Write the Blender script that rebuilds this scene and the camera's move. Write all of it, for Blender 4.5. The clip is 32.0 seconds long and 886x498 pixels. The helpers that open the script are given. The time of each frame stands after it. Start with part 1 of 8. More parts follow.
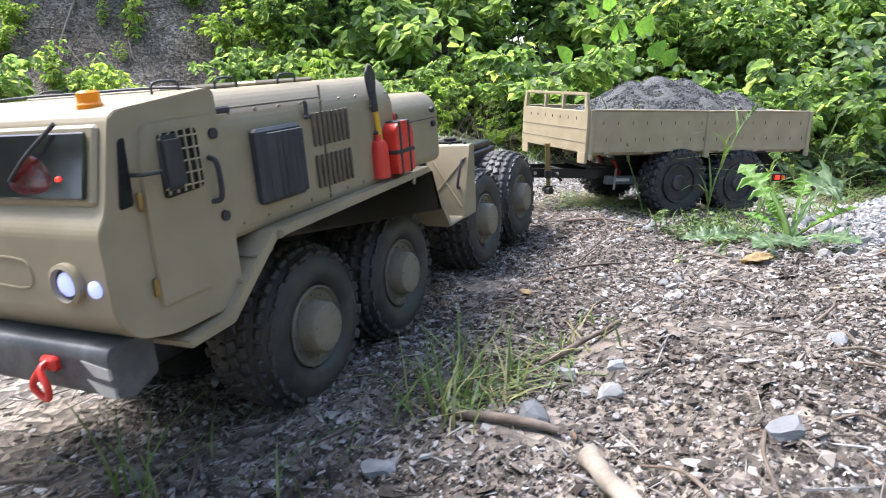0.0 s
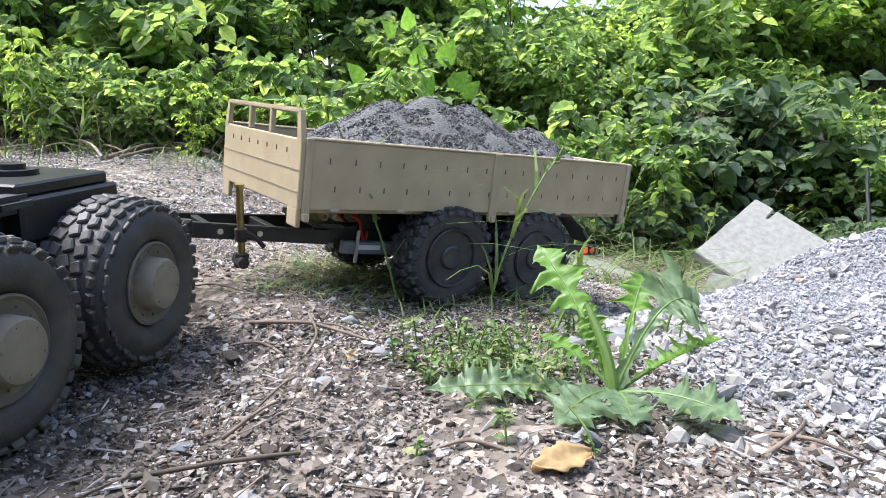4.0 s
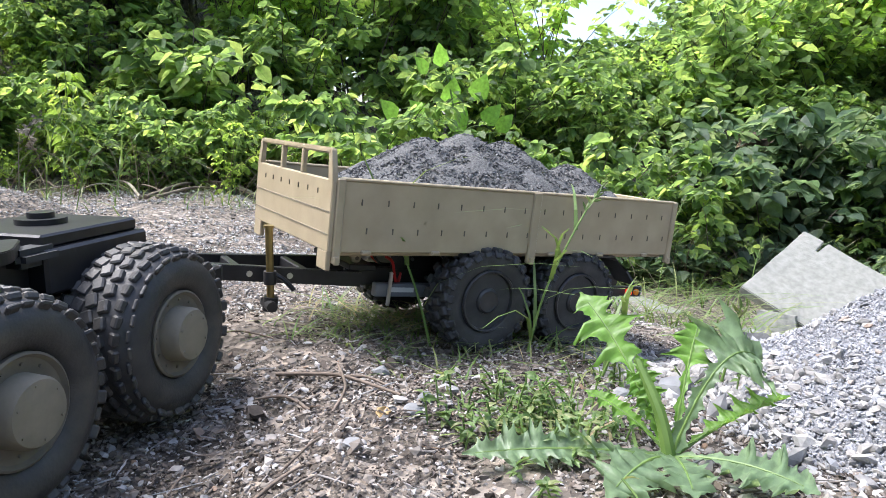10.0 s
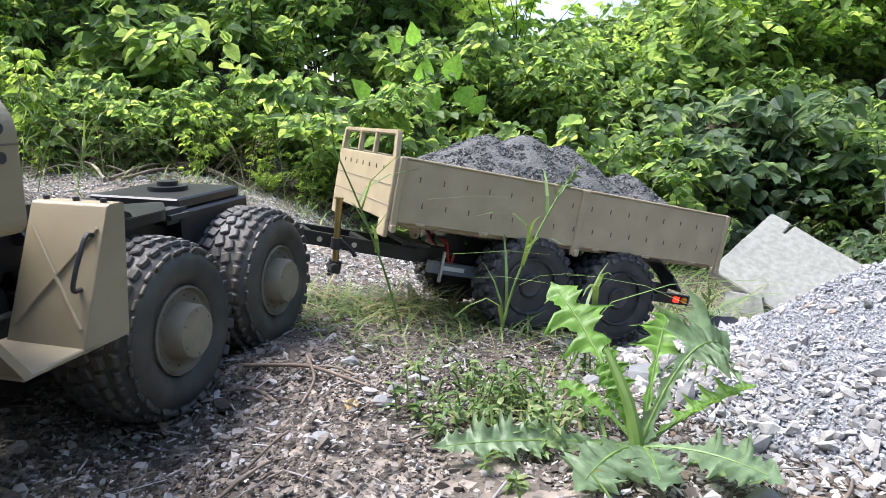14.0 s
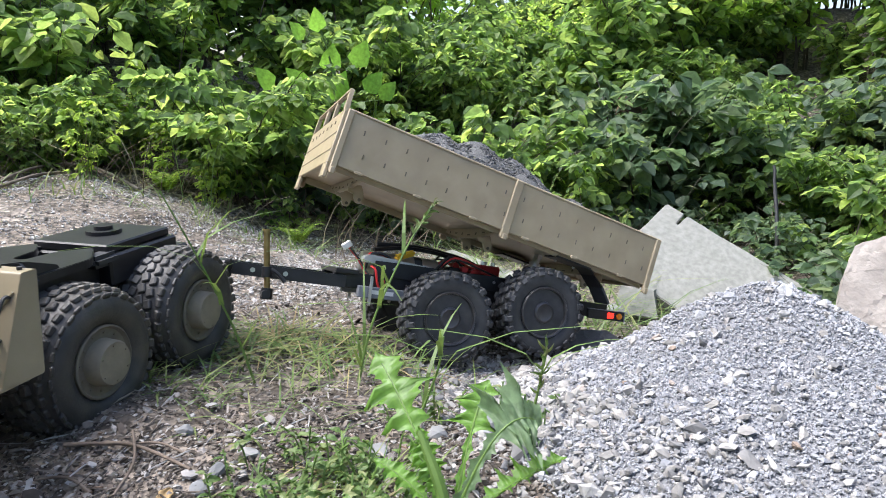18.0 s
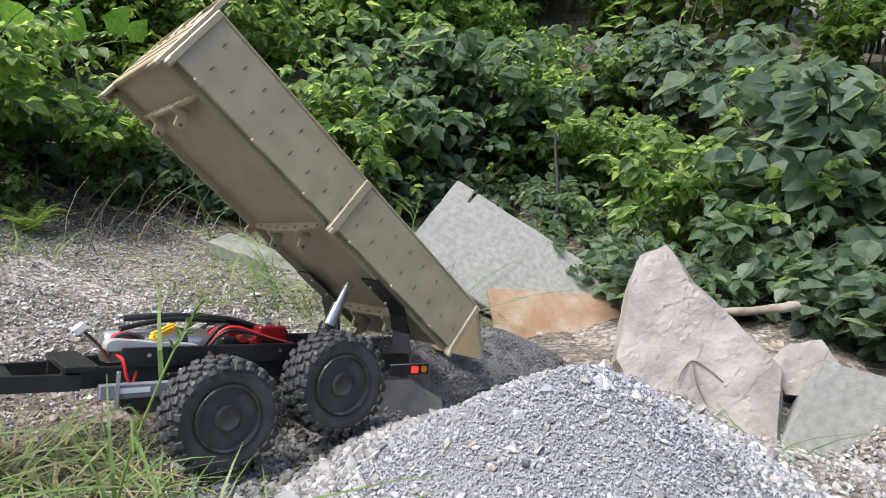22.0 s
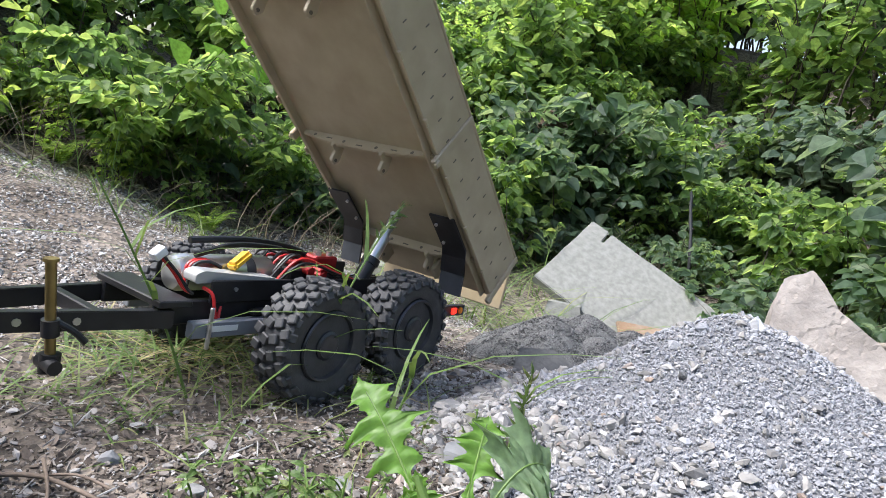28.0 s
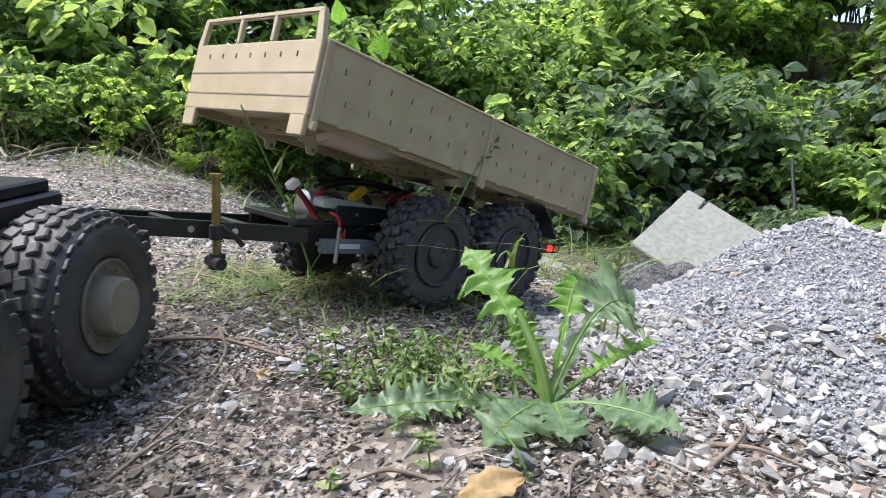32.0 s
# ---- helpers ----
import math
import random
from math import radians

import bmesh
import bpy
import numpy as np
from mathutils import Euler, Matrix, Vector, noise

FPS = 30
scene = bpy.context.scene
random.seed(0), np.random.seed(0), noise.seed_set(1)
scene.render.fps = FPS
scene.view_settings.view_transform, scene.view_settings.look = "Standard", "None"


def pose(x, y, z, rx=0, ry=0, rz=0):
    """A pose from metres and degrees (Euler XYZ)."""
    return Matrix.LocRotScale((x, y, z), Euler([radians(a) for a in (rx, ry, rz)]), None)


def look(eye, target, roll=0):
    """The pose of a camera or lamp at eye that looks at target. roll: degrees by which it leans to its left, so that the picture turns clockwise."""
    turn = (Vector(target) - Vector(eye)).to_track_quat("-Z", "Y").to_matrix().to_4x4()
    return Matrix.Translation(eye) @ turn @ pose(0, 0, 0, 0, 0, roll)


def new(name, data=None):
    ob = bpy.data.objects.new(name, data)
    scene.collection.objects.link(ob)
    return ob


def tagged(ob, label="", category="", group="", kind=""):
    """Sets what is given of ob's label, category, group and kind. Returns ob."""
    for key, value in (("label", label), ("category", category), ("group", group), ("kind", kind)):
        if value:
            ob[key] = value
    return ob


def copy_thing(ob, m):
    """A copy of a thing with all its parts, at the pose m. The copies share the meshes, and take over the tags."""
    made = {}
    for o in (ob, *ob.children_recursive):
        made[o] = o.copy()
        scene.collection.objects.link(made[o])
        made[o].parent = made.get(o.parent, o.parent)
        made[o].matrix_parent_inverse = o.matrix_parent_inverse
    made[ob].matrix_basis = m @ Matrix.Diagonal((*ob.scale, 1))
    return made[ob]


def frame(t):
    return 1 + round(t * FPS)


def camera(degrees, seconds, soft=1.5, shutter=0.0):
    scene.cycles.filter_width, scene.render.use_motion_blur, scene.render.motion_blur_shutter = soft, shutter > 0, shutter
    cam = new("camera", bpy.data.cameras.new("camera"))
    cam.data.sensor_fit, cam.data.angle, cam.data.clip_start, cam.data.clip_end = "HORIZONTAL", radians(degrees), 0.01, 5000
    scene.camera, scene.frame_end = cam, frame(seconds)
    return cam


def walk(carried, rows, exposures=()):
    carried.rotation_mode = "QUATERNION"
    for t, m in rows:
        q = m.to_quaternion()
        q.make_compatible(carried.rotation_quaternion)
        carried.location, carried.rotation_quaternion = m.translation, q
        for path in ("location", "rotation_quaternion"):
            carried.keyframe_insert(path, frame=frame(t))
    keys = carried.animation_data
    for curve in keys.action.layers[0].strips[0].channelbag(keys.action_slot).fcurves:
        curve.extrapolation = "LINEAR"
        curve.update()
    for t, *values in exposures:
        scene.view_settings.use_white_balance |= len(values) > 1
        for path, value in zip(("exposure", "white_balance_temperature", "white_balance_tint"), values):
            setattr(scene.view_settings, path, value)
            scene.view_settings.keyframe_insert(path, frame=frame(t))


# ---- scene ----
EXPOSURES = [(0.0, 1.58, 6060, 13), (2.5, 1.5, 6060, 13), (14.0, 1.42, 6110, 13), (18.0, 1.27, 6150, 12), (21.0, 1.03, 6230, 12), (24.5, 0.97, 6230, 12), (27.0, 1.1, 6150, 12), (32.0, 1.18, 6150, 12)]
cam = camera(67.02, 32.0, soft=0.6, shutter=0.25)
walk(cam, [
    (0.0, pose(-0.1751, -0.4012, 0.2190, 76.02, 3.69, 2.53)),
    (0.5, pose(-0.1422, -0.3565, 0.2309, 76.80, 5.05, 1.02)),
    (1.0, pose(-0.1482, -0.2611, 0.2036, 78.24, 4.02, -5.06)),
    (1.5, pose(-0.1372, -0.1435, 0.2206, 78.43, 2.29, -8.92)),
    (2.0, pose(-0.0592, -0.0464, 0.2036, 78.99, 0.94, -12.32)),
    (2.5, pose(-0.0093, -0.0114, 0.2051, 79.20, -0.49, -13.38)),
    (4.5, pose(-0.0122, 0.0292, 0.1891, 77.73, -2.50, -11.90)),
    (5.0, pose(-0.0091, 0.0323, 0.1896, 77.53, -2.42, -11.37)),
    (5.5, pose(-0.0133, 0.0344, 0.1863, 77.35, -2.45, -10.96)),
    (6.0, pose(-0.0125, 0.0368, 0.1837, 77.23, -2.36, -10.18)),
    (6.5, pose(-0.0110, 0.0441, 0.1886, 77.91, -1.75, -9.28)),
    (7.0, pose(-0.0022, 0.0447, 0.1928, 79.49, -0.88, -9.35)),
    (7.5, pose(-0.0012, 0.0494, 0.1949, 80.00, -0.67, -9.78)),
    (8.0, pose(-0.0037, 0.0522, 0.1958, 80.42, -0.94, -9.98)),
    (8.5, pose(-0.0017, 0.0535, 0.1964, 80.98, -0.97, -10.14)),
    (9.0, pose(0.0017, 0.0509, 0.1989, 81.13, -0.93, -10.04)),
    (9.5, pose(0.0001, 0.0516, 0.1963, 81.09, -0.77, -9.95)),
    (10.0, pose(-0.0056, 0.0566, 0.1969, 80.74, -1.06, -9.54)),
    (10.5, pose(-0.0058, 0.0559, 0.1960, 80.39, -1.38, -8.82)),
    (11.0, pose(-0.0029, 0.0594, 0.1955, 80.10, -1.41, -8.57)),
    (11.5, pose(0.0013, 0.0626, 0.1984, 79.87, -0.95, -9.05)),
    (12.0, pose(0.0056, 0.0632, 0.2005, 79.66, -0.55, -9.49)),
    (12.5, pose(0.0094, 0.0615, 0.2003, 79.47, -0.63, -9.69)),
    (13.0, pose(0.0084, 0.0577, 0.2034, 79.26, -0.87, -10.21)),
    (13.5, pose(0.0046, 0.0600, 0.2037, 79.18, -0.92, -11.11)),
    (14.0, pose(-0.0012, 0.0637, 0.2032, 79.04, -1.30, -11.75)),
    (14.5, pose(-0.0224, 0.0512, 0.2176, 78.77, -1.39, -12.31)),
    (16.5, pose(-0.1261, -0.0128, 0.2626, 77.17, -2.74, -21.34)),
    (17.0, pose(-0.0380, 0.0413, 0.2681, 76.40, -2.68, -19.79)),
    (17.5, pose(0.0351, 0.0669, 0.2661, 76.04, -1.25, -17.23)),
    (18.0, pose(0.0865, 0.0697, 0.2729, 76.52, -0.52, -17.36)),
    (18.5, pose(0.1097, 0.0708, 0.2769, 77.01, -0.12, -17.73)),
    (19.0, pose(0.1229, 0.0795, 0.2753, 77.13, -0.32, -18.63)),
    (19.5, pose(0.1526, 0.1221, 0.2962, 75.86, -0.10, -20.76)),
    (20.0, pose(0.1990, 0.1358, 0.2820, 76.17, -1.73, -23.54)),
    (20.5, pose(0.2068, 0.1274, 0.2791, 76.22, -2.20, -27.01)),
    (21.0, pose(0.2426, 0.1373, 0.2862, 75.83, -1.54, -28.08)),
    (21.5, pose(0.2158, 0.1700, 0.3453, 72.89, -2.06, -31.98)),
    (22.0, pose(0.1481, 0.2251, 0.3983, 69.85, -3.57, -35.44)),
    (22.5, pose(0.1116, 0.2315, 0.3904, 69.16, -4.80, -36.85)),
    (23.0, pose(0.0870, 0.2541, 0.3709, 68.66, -5.71, -36.36)),
    (23.5, pose(0.0808, 0.2625, 0.3745, 68.94, -6.20, -35.94)),
    (24.0, pose(0.0733, 0.2543, 0.3754, 69.16, -6.69, -35.68)),
    (24.5, pose(0.0658, 0.2546, 0.3647, 68.96, -6.70, -34.90)),
    (26.5, pose(0.0618, 0.1577, 0.2680, 75.97, -6.52, -28.18)),
    (27.0, pose(0.0572, 0.1593, 0.2676, 76.78, -6.07, -26.90)),
    (27.5, pose(0.0462, 0.1499, 0.2688, 77.08, -6.34, -26.04)),
    (28.0, pose(0.0427, 0.1502, 0.2646, 76.95, -6.59, -24.97)),
    (28.5, pose(0.0467, 0.1473, 0.2650, 76.70, -6.38, -24.43)),
    (29.0, pose(0.0487, 0.1498, 0.2644, 76.66, -6.30, -24.09)),
    (29.5, pose(0.0482, 0.1470, 0.2643, 76.62, -6.44, -23.67)),
    (30.0, pose(0.0417, 0.1459, 0.2563, 76.62, -6.50, -23.46)),
    (30.5, pose(0.0381, 0.1236, 0.2317, 76.82, -5.19, -22.98)),
    (31.0, pose(0.0336, 0.1021, 0.2021, 77.07, -3.36, -21.99)),
    (31.5, pose(0.0304, 0.0857, 0.1929, 77.44, -2.55, -20.49)),
    (32.0, pose(0.0131, 0.0597, 0.1900, 77.84, -1.62, -17.45)),
], EXPOSURES)
# the trailer's way: seconds, x, y, z, heading, nose up, roll
TRAILER_ROWS = [
    (0.0, 0.1630, 0.8387, -0.0255, -156.65, 6.19, -1.78),
    (9.5, 0.1630, 0.8387, -0.0255, -156.65, 6.19, -1.78),
    (10.0, 0.1640, 0.8399, -0.0252, -156.98, 6.75, -2.22),
    (10.5, 0.1708, 0.8417, -0.0251, -157.94, 7.26, -2.43),
    (11.0, 0.1822, 0.8458, -0.0276, -159.09, 8.05, -2.27),
    (11.5, 0.1962, 0.8505, -0.0305, -160.61, 8.76, -1.71),
    (12.0, 0.2100, 0.8547, -0.0329, -162.62, 9.27, -1.16),
    (12.5, 0.2216, 0.8590, -0.0358, -164.26, 9.89, -0.99),
    (13.0, 0.2353, 0.8638, -0.0387, -165.05, 10.59, -1.19),
    (13.5, 0.2535, 0.8689, -0.0418, -166.28, 11.30, -1.17),
    (14.0, 0.2759, 0.8765, -0.0458, -168.48, 11.57, 0.08),
    (14.5, 0.3060, 0.8898, -0.0490, -171.19, 10.57, 2.81),
    (16.5, 0.3851, 0.9119, -0.0774, -178.98, 9.21, 9.42),
    (17.0, 0.3771, 0.8969, -0.0683, -178.81, 11.41, 12.31),
    (17.5, 0.3732, 0.8929, -0.0643, -178.78, 11.99, 12.40),
    (18.0, 0.3708, 0.8906, -0.0632, -178.79, 11.92, 12.23),
    (18.5, 0.3688, 0.8860, -0.0630, -178.69, 12.22, 13.30),
    (19.0, 0.3693, 0.8854, -0.0648, -178.78, 12.42, 14.35),
    (19.5, 0.3694, 0.8854, -0.0659, -178.92, 12.34, 14.64),
    (20.0, 0.3663, 0.8803, -0.0637, -178.54, 12.47, 14.65),
    (20.5, 0.3624, 0.8736, -0.0606, -178.18, 12.84, 15.17),
    (21.0, 0.3599, 0.8699, -0.0587, -178.31, 13.25, 15.95),
    (21.5, 0.3603, 0.8709, -0.0593, -178.68, 13.41, 16.31),
    (22.0, 0.3625, 0.8740, -0.0626, -179.07, 13.30, 16.74),
    (22.5, 0.3664, 0.8781, -0.0665, -179.29, 13.21, 17.19),
    (23.0, 0.3700, 0.8819, -0.0683, -179.29, 13.33, 17.17),
    (23.5, 0.3671, 0.8812, -0.0670, -178.35, 13.77, 16.85),
    (24.0, 0.3593, 0.8808, -0.0662, -175.99, 14.43, 16.34),
    (24.5, 0.3530, 0.8849, -0.0680, -173.18, 15.02, 15.78),
    (27.0, 0.2267, 0.8232, -0.0271, -155.22, 8.61, 2.98),
    (27.5, 0.2068, 0.8181, -0.0229, -151.14, 8.59, -0.42),
    (32.0, 0.2068, 0.8181, -0.0229, -151.14, 8.59, -0.42),
]
# the tipper's angle
TIP_ROWS = [(0.0, -1.6), (0.5, -1.7), (1.0, -1.6), (1.5, -1.9), (2.0, -1.8), (2.5, -1.8), (4.5, -2.1), (5.0, -1.9), (5.5, -1.4), (6.0, 2.9), (6.5, 6.5), (7.0, 9.6), (7.5, 9.6), (8.0, 7.7), (8.5, 4.5), (9.0, 0.3), (9.5, -2.1), (10.0, -2.1), (10.5, -2.1), (11.0, -2.2), (11.5, -2.2), (12.0, -2.2), (12.5, -1.9), (13.0, -1.8), (13.5, -1.9), (14.0, -1.8), (14.5, -0.4), (16.5, 8.4), (17.0, 6.2), (17.5, 8.7), (18.0, 11.0), (18.5, 12.6), (19.0, 14.7), (19.5, 18.6), (20.0, 20.3), (20.5, 23.0), (21.0, 26.1), (21.5, 30.5), (22.0, 37.9), (22.5, 41.0), (23.0, 47.5), (23.5, 47.9), (24.0, 49.2), (24.5, 50.0), (27.0, 51.5), (27.5, 52.7), (28.0, 41.7), (28.5, 34.4), (29.0, 30.2), (29.5, 26.8), (30.0, 24.0), (30.5, 18.9), (31.0, 13.6), (31.5, 9.9), (32.0, 7.5)]
# the truck's way: seconds, x, y, z, heading, nose up
TRUCK_ROWS = [
    (0.0, -0.300, 0.356, -0.0186, -112.1, -1.3), (9.6, -0.300, 0.356, -0.0186, -112.1, -1.3), (10.3, -0.296, 0.372, -0.0186, -112.9, -1.3),
    (11.0, -0.288, 0.405, -0.018, -114.0, -1.4), (12.0, -0.266, 0.430, -0.018, -114.0, -1.6), (13.0, -0.242, 0.455, -0.017, -114.4, -1.8),
    (14.0, -0.219, 0.488, -0.017, -115.9, -1.8), (15.3, -0.190, 0.566, -0.018, -119.0, -1.5), (16.5, -0.165, 0.616, -0.019, -121.5, -1.0),
    (17.5, -0.166, 0.615, -0.021, -121.6, -0.5), (19.0, -0.172, 0.617, -0.022, -122.2, -0.2), (22.0, -0.176, 0.610, -0.022, -122.0, -0.2),
    (24.5, -0.190, 0.570, -0.022, -120.0, -0.5), (26.0, -0.226, 0.430, -0.020, -115.0, -1.0), (27.5, -0.250, 0.338, -0.019, -112.1, -1.3),
    (32.0, -0.250, 0.338, -0.019, -112.1, -1.3),
]


def body_pose(row):
    """A vehicle's pose from x, y, z, heading, nose up and roll in degrees."""
    x, y, z, yaw, pitch = row[:5]
    roll = row[5] if len(row) > 5 else 0.0
    return pose(x, y, z, 0, 0, yaw) @ pose(0, 0, 0, 0, -pitch, 0) @ pose(0, 0, 0, roll, 0, 0)


def at_time(rows, t):
    """Straight interpolation in rows of (seconds, values...)."""
    if t <= rows[0][0]:
        return rows[0][1:]
    for a, b in zip(rows, rows[1:]):
        if t <= b[0]:
            k = (t - a[0]) / (b[0] - a[0])
            return tuple(p + (q - p) * k for p, q in zip(a[1:], b[1:]))
    return rows[-1][1:]


# ---- light ----
SUN_FROM = Vector((-0.60, 0.26, 1.2)).normalized()
world = bpy.data.worlds.new("sky")
scene.world = world
world.use_nodes = True
wn = world.node_tree.nodes
sky = wn.new("ShaderNodeTexSky")
sky.sky_type, sky.sun_disc = "NISHITA", False
sky.sun_elevation = math.asin(SUN_FROM.z)
sky.sun_rotation = math.atan2(SUN_FROM.x, SUN_FROM.y)
sky.air_density, sky.dust_density, sky.ozone_density = 1.0, 3.5, 0.6
world.node_tree.links.new(sky.outputs[0], wn["Background"].inputs[0])
wn["Background"].inputs[1].default_value = 0.15
sun = new("sun", bpy.data.lights.new("sun", "SUN"))
sun.data.energy, sun.data.angle, sun.data.color = 2.8, radians(34), (1.0, 0.98, 0.94)
sun.matrix_world = look(SUN_FROM * 20, (0, 0, 0))


# ---- materials ----
def node_mat(name):
    m = bpy.data.materials.new(name)
    m.use_nodes = True
    nt = m.node_tree
    return m, nt, nt.nodes["Principled BSDF"], nt.nodes, nt.links


def ramp(nodes, stops):
    r = nodes.new("ShaderNodeValToRGB")
    els = r.color_ramp.elements
    while len(els) < len(stops):
        els.new(0.5)
    for e, (p, c) in zip(els, stops):
        e.position, e.color = p, (*c, 1)
    return r


def surface(name, c1, c2, scale=40, rough=0.6, metal=0.0, bump=0.0, bscale=300, dirt=None, dirt_scale=12, dirt_amount=0.35, spec=0.5):
    """Two-tone noise paint with fine relief and, if given, dirt in patches."""
    m, nt, p, n, l = node_mat(name)
    tc = n.new("ShaderNodeTexCoord")
    no = n.new("ShaderNodeTexNoise")
    no.inputs["Scale"].default_value, no.inputs["Detail"].default_value = scale, 6
    l.new(tc.outputs["Object"], no.inputs["Vector"])
    r = ramp(n, [(0.35, c1), (0.68, c2)])
    l.new(no.outputs[0], r.inputs[0])
    col = r.outputs[0]
    if dirt:
        nd = n.new("ShaderNodeTexNoise")
        nd.inputs["Scale"].default_value, nd.inputs["Detail"].default_value, nd.inputs["Roughness"].default_value = dirt_scale, 8, 0.7
        l.new(tc.outputs["Object"], nd.inputs["Vector"])
        rd = ramp(n, [(0.48, (0, 0, 0)), (0.75, (dirt_amount,) * 3)])
        l.new(nd.outputs[0], rd.inputs[0])
        mx = n.new("ShaderNodeMixRGB")
        l.new(rd.outputs[0], mx.inputs[0]), l.new(col, mx.inputs[1])
        mx.inputs[2].default_value = (*dirt, 1)
        col = mx.outputs[0]
    l.new(col, p.inputs["Base Color"])
    p.inputs["Roughness"].default_value, p.inputs["Metallic"].default_value = rough, metal
    p.inputs["Specular IOR Level"].default_value = spec
    if bump:
        nb = n.new("ShaderNodeTexNoise")
        nb.inputs["Scale"].default_value, nb.inputs["Detail"].default_value = bscale, 5
        l.new(tc.outputs["Object"], nb.inputs["Vector"])
        b = n.new("ShaderNodeBump")
        b.inputs["Strength"].default_value, b.inputs["Distance"].default_value = bump, 0.002
        l.new(nb.outputs[0], b.inputs["Height"]), l.new(b.outputs[0], p.inputs["Normal"])
    return m


def island_mat(name, stops, rough=0.85, bump=0.4, bscale=400, fine=90, source="island"):
    """Loose pieces, each with a colour of its own."""
    m, nt, p, n, l = node_mat(name)
    if source == "island":
        g = n.new("ShaderNodeNewGeometry")
        rnd = g.outputs["Random Per Island"]
    else:
        g = n.new("ShaderNodeObjectInfo")
        rnd = g.outputs["Random"]
    r = ramp(n, stops)
    l.new(rnd, r.inputs[0])
    tc = n.new("ShaderNodeTexCoord")
    no = n.new("ShaderNodeTexNoise")
    no.inputs["Scale"].default_value, no.inputs["Detail"].default_value = fine, 6
    l.new(tc.outputs["Object"], no.inputs["Vector"])
    v = ramp(n, [(0.3, (0.72,) * 3), (0.7, (1.15,) * 3)])
    l.new(no.outputs[0], v.inputs[0])
    mx = n.new("ShaderNodeMixRGB")
    mx.blend_type, mx.inputs[0].default_value = "MULTIPLY", 1
    l.new(r.outputs[0], mx.inputs[1]), l.new(v.outputs[0], mx.inputs[2])
    l.new(mx.outputs[0], p.inputs["Base Color"])
    p.inputs["Roughness"].default_value = rough
    p.inputs["Specular IOR Level"].default_value = 0.3
    nb = n.new("ShaderNodeTexNoise")
    nb.inputs["Scale"].default_value, nb.inputs["Detail"].default_value = bscale, 4
    l.new(tc.outputs["Object"], nb.inputs["Vector"])
    b = n.new("ShaderNodeBump")
    b.inputs["Strength"].default_value, b.inputs["Distance"].default_value = bump, 0.001
    l.new(nb.outputs[0], b.inputs["Height"]), l.new(b.outputs[0], p.inputs["Normal"])
    return m


def leaf_mat(name, stops, trans=0.35, rough=0.45, fine=60):
    m, nt, p, n, l = node_mat(name)
    g = n.new("ShaderNodeNewGeometry")
    r = ramp(n, stops)
    l.new(g.outputs["Random Per Island"], r.inputs[0])
    tc = n.new("ShaderNodeTexCoord")
    no = n.new("ShaderNodeTexNoise")
    no.inputs["Scale"].default_value, no.inputs["Detail"].default_value = fine, 5
    l.new(tc.outputs["Object"], no.inputs["Vector"])
    v = ramp(n, [(0.3, (0.7,) * 3), (0.7, (1.2,) * 3)])
    l.new(no.outputs[0], v.inputs[0])
    mx = n.new("ShaderNodeMixRGB")
    mx.blend_type, mx.inputs[0].default_value = "MULTIPLY", 1
    l.new(r.outputs[0], mx.inputs[1]), l.new(v.outputs[0], mx.inputs[2])
    l.new(mx.outputs[0], p.inputs["Base Color"])
    p.inputs["Roughness"].default_value = rough
    p.inputs["Specular IOR Level"].default_value = 0.4
    tr = n.new("ShaderNodeBsdfTranslucent")
    bright = n.new("ShaderNodeMixRGB")
    bright.blend_type, bright.inputs[0].default_value = "MULTIPLY", 1
    bright.inputs[2].default_value = (1.85, 1.68, 1.25, 1)
    l.new(mx.outputs[0], bright.inputs[1]), l.new(bright.outputs[0], tr.inputs[0])
    ms = n.new("ShaderNodeMixShader")
    ms.inputs[0].default_value = trans
    l.new(p.outputs[0], ms.inputs[1]), l.new(tr.outputs[0], ms.inputs[2])
    l.new(ms.outputs[0], n["Material Output"].inputs[0])
    return m


def glow(name, colour, strength):
    m, nt, p, n, l = node_mat(name)
    p.inputs["Base Color"].default_value = (*colour, 1)
    p.inputs["Emission Color"].default_value = (*colour, 1)
    p.inputs["Emission Strength"].default_value = strength
    return m


MUD = (0.10, 0.085, 0.065)
TAN = surface("tan_paint", (0.255, 0.212, 0.135), (0.305, 0.257, 0.168), 25, 0.45, bump=0.05, bscale=700, dirt=(0.22, 0.19, 0.14), dirt_amount=0.35)
TRAY_TAN = surface("tray_paint", (0.335, 0.272, 0.172), (0.40, 0.33, 0.215), 30, 0.4, bump=0.05, bscale=700, dirt=(0.27, 0.22, 0.15), dirt_scale=18, dirt_amount=0.4)
DUSTY_TAN = surface("dusty_rim_paint", (0.185, 0.158, 0.110), (0.255, 0.220, 0.158), 40, 0.75, bump=0.1, dirt=(0.141, 0.123, 0.097), dirt_scale=30, dirt_amount=0.6)
RIM_DUST = surface("dusty_rim", (0.12, 0.105, 0.08), (0.20, 0.175, 0.13), 40, 0.8, bump=0.1, dirt=(0.08, 0.072, 0.06), dirt_scale=30, dirt_amount=0.6)
BLACK = surface("black_metal", (0.012, 0.012, 0.013), (0.022, 0.022, 0.024), 60, 0.4, 0.2, bump=0.05, dirt=(0.07, 0.065, 0.06), dirt_scale=25, dirt_amount=0.12)
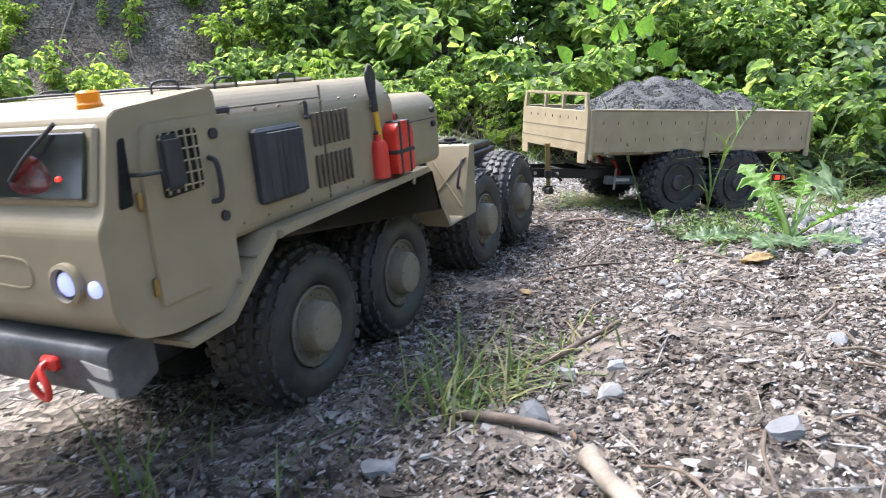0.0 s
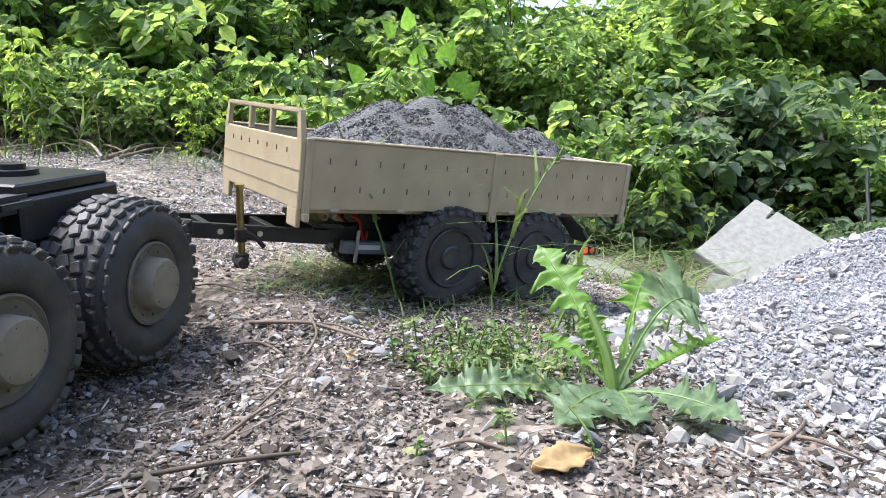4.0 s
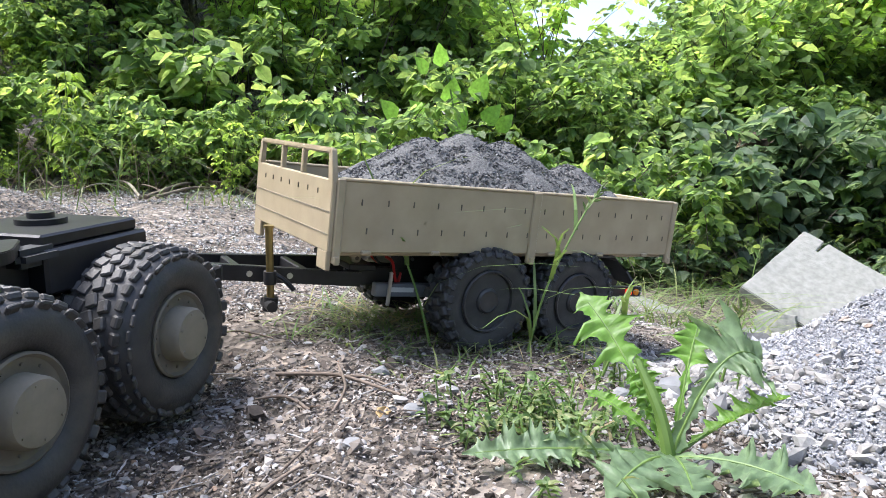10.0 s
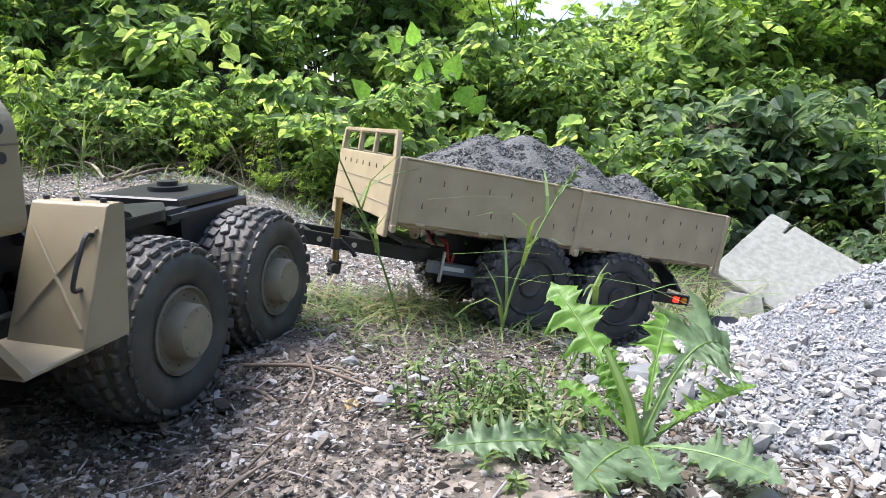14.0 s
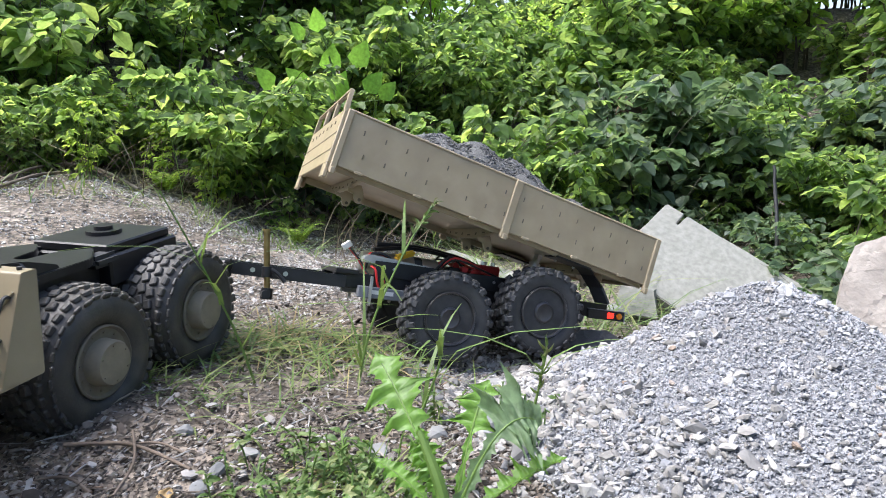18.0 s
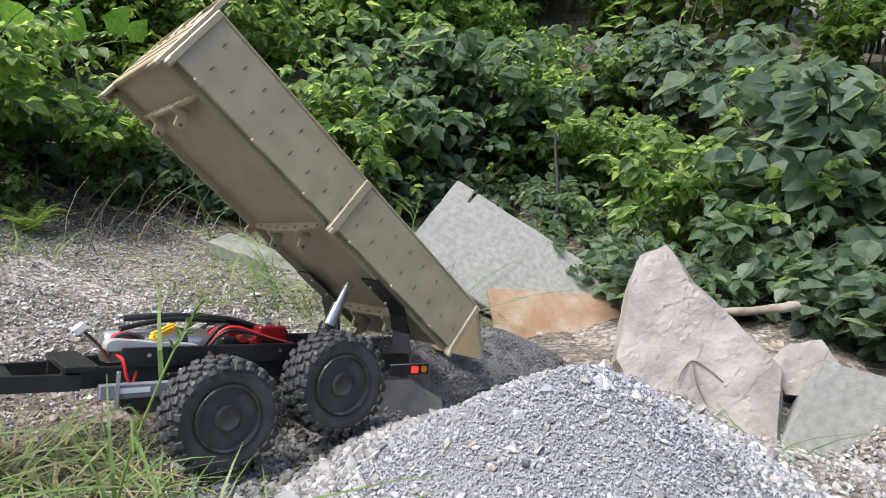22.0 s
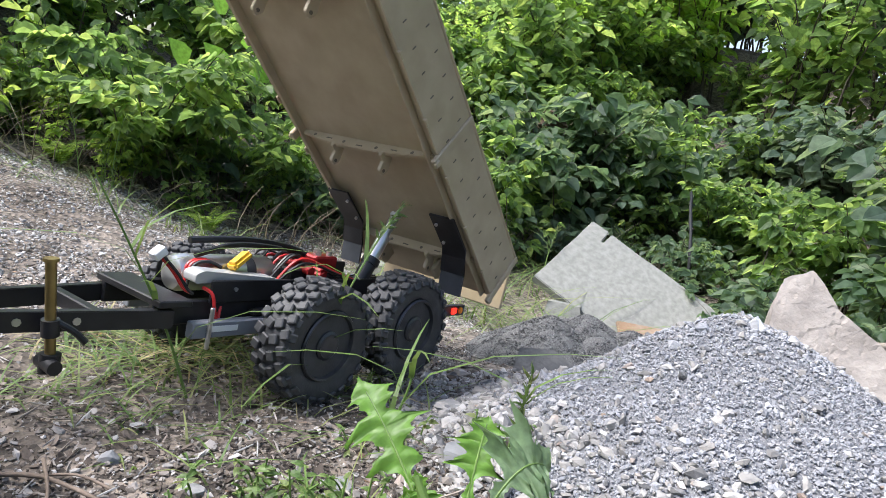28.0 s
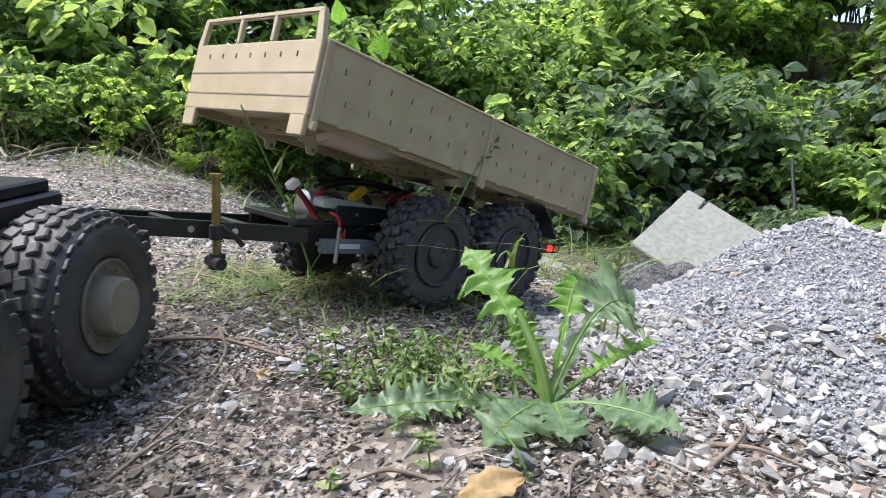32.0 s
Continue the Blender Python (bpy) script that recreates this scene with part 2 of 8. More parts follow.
RIM_BLACK = surface("rim_black", (0.033, 0.033, 0.036), (0.063, 0.063, 0.066), 60, 0.38, 0.35, bump=0.05, dirt=(0.135, 0.128, 0.117), dirt_scale=25, dirt_amount=0.3)
DARK_PLASTIC = surface("dark_plastic", (0.02, 0.021, 0.022), (0.035, 0.036, 0.038), 50, 0.6, bump=0.05)
LOUVRE = surface("slate_plastic", (0.032, 0.036, 0.042), (0.05, 0.055, 0.063), 40, 0.55)
RUBBER = surface("tyre_rubber", (0.028, 0.028, 0.029), (0.050, 0.048, 0.045), 60, 0.55, bump=0.2, bscale=500, dirt=(0.125, 0.108, 0.078), dirt_scale=10, dirt_amount=0.75)
RUBBER_B = surface("trailer_tyre_rubber", (0.026, 0.027, 0.029), (0.045, 0.046, 0.048), 60, 0.6, bump=0.2, bscale=500, dirt=(0.12, 0.12, 0.115), dirt_scale=25, dirt_amount=0.35)
BUMPER = surface("worn_grey_bumper", (0.06, 0.065, 0.07), (0.11, 0.115, 0.12), 30, 0.45, 0.3, bump=0.15, dirt=(0.25, 0.25, 0.24), dirt_scale=30, dirt_amount=0.5)
SHIRT = surface("dark_red_cloth", (0.025, 0.004, 0.005), (0.085, 0.012, 0.014), 110, 0.15)
RED = surface("red_plastic", (0.55, 0.03, 0.02), (0.66, 0.05, 0.03), 40, 0.35)
RED_METAL = surface("red_anodised", (0.26, 0.014, 0.016), (0.36, 0.025, 0.025), 60, 0.35, 0.5)
WIRE_RED = surface("red_wire", (0.5, 0.02, 0.02), (0.6, 0.03, 0.03), 40, 0.4)
YELLOW = surface("yellow_plastic", (0.62, 0.36, 0.02), (0.72, 0.43, 0.03), 40, 0.4)
STEEL = surface("steel", (0.5, 0.5, 0.49), (0.62, 0.62, 0.6), 50, 0.3, 0.9, bump=0.05)
BRASS = surface("aged_brass", (0.22, 0.16, 0.06), (0.33, 0.25, 0.10), 80, 0.4, 0.85, bump=0.1)
SILVER = surface("silver_wrap", (0.42, 0.42, 0.41), (0.55, 0.55, 0.53), 30, 0.35, 0.4)
WHITE = surface("white_plastic", (0.7, 0.7, 0.68), (0.8, 0.8, 0.78), 30, 0.5)
GREY = surface("grey_plastic", (0.16, 0.17, 0.19), (0.22, 0.23, 0.25), 30, 0.5)
GLASS, _nt, _p, _n, _l = node_mat("cab_glass")
_p.inputs["Base Color"].default_value = (0.9, 0.95, 0.95, 1)
_p.inputs["Transmission Weight"].default_value, _p.inputs["Roughness"].default_value = 1.0, 0.02
# dark tan for panel joints and for the shade inside uncut slots and holes
SEAM = surface("panel_shadow_gap", (0.10, 0.083, 0.058), (0.14, 0.118, 0.083), 40, 0.7)
AMBER = surface("amber_lens", (0.75, 0.22, 0.01), (0.85, 0.28, 0.01), 30, 0.2)
LAMP = glow("headlight_glow", (0.36, 0.40, 0.95), 0.42)
TAIL = glow("tail_light_glow", (1.0, 0.025, 0.012), 1.1)
CONCRETE = surface("pale_paving", (0.204, 0.206, 0.182), (0.286, 0.286, 0.256), 70, 0.9, bump=0.6, bscale=260, dirt=(0.163, 0.167, 0.144), dirt_scale=18, dirt_amount=0.45)
SANDSTONE = surface("sandstone", (0.25, 0.222, 0.196), (0.40, 0.362, 0.322), 16, 0.9, bump=0.8, bscale=140, dirt=(0.16, 0.14, 0.12), dirt_scale=9, dirt_amount=0.6)
RUST = surface("rusty_sheet", (0.25, 0.145, 0.075), (0.36, 0.295, 0.225), 14, 0.85, bump=0.5, bscale=150, dirt=(0.19, 0.085, 0.035), dirt_scale=22, dirt_amount=0.75)
DARK_STONE = surface("dark_stone", (0.075, 0.078, 0.08), (0.14, 0.14, 0.14), 30, 0.85, bump=0.8, bscale=160, dirt=(0.05, 0.05, 0.05), dirt_scale=20, dirt_amount=0.5)
WOOD = surface("weathered_wood", (0.16, 0.13, 0.10), (0.30, 0.26, 0.21), 30, 0.9, bump=0.5, bscale=200)
BARK = surface("bark", (0.05, 0.041, 0.03), (0.105, 0.085, 0.062), 25, 0.9, bump=0.5, bscale=120)
STEM = surface("green_stem", (0.09, 0.16, 0.03), (0.14, 0.22, 0.05), 40, 0.5)
TWIG = surface("brown_twig", (0.10, 0.075, 0.055), (0.2, 0.155, 0.12), 60, 0.85, bump=0.4)
DRY_STALK = island_mat("dry_stalks", [(0.0, (0.11, 0.082, 0.055)), (0.6, (0.24, 0.19, 0.13)), (1.0, (0.40, 0.34, 0.25))], 0.8)
CHIPS = island_mat("litter_chips", [(0.0, (0.060, 0.049, 0.040)), (0.28, (0.128, 0.103, 0.083)), (0.52, (0.205, 0.176, 0.15)), (0.74, (0.30, 0.285, 0.27)), (0.92, (0.39, 0.38, 0.365)), (1.0, (0.19, 0.12, 0.075))])
GRIT = island_mat("path_grit", [(0.0, (0.17, 0.16, 0.15)), (0.4, (0.33, 0.315, 0.295)), (0.8, (0.48, 0.465, 0.44)), (1.0, (0.56, 0.55, 0.53))])
CRUMBS = island_mat("litter_crumbs", [(0.0, (0.045, 0.036, 0.029)), (0.35, (0.10, 0.083, 0.068)), (0.7, (0.21, 0.185, 0.16)), (0.92, (0.36, 0.335, 0.31)), (1.0, (0.46, 0.44, 0.42))])
GRAVEL = island_mat("pale_gravel", [(0.0, (0.235, 0.24, 0.255)), (0.4, (0.30, 0.305, 0.32)), (0.85, (0.375, 0.38, 0.395)), (1.0, (0.36, 0.34, 0.32))])
DARKGRAVEL = island_mat("dark_gravel", [(0.0, (0.063, 0.063, 0.063)), (0.5, (0.117, 0.117, 0.117)), (1.0, (0.198, 0.198, 0.194))])
STONES = island_mat("grey_stones", [(0.0, (0.14, 0.145, 0.15)), (0.5, (0.22, 0.225, 0.23)), (1.0, (0.31, 0.305, 0.295))], fine=40, source="object")
GRAVEL_PALE = island_mat("pale_stones", [(0.0, (0.220, 0.226, 0.242)), (0.5, (0.341, 0.348, 0.363)), (1.0, (0.462, 0.468, 0.479))], fine=140, bump=0.7)
GRAVEL_TAN = island_mat("tan_gravel", [(0.0, (0.150, 0.150, 0.154)), (0.35, (0.246, 0.236, 0.220)), (0.7, (0.352, 0.336, 0.312)), (0.92, (0.422, 0.414, 0.400)), (1.0, (0.238, 0.176, 0.132))])
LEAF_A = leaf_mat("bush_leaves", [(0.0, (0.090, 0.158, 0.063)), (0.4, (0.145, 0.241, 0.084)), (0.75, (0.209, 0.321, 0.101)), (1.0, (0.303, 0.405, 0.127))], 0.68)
# darker copy of the bush leaves: shade painted into the green
LEAF_D = leaf_mat("shade_tinted_leaves", [(0.0, (0.063, 0.112, 0.065)), (0.5, (0.105, 0.174, 0.091)), (1.0, (0.181, 0.249, 0.132))], 0.60)
# round-leaved species, blue-green and darkened further for the tree shade on the right
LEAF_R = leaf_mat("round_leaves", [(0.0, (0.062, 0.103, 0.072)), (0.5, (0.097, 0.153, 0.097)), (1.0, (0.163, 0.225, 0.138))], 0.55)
# lighter copy of the hazel leaves: sunlight painted into the colour
LEAF_T = leaf_mat("sun_tinted_leaves", [(0.0, (0.198, 0.324, 0.091)), (0.5, (0.297, 0.442, 0.121)), (1.0, (0.429, 0.588, 0.168))], 0.75)
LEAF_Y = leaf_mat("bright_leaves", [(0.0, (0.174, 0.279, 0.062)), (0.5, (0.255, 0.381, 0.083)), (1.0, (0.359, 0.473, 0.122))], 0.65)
STRAW = leaf_mat("straw_blades", [(0.0, (0.20, 0.155, 0.075)), (0.6, (0.32, 0.27, 0.15)), (1.0, (0.26, 0.28, 0.10))], 0.25, 0.6)
LEAF_S = leaf_mat("seedling_leaves", [(0.0, (0.13, 0.29, 0.045)), (1.0, (0.19, 0.38, 0.07))], 0.6, 0.4, 90)
GRASS = leaf_mat("grass_blades", [(0.0, (0.075, 0.135, 0.035)), (0.6, (0.125, 0.195, 0.055)), (1.0, (0.22, 0.24, 0.10))], 0.3)
# grey-green paled to carry the sky's sheen on the glossy leaves
THISTLE = leaf_mat("thistle_leaf", [(0.0, (0.14, 0.225, 0.11)), (1.0, (0.20, 0.285, 0.16))], 0.45, 0.35, 160)
# yellower copy for the leaves that look lit, brightness put into the colour
THISTLE_LIT = leaf_mat("lit_thistle_leaf", [(0.0, (0.10, 0.22, 0.03)), (1.0, (0.15, 0.29, 0.045))], 0.4, 0.4, 120)
DRYLEAF = leaf_mat("dry_leaf", [(0.0, (0.33, 0.225, 0.10)), (1.0, (0.40, 0.29, 0.14))], 0.25, 0.6, 160)


def ground_mat():
    m, nt, p, n, l = node_mat("forest_floor")
    tc = n.new("ShaderNodeTexCoord")

    def noise_of(s, d=8, r=0.6):
        x = n.new("ShaderNodeTexNoise")
        x.inputs["Scale"].default_value, x.inputs["Detail"].default_value, x.inputs["Roughness"].default_value = s, d, r
        l.new(tc.outputs["Object"], x.inputs["Vector"])
        return x
    big, fine = noise_of(3.5), noise_of(120, 6)
    r1 = ramp(n, [(0.35, (0.085, 0.068, 0.052)), (0.55, (0.16, 0.135, 0.11)), (0.75, (0.25, 0.225, 0.20))])
    l.new(big.outputs[0], r1.inputs[0])
    vor = n.new("ShaderNodeTexVoronoi")
    vor.inputs["Scale"].default_value = 110
    l.new(tc.outputs["Object"], vor.inputs["Vector"])
    r2 = ramp(n, [(0.0, (0.4,) * 3), (0.5, (1.0,) * 3), (1.0, (2.1,) * 3)])
    sep = n.new("ShaderNodeSeparateColor")
    l.new(vor.outputs["Color"], sep.inputs[0]), l.new(sep.outputs[0], r2.inputs[0])
    mx = n.new("ShaderNodeMixRGB")
    mx.blend_type, mx.inputs[0].default_value = "MULTIPLY", 1
    l.new(r1.outputs[0], mx.inputs[1]), l.new(r2.outputs[0], mx.inputs[2])
    l.new(mx.outputs[0], p.inputs["Base Color"])
    p.inputs["Roughness"].default_value = 0.95
    add = n.new("ShaderNodeMath")
    add.operation = "MULTIPLY_ADD"
    add.inputs[1].default_value = 0.6
    l.new(fine.outputs[0], add.inputs[0]), l.new(vor.outputs["Distance"], add.inputs[2])
    b = n.new("ShaderNodeBump")
    b.inputs["Strength"].default_value, b.inputs["Distance"].default_value = 0.9, 0.006
    l.new(add.outputs[0], b.inputs["Height"]), l.new(b.outputs[0], p.inputs["Normal"])
    return m


GROUND = ground_mat()
LOAD_CORE = surface("load_fines", (0.06, 0.06, 0.059), (0.15, 0.15, 0.146), 500, 0.95, bump=1.0, bscale=420)
GRAVEL_CORE = surface("gravel_fines", (0.133, 0.136, 0.143), (0.231, 0.234, 0.245), 420, 0.95, bump=1.0, bscale=380)


# ---- building helpers ----
def part(name, bm, material, parent=None, label="", smooth=False, angle=40):
    """Links a bmesh as one mesh object under a thing or a part."""
    me = bpy.data.meshes.new(name)
    bm.to_mesh(me)
    bm.free()
    return mesh_part(name, me, material, parent, label, smooth, angle)


def mesh_part(name, me, material, parent=None, label="", smooth=False, angle=40):
    ob = new(name, me)
    if material:
        me.materials.append(material)
    if smooth:
        me.polygons.foreach_set("use_smooth", [True] * len(me.polygons))
        if angle:
            me.set_sharp_from_angle(angle=radians(angle))
    else:
        me.polygons.foreach_set("use_smooth", [False] * len(me.polygons))
    if parent:
        ob.parent = parent
    if label:
        ob["label"] = label
    return ob


def thing(name, label, category, m=None, group="", kind=""):
    ob = new(name)
    ob.empty_display_size = 0.02
    if m is not None:
        ob.matrix_basis = m
    return tagged(ob, label, category, group, kind)


def box(bm, c, s, bevel=0.0, rot=None, seg=1):
    r = bmesh.ops.create_cube(bm, size=1)
    vs = r["verts"]
    bmesh.ops.scale(bm, vec=s, verts=vs)
    if bevel:
        es = list({e for v in vs for e in v.link_edges})
        g = bmesh.ops.bevel(bm, geom=es, offset=bevel, segments=seg, affect="EDGES")
        vs = list({v for f in g["faces"] for v in f.verts} | {v for v in vs if v.is_valid})
    m = Matrix.Translation(c) @ (rot if rot else Matrix())
    bmesh.ops.transform(bm, matrix=m, verts=vs)
    return vs


def cyl(bm, a, b, r, r2=None, seg=16, caps=True):
    a, b = Vector(a), Vector(b)
    d = b - a
    g = bmesh.ops.create_cone(bm, cap_ends=caps, segments=seg, radius1=r, radius2=r if r2 is None else r2, depth=d.length)
    m = Matrix.Translation((a + b) / 2) @ d.to_track_quat("Z", "Y").to_matrix().to_4x4()
    bmesh.ops.transform(bm, matrix=m, verts=g["verts"])
    return g["verts"]


def prism(bm, pts, y0, y1, bevel=0.0, axis="y"):
    """An outline in x, z pushed from y0 to y1 (or in y, z along x; or x, y along z)."""
    def at(p, q):
        return {"y": (p[0], q, p[1]), "x": (q, p[0], p[1]), "z": (p[0], p[1], q)}[axis]
    a = [bm.verts.new(at(p, y0)) for p in pts]
    b = [bm.verts.new(at(p, y1)) for p in pts]
    fs = [bm.faces.new(a), bm.faces.new(b[::-1])]
    k = len(pts)
    fs += [bm.faces.new((a[i], b[i], b[(i + 1) % k], a[(i + 1) % k])) for i in range(k)]
    bmesh.ops.recalc_face_normals(bm, faces=fs)
    if bevel:
        es = list({e for f in fs for e in f.edges})
        bmesh.ops.bevel(bm, geom=es, offset=bevel, segments=2, affect="EDGES", clamp_overlap=True)
    return fs


def lathe(bm, profile, seg=32, axis="y"):
    """Spins (radius, along) pairs round the axis."""
    rings = []
    for r, h in profile:
        ring = []
        for i in range(seg):
            a = 2 * math.pi * i / seg
            ring.append(bm.verts.new((r * math.cos(a), h, r * math.sin(a)) if axis == "y" else (r * math.cos(a), r * math.sin(a), h)))
        rings.append(ring)
    for p, q in zip(rings, rings[1:]):
        for i in range(seg):
            bm.faces.new((p[i], p[(i + 1) % seg], q[(i + 1) % seg], q[i]))
    bm.faces.new(rings[0]), bm.faces.new(rings[-1][::-1])
    bmesh.ops.recalc_face_normals(bm, faces=bm.faces)


def tube(bm, pts, r, seg=8, r_end=None):
    """A round bar along points, smoothed by Catmull-Rom."""
    P = [Vector(p) for p in pts]
    Q = []
    for i in range(len(P) - 1):
        p0, p1, p2, p3 = P[max(i - 1, 0)], P[i], P[i + 1], P[min(i + 2, len(P) - 1)]
        for k in range(5):
            t = k / 5
            Q.append(0.5 * (2 * p1 + (p2 - p0) * t + (2 * p0 - 5 * p1 + 4 * p2 - p3) * t * t + (3 * p1 - p0 - 3 * p2 + p3) * t ** 3))
    Q.append(P[-1])
    rings = []
    side = None
    for i, q in enumerate(Q):
        d = (Q[min(i + 1, len(Q) - 1)] - Q[max(i - 1, 0)]).normalized()
        if side is None:
            side = d.orthogonal().normalized()
        side = (side - d * side.dot(d)).normalized()
        up = d.cross(side)
        rr = r if r_end is None else r + (r_end - r) * i / (len(Q) - 1)
        rings.append([bm.verts.new(q + rr * (math.cos(2 * math.pi * k / seg) * side + math.sin(2 * math.pi * k / seg) * up)) for k in range(seg)])
    fs = []
    for p, q in zip(rings, rings[1:]):
        fs += [bm.faces.new((p[i], p[(i + 1) % seg], q[(i + 1) % seg], q[i])) for i in range(seg)]
    fs += [bm.faces.new(rings[0][::-1]), bm.faces.new(rings[-1])]
    bmesh.ops.recalc_face_normals(bm, faces=fs)


def soup(name, verts, tris=None, quads=None):
    """A mesh from arrays."""
    me = bpy.data.meshes.new(name)
    loops, starts, n = [], [], 0
    for f in (tris, quads):
        if f is not None and len(f):
            f = np.asarray(f, np.int32)
            starts.append(n + np.arange(len(f)) * f.shape[1])
            loops.append(f.ravel())
            n += f.size
    me.vertices.add(len(verts))
    me.vertices.foreach_set("co", np.asarray(verts, np.float32).ravel())
    me.loops.add(n)
    me.loops.foreach_set("vertex_index", np.concatenate(loops))
    me.polygons.add(sum(len(s) for s in starts))
    me.polygons.foreach_set("loop_start", np.concatenate(starts).astype(np.int32))
    me.update(calc_edges=True)
    me.validate()
    return me


def smooth_step(a, b, x):
    t = np.clip((np.asarray(x, float) - a) / (b - a), 0, 1)
    return t * t * (3 - 2 * t)


def turns(rng, n, tilt=1.0):
    """Random rotation matrices; tilt 0 keeps z up."""
    a, b, c = rng.uniform(0, 2 * np.pi, n), rng.normal(0, tilt, n), rng.normal(0, tilt, n)
    ca, sa, cb, sb, cc, sc = np.cos(a), np.sin(a), np.cos(b), np.sin(b), np.cos(c), np.sin(c)
    o, i = np.zeros(n), np.ones(n)
    rz = np.stack([ca, -sa, o, sa, ca, o, o, o, i], -1).reshape(n, 3, 3)
    rx = np.stack([i, o, o, o, cb, -sb, o, sb, cb], -1).reshape(n, 3, 3)
    ry = np.stack([cc, o, sc, o, i, o, -sc, o, cc], -1).reshape(n, 3, 3)
    return rz @ rx @ ry


# ---- ground ----
def ground_z(x, y):
    """Height of the ground: flat by the camera, a hollow where the load is tipped, a bank behind."""
    x, y = np.asarray(x, float), np.asarray(y, float)
    u = np.maximum(0.55 * x + 0.83 * (y - 0.55), 0)
    u = np.minimum(u, 1.35)
    gate = smooth_step(-0.4, 0.5, x)
    z = -0.155 * u * gate
    z = z + 0.03 * smooth_step(1.0, 2.0, y) * (1 - gate)
    z = z - 0.02 * smooth_step(0.02, -0.14, x) * smooth_step(0.75, 0.55, y)
    z = z + 0.55 * smooth_step(2.1, 4.2, y + 0.25 * np.sin(x * 1.7)) + 0.5 * smooth_step(1.6, 3.6, x) + 0.35 * smooth_step(-1.2, -3.0, x)
    z = z + 1.25 * smooth_step(2.0, 4.2, y + 0.12 * np.sin(x * 2.3)) * smooth_step(-0.45, -1.0, x)
    z = z - 0.085 * np.exp(-(((x - 1.09) / 0.17) ** 2 + ((y - 0.56) / 0.17) ** 2))
    z = z - 0.085 * np.exp(-(((x - 1.10) / 0.36) ** 2 + ((y - 1.12) / 0.26) ** 2))
    z = z + 0.006 * np.sin(x * 9 + 1) * np.sin(y * 8 + 2) + 0.004 * np.sin(x * 21 + y * 13) + 0.003 * np.sin(x * 33 - y * 27 + 1)
    return z


def gz(x, y):
    return float(ground_z(x, y))


def spread(lo, hi, step, far):
    mid = np.arange(lo, hi + 1e-6, step)
    k = np.arange(1, 40)
    out = step * (1.22 ** k - 1) / 0.22
    out = out[out < far]
    return np.concatenate([lo - out[::-1], mid, hi + out])


gx, gy = spread(-1.0, 1.7, 0.016, 300), spread(-0.6, 2.3, 0.016, 300)
GX, GY = np.meshgrid(gx, gy)
rough = np.array([noise.fractal(Vector((x * 9, y * 9, 0.3)), 1.0, 2.2, 4) for x, y in zip(GX.ravel(), GY.ravel())]).reshape(GX.shape)
GZ = ground_z(GX, GY) + 0.006 * rough
ni, nj = GX.shape
idx = np.arange(ni * nj).reshape(ni, nj)
quads = np.stack([idx[:-1, :-1], idx[:-1, 1:], idx[1:, 1:], idx[1:, :-1]], -1).reshape(-1, 4)
ground = mesh_part("ground", soup("ground", np.stack([GX, GY, GZ], -1).reshape(-1, 3), None, quads), GROUND, smooth=True, angle=0)
tagged(ground, "brown forest floor of earth, leaf litter and stone chips", "ground", kind="structure")


# ---- loose stones ----
CHIP = np.array([(-1, -0.6, -0.5), (0.7, -1, -0.5), (1, 0.5, -0.5), (-0.4, 1, -0.5), (-0.8, -0.5, 0.5), (0.5, -0.7, 0.6), (0.8, 0.5, 0.4), (-0.5, 0.7, 0.55)])
CHIP_Q = np.array([(4, 5, 6, 7), (0, 1, 5, 4), (1, 2, 6, 5), (2, 3, 7, 6), (3, 0, 4, 7)])


rng = np.random.default_rng(5)


def scatter_xy(n, lo, hi, keep=None):
    p = rng.uniform(lo, hi, (n, 2))
    return p if keep is None else p[keep(p[:, 0], p[:, 1])]


PEBBLE = np.array([(0, 0, 1), (0.9, 0, 0.1), (0.1, 0.85, 0.15), (-0.9, 0.1, 0.05), (0, -0.85, 0.1), (0, 0, -0.8)])
PEBBLE_T = np.array([(0, 1, 2), (0, 2, 3), (0, 3, 4), (0, 4, 1), (5, 2, 1), (5, 3, 2), (5, 4, 3), (5, 1, 4)])
_g = (1 + 5 ** 0.5) / 2
BLOCK = np.array([(-1, _g, 0), (1, _g, 0), (-1, -_g, 0), (1, -_g, 0), (0, -1, _g), (0, 1, _g), (0, -1, -_g), (0, 1, -_g), (_g, 0, -1), (_g, 0, 1), (-_g, 0, -1), (-_g, 0, 1)]) / 1.9
BLOCK_T = np.array([(0, 11, 5), (0, 5, 1), (0, 1, 7), (0, 7, 10), (0, 10, 11), (1, 5, 9), (5, 11, 4), (11, 10, 2), (10, 7, 6), (7, 1, 8), (3, 9, 4), (3, 4, 2), (3, 2, 6), (3, 6, 8), (3, 8, 9), (4, 9, 5), (2, 4, 11), (6, 2, 10), (8, 6, 7), (9, 8, 1)])
_a = np.linspace(0, 2 * np.pi, 6, endpoint=False)
FLAKE = np.concatenate([np.column_stack([0.86 * np.cos(_a), 0.86 * np.sin(_a), np.full(6, 0.5)]), np.column_stack([np.cos(_a), np.sin(_a), np.full(6, -0.5)])])
FLAKE_Q = np.array([(0, 1, 2, 3), (0, 3, 4, 5)] + [(6 + i, 6 + (i + 1) % 6, (i + 1) % 6, i) for i in range(6)])


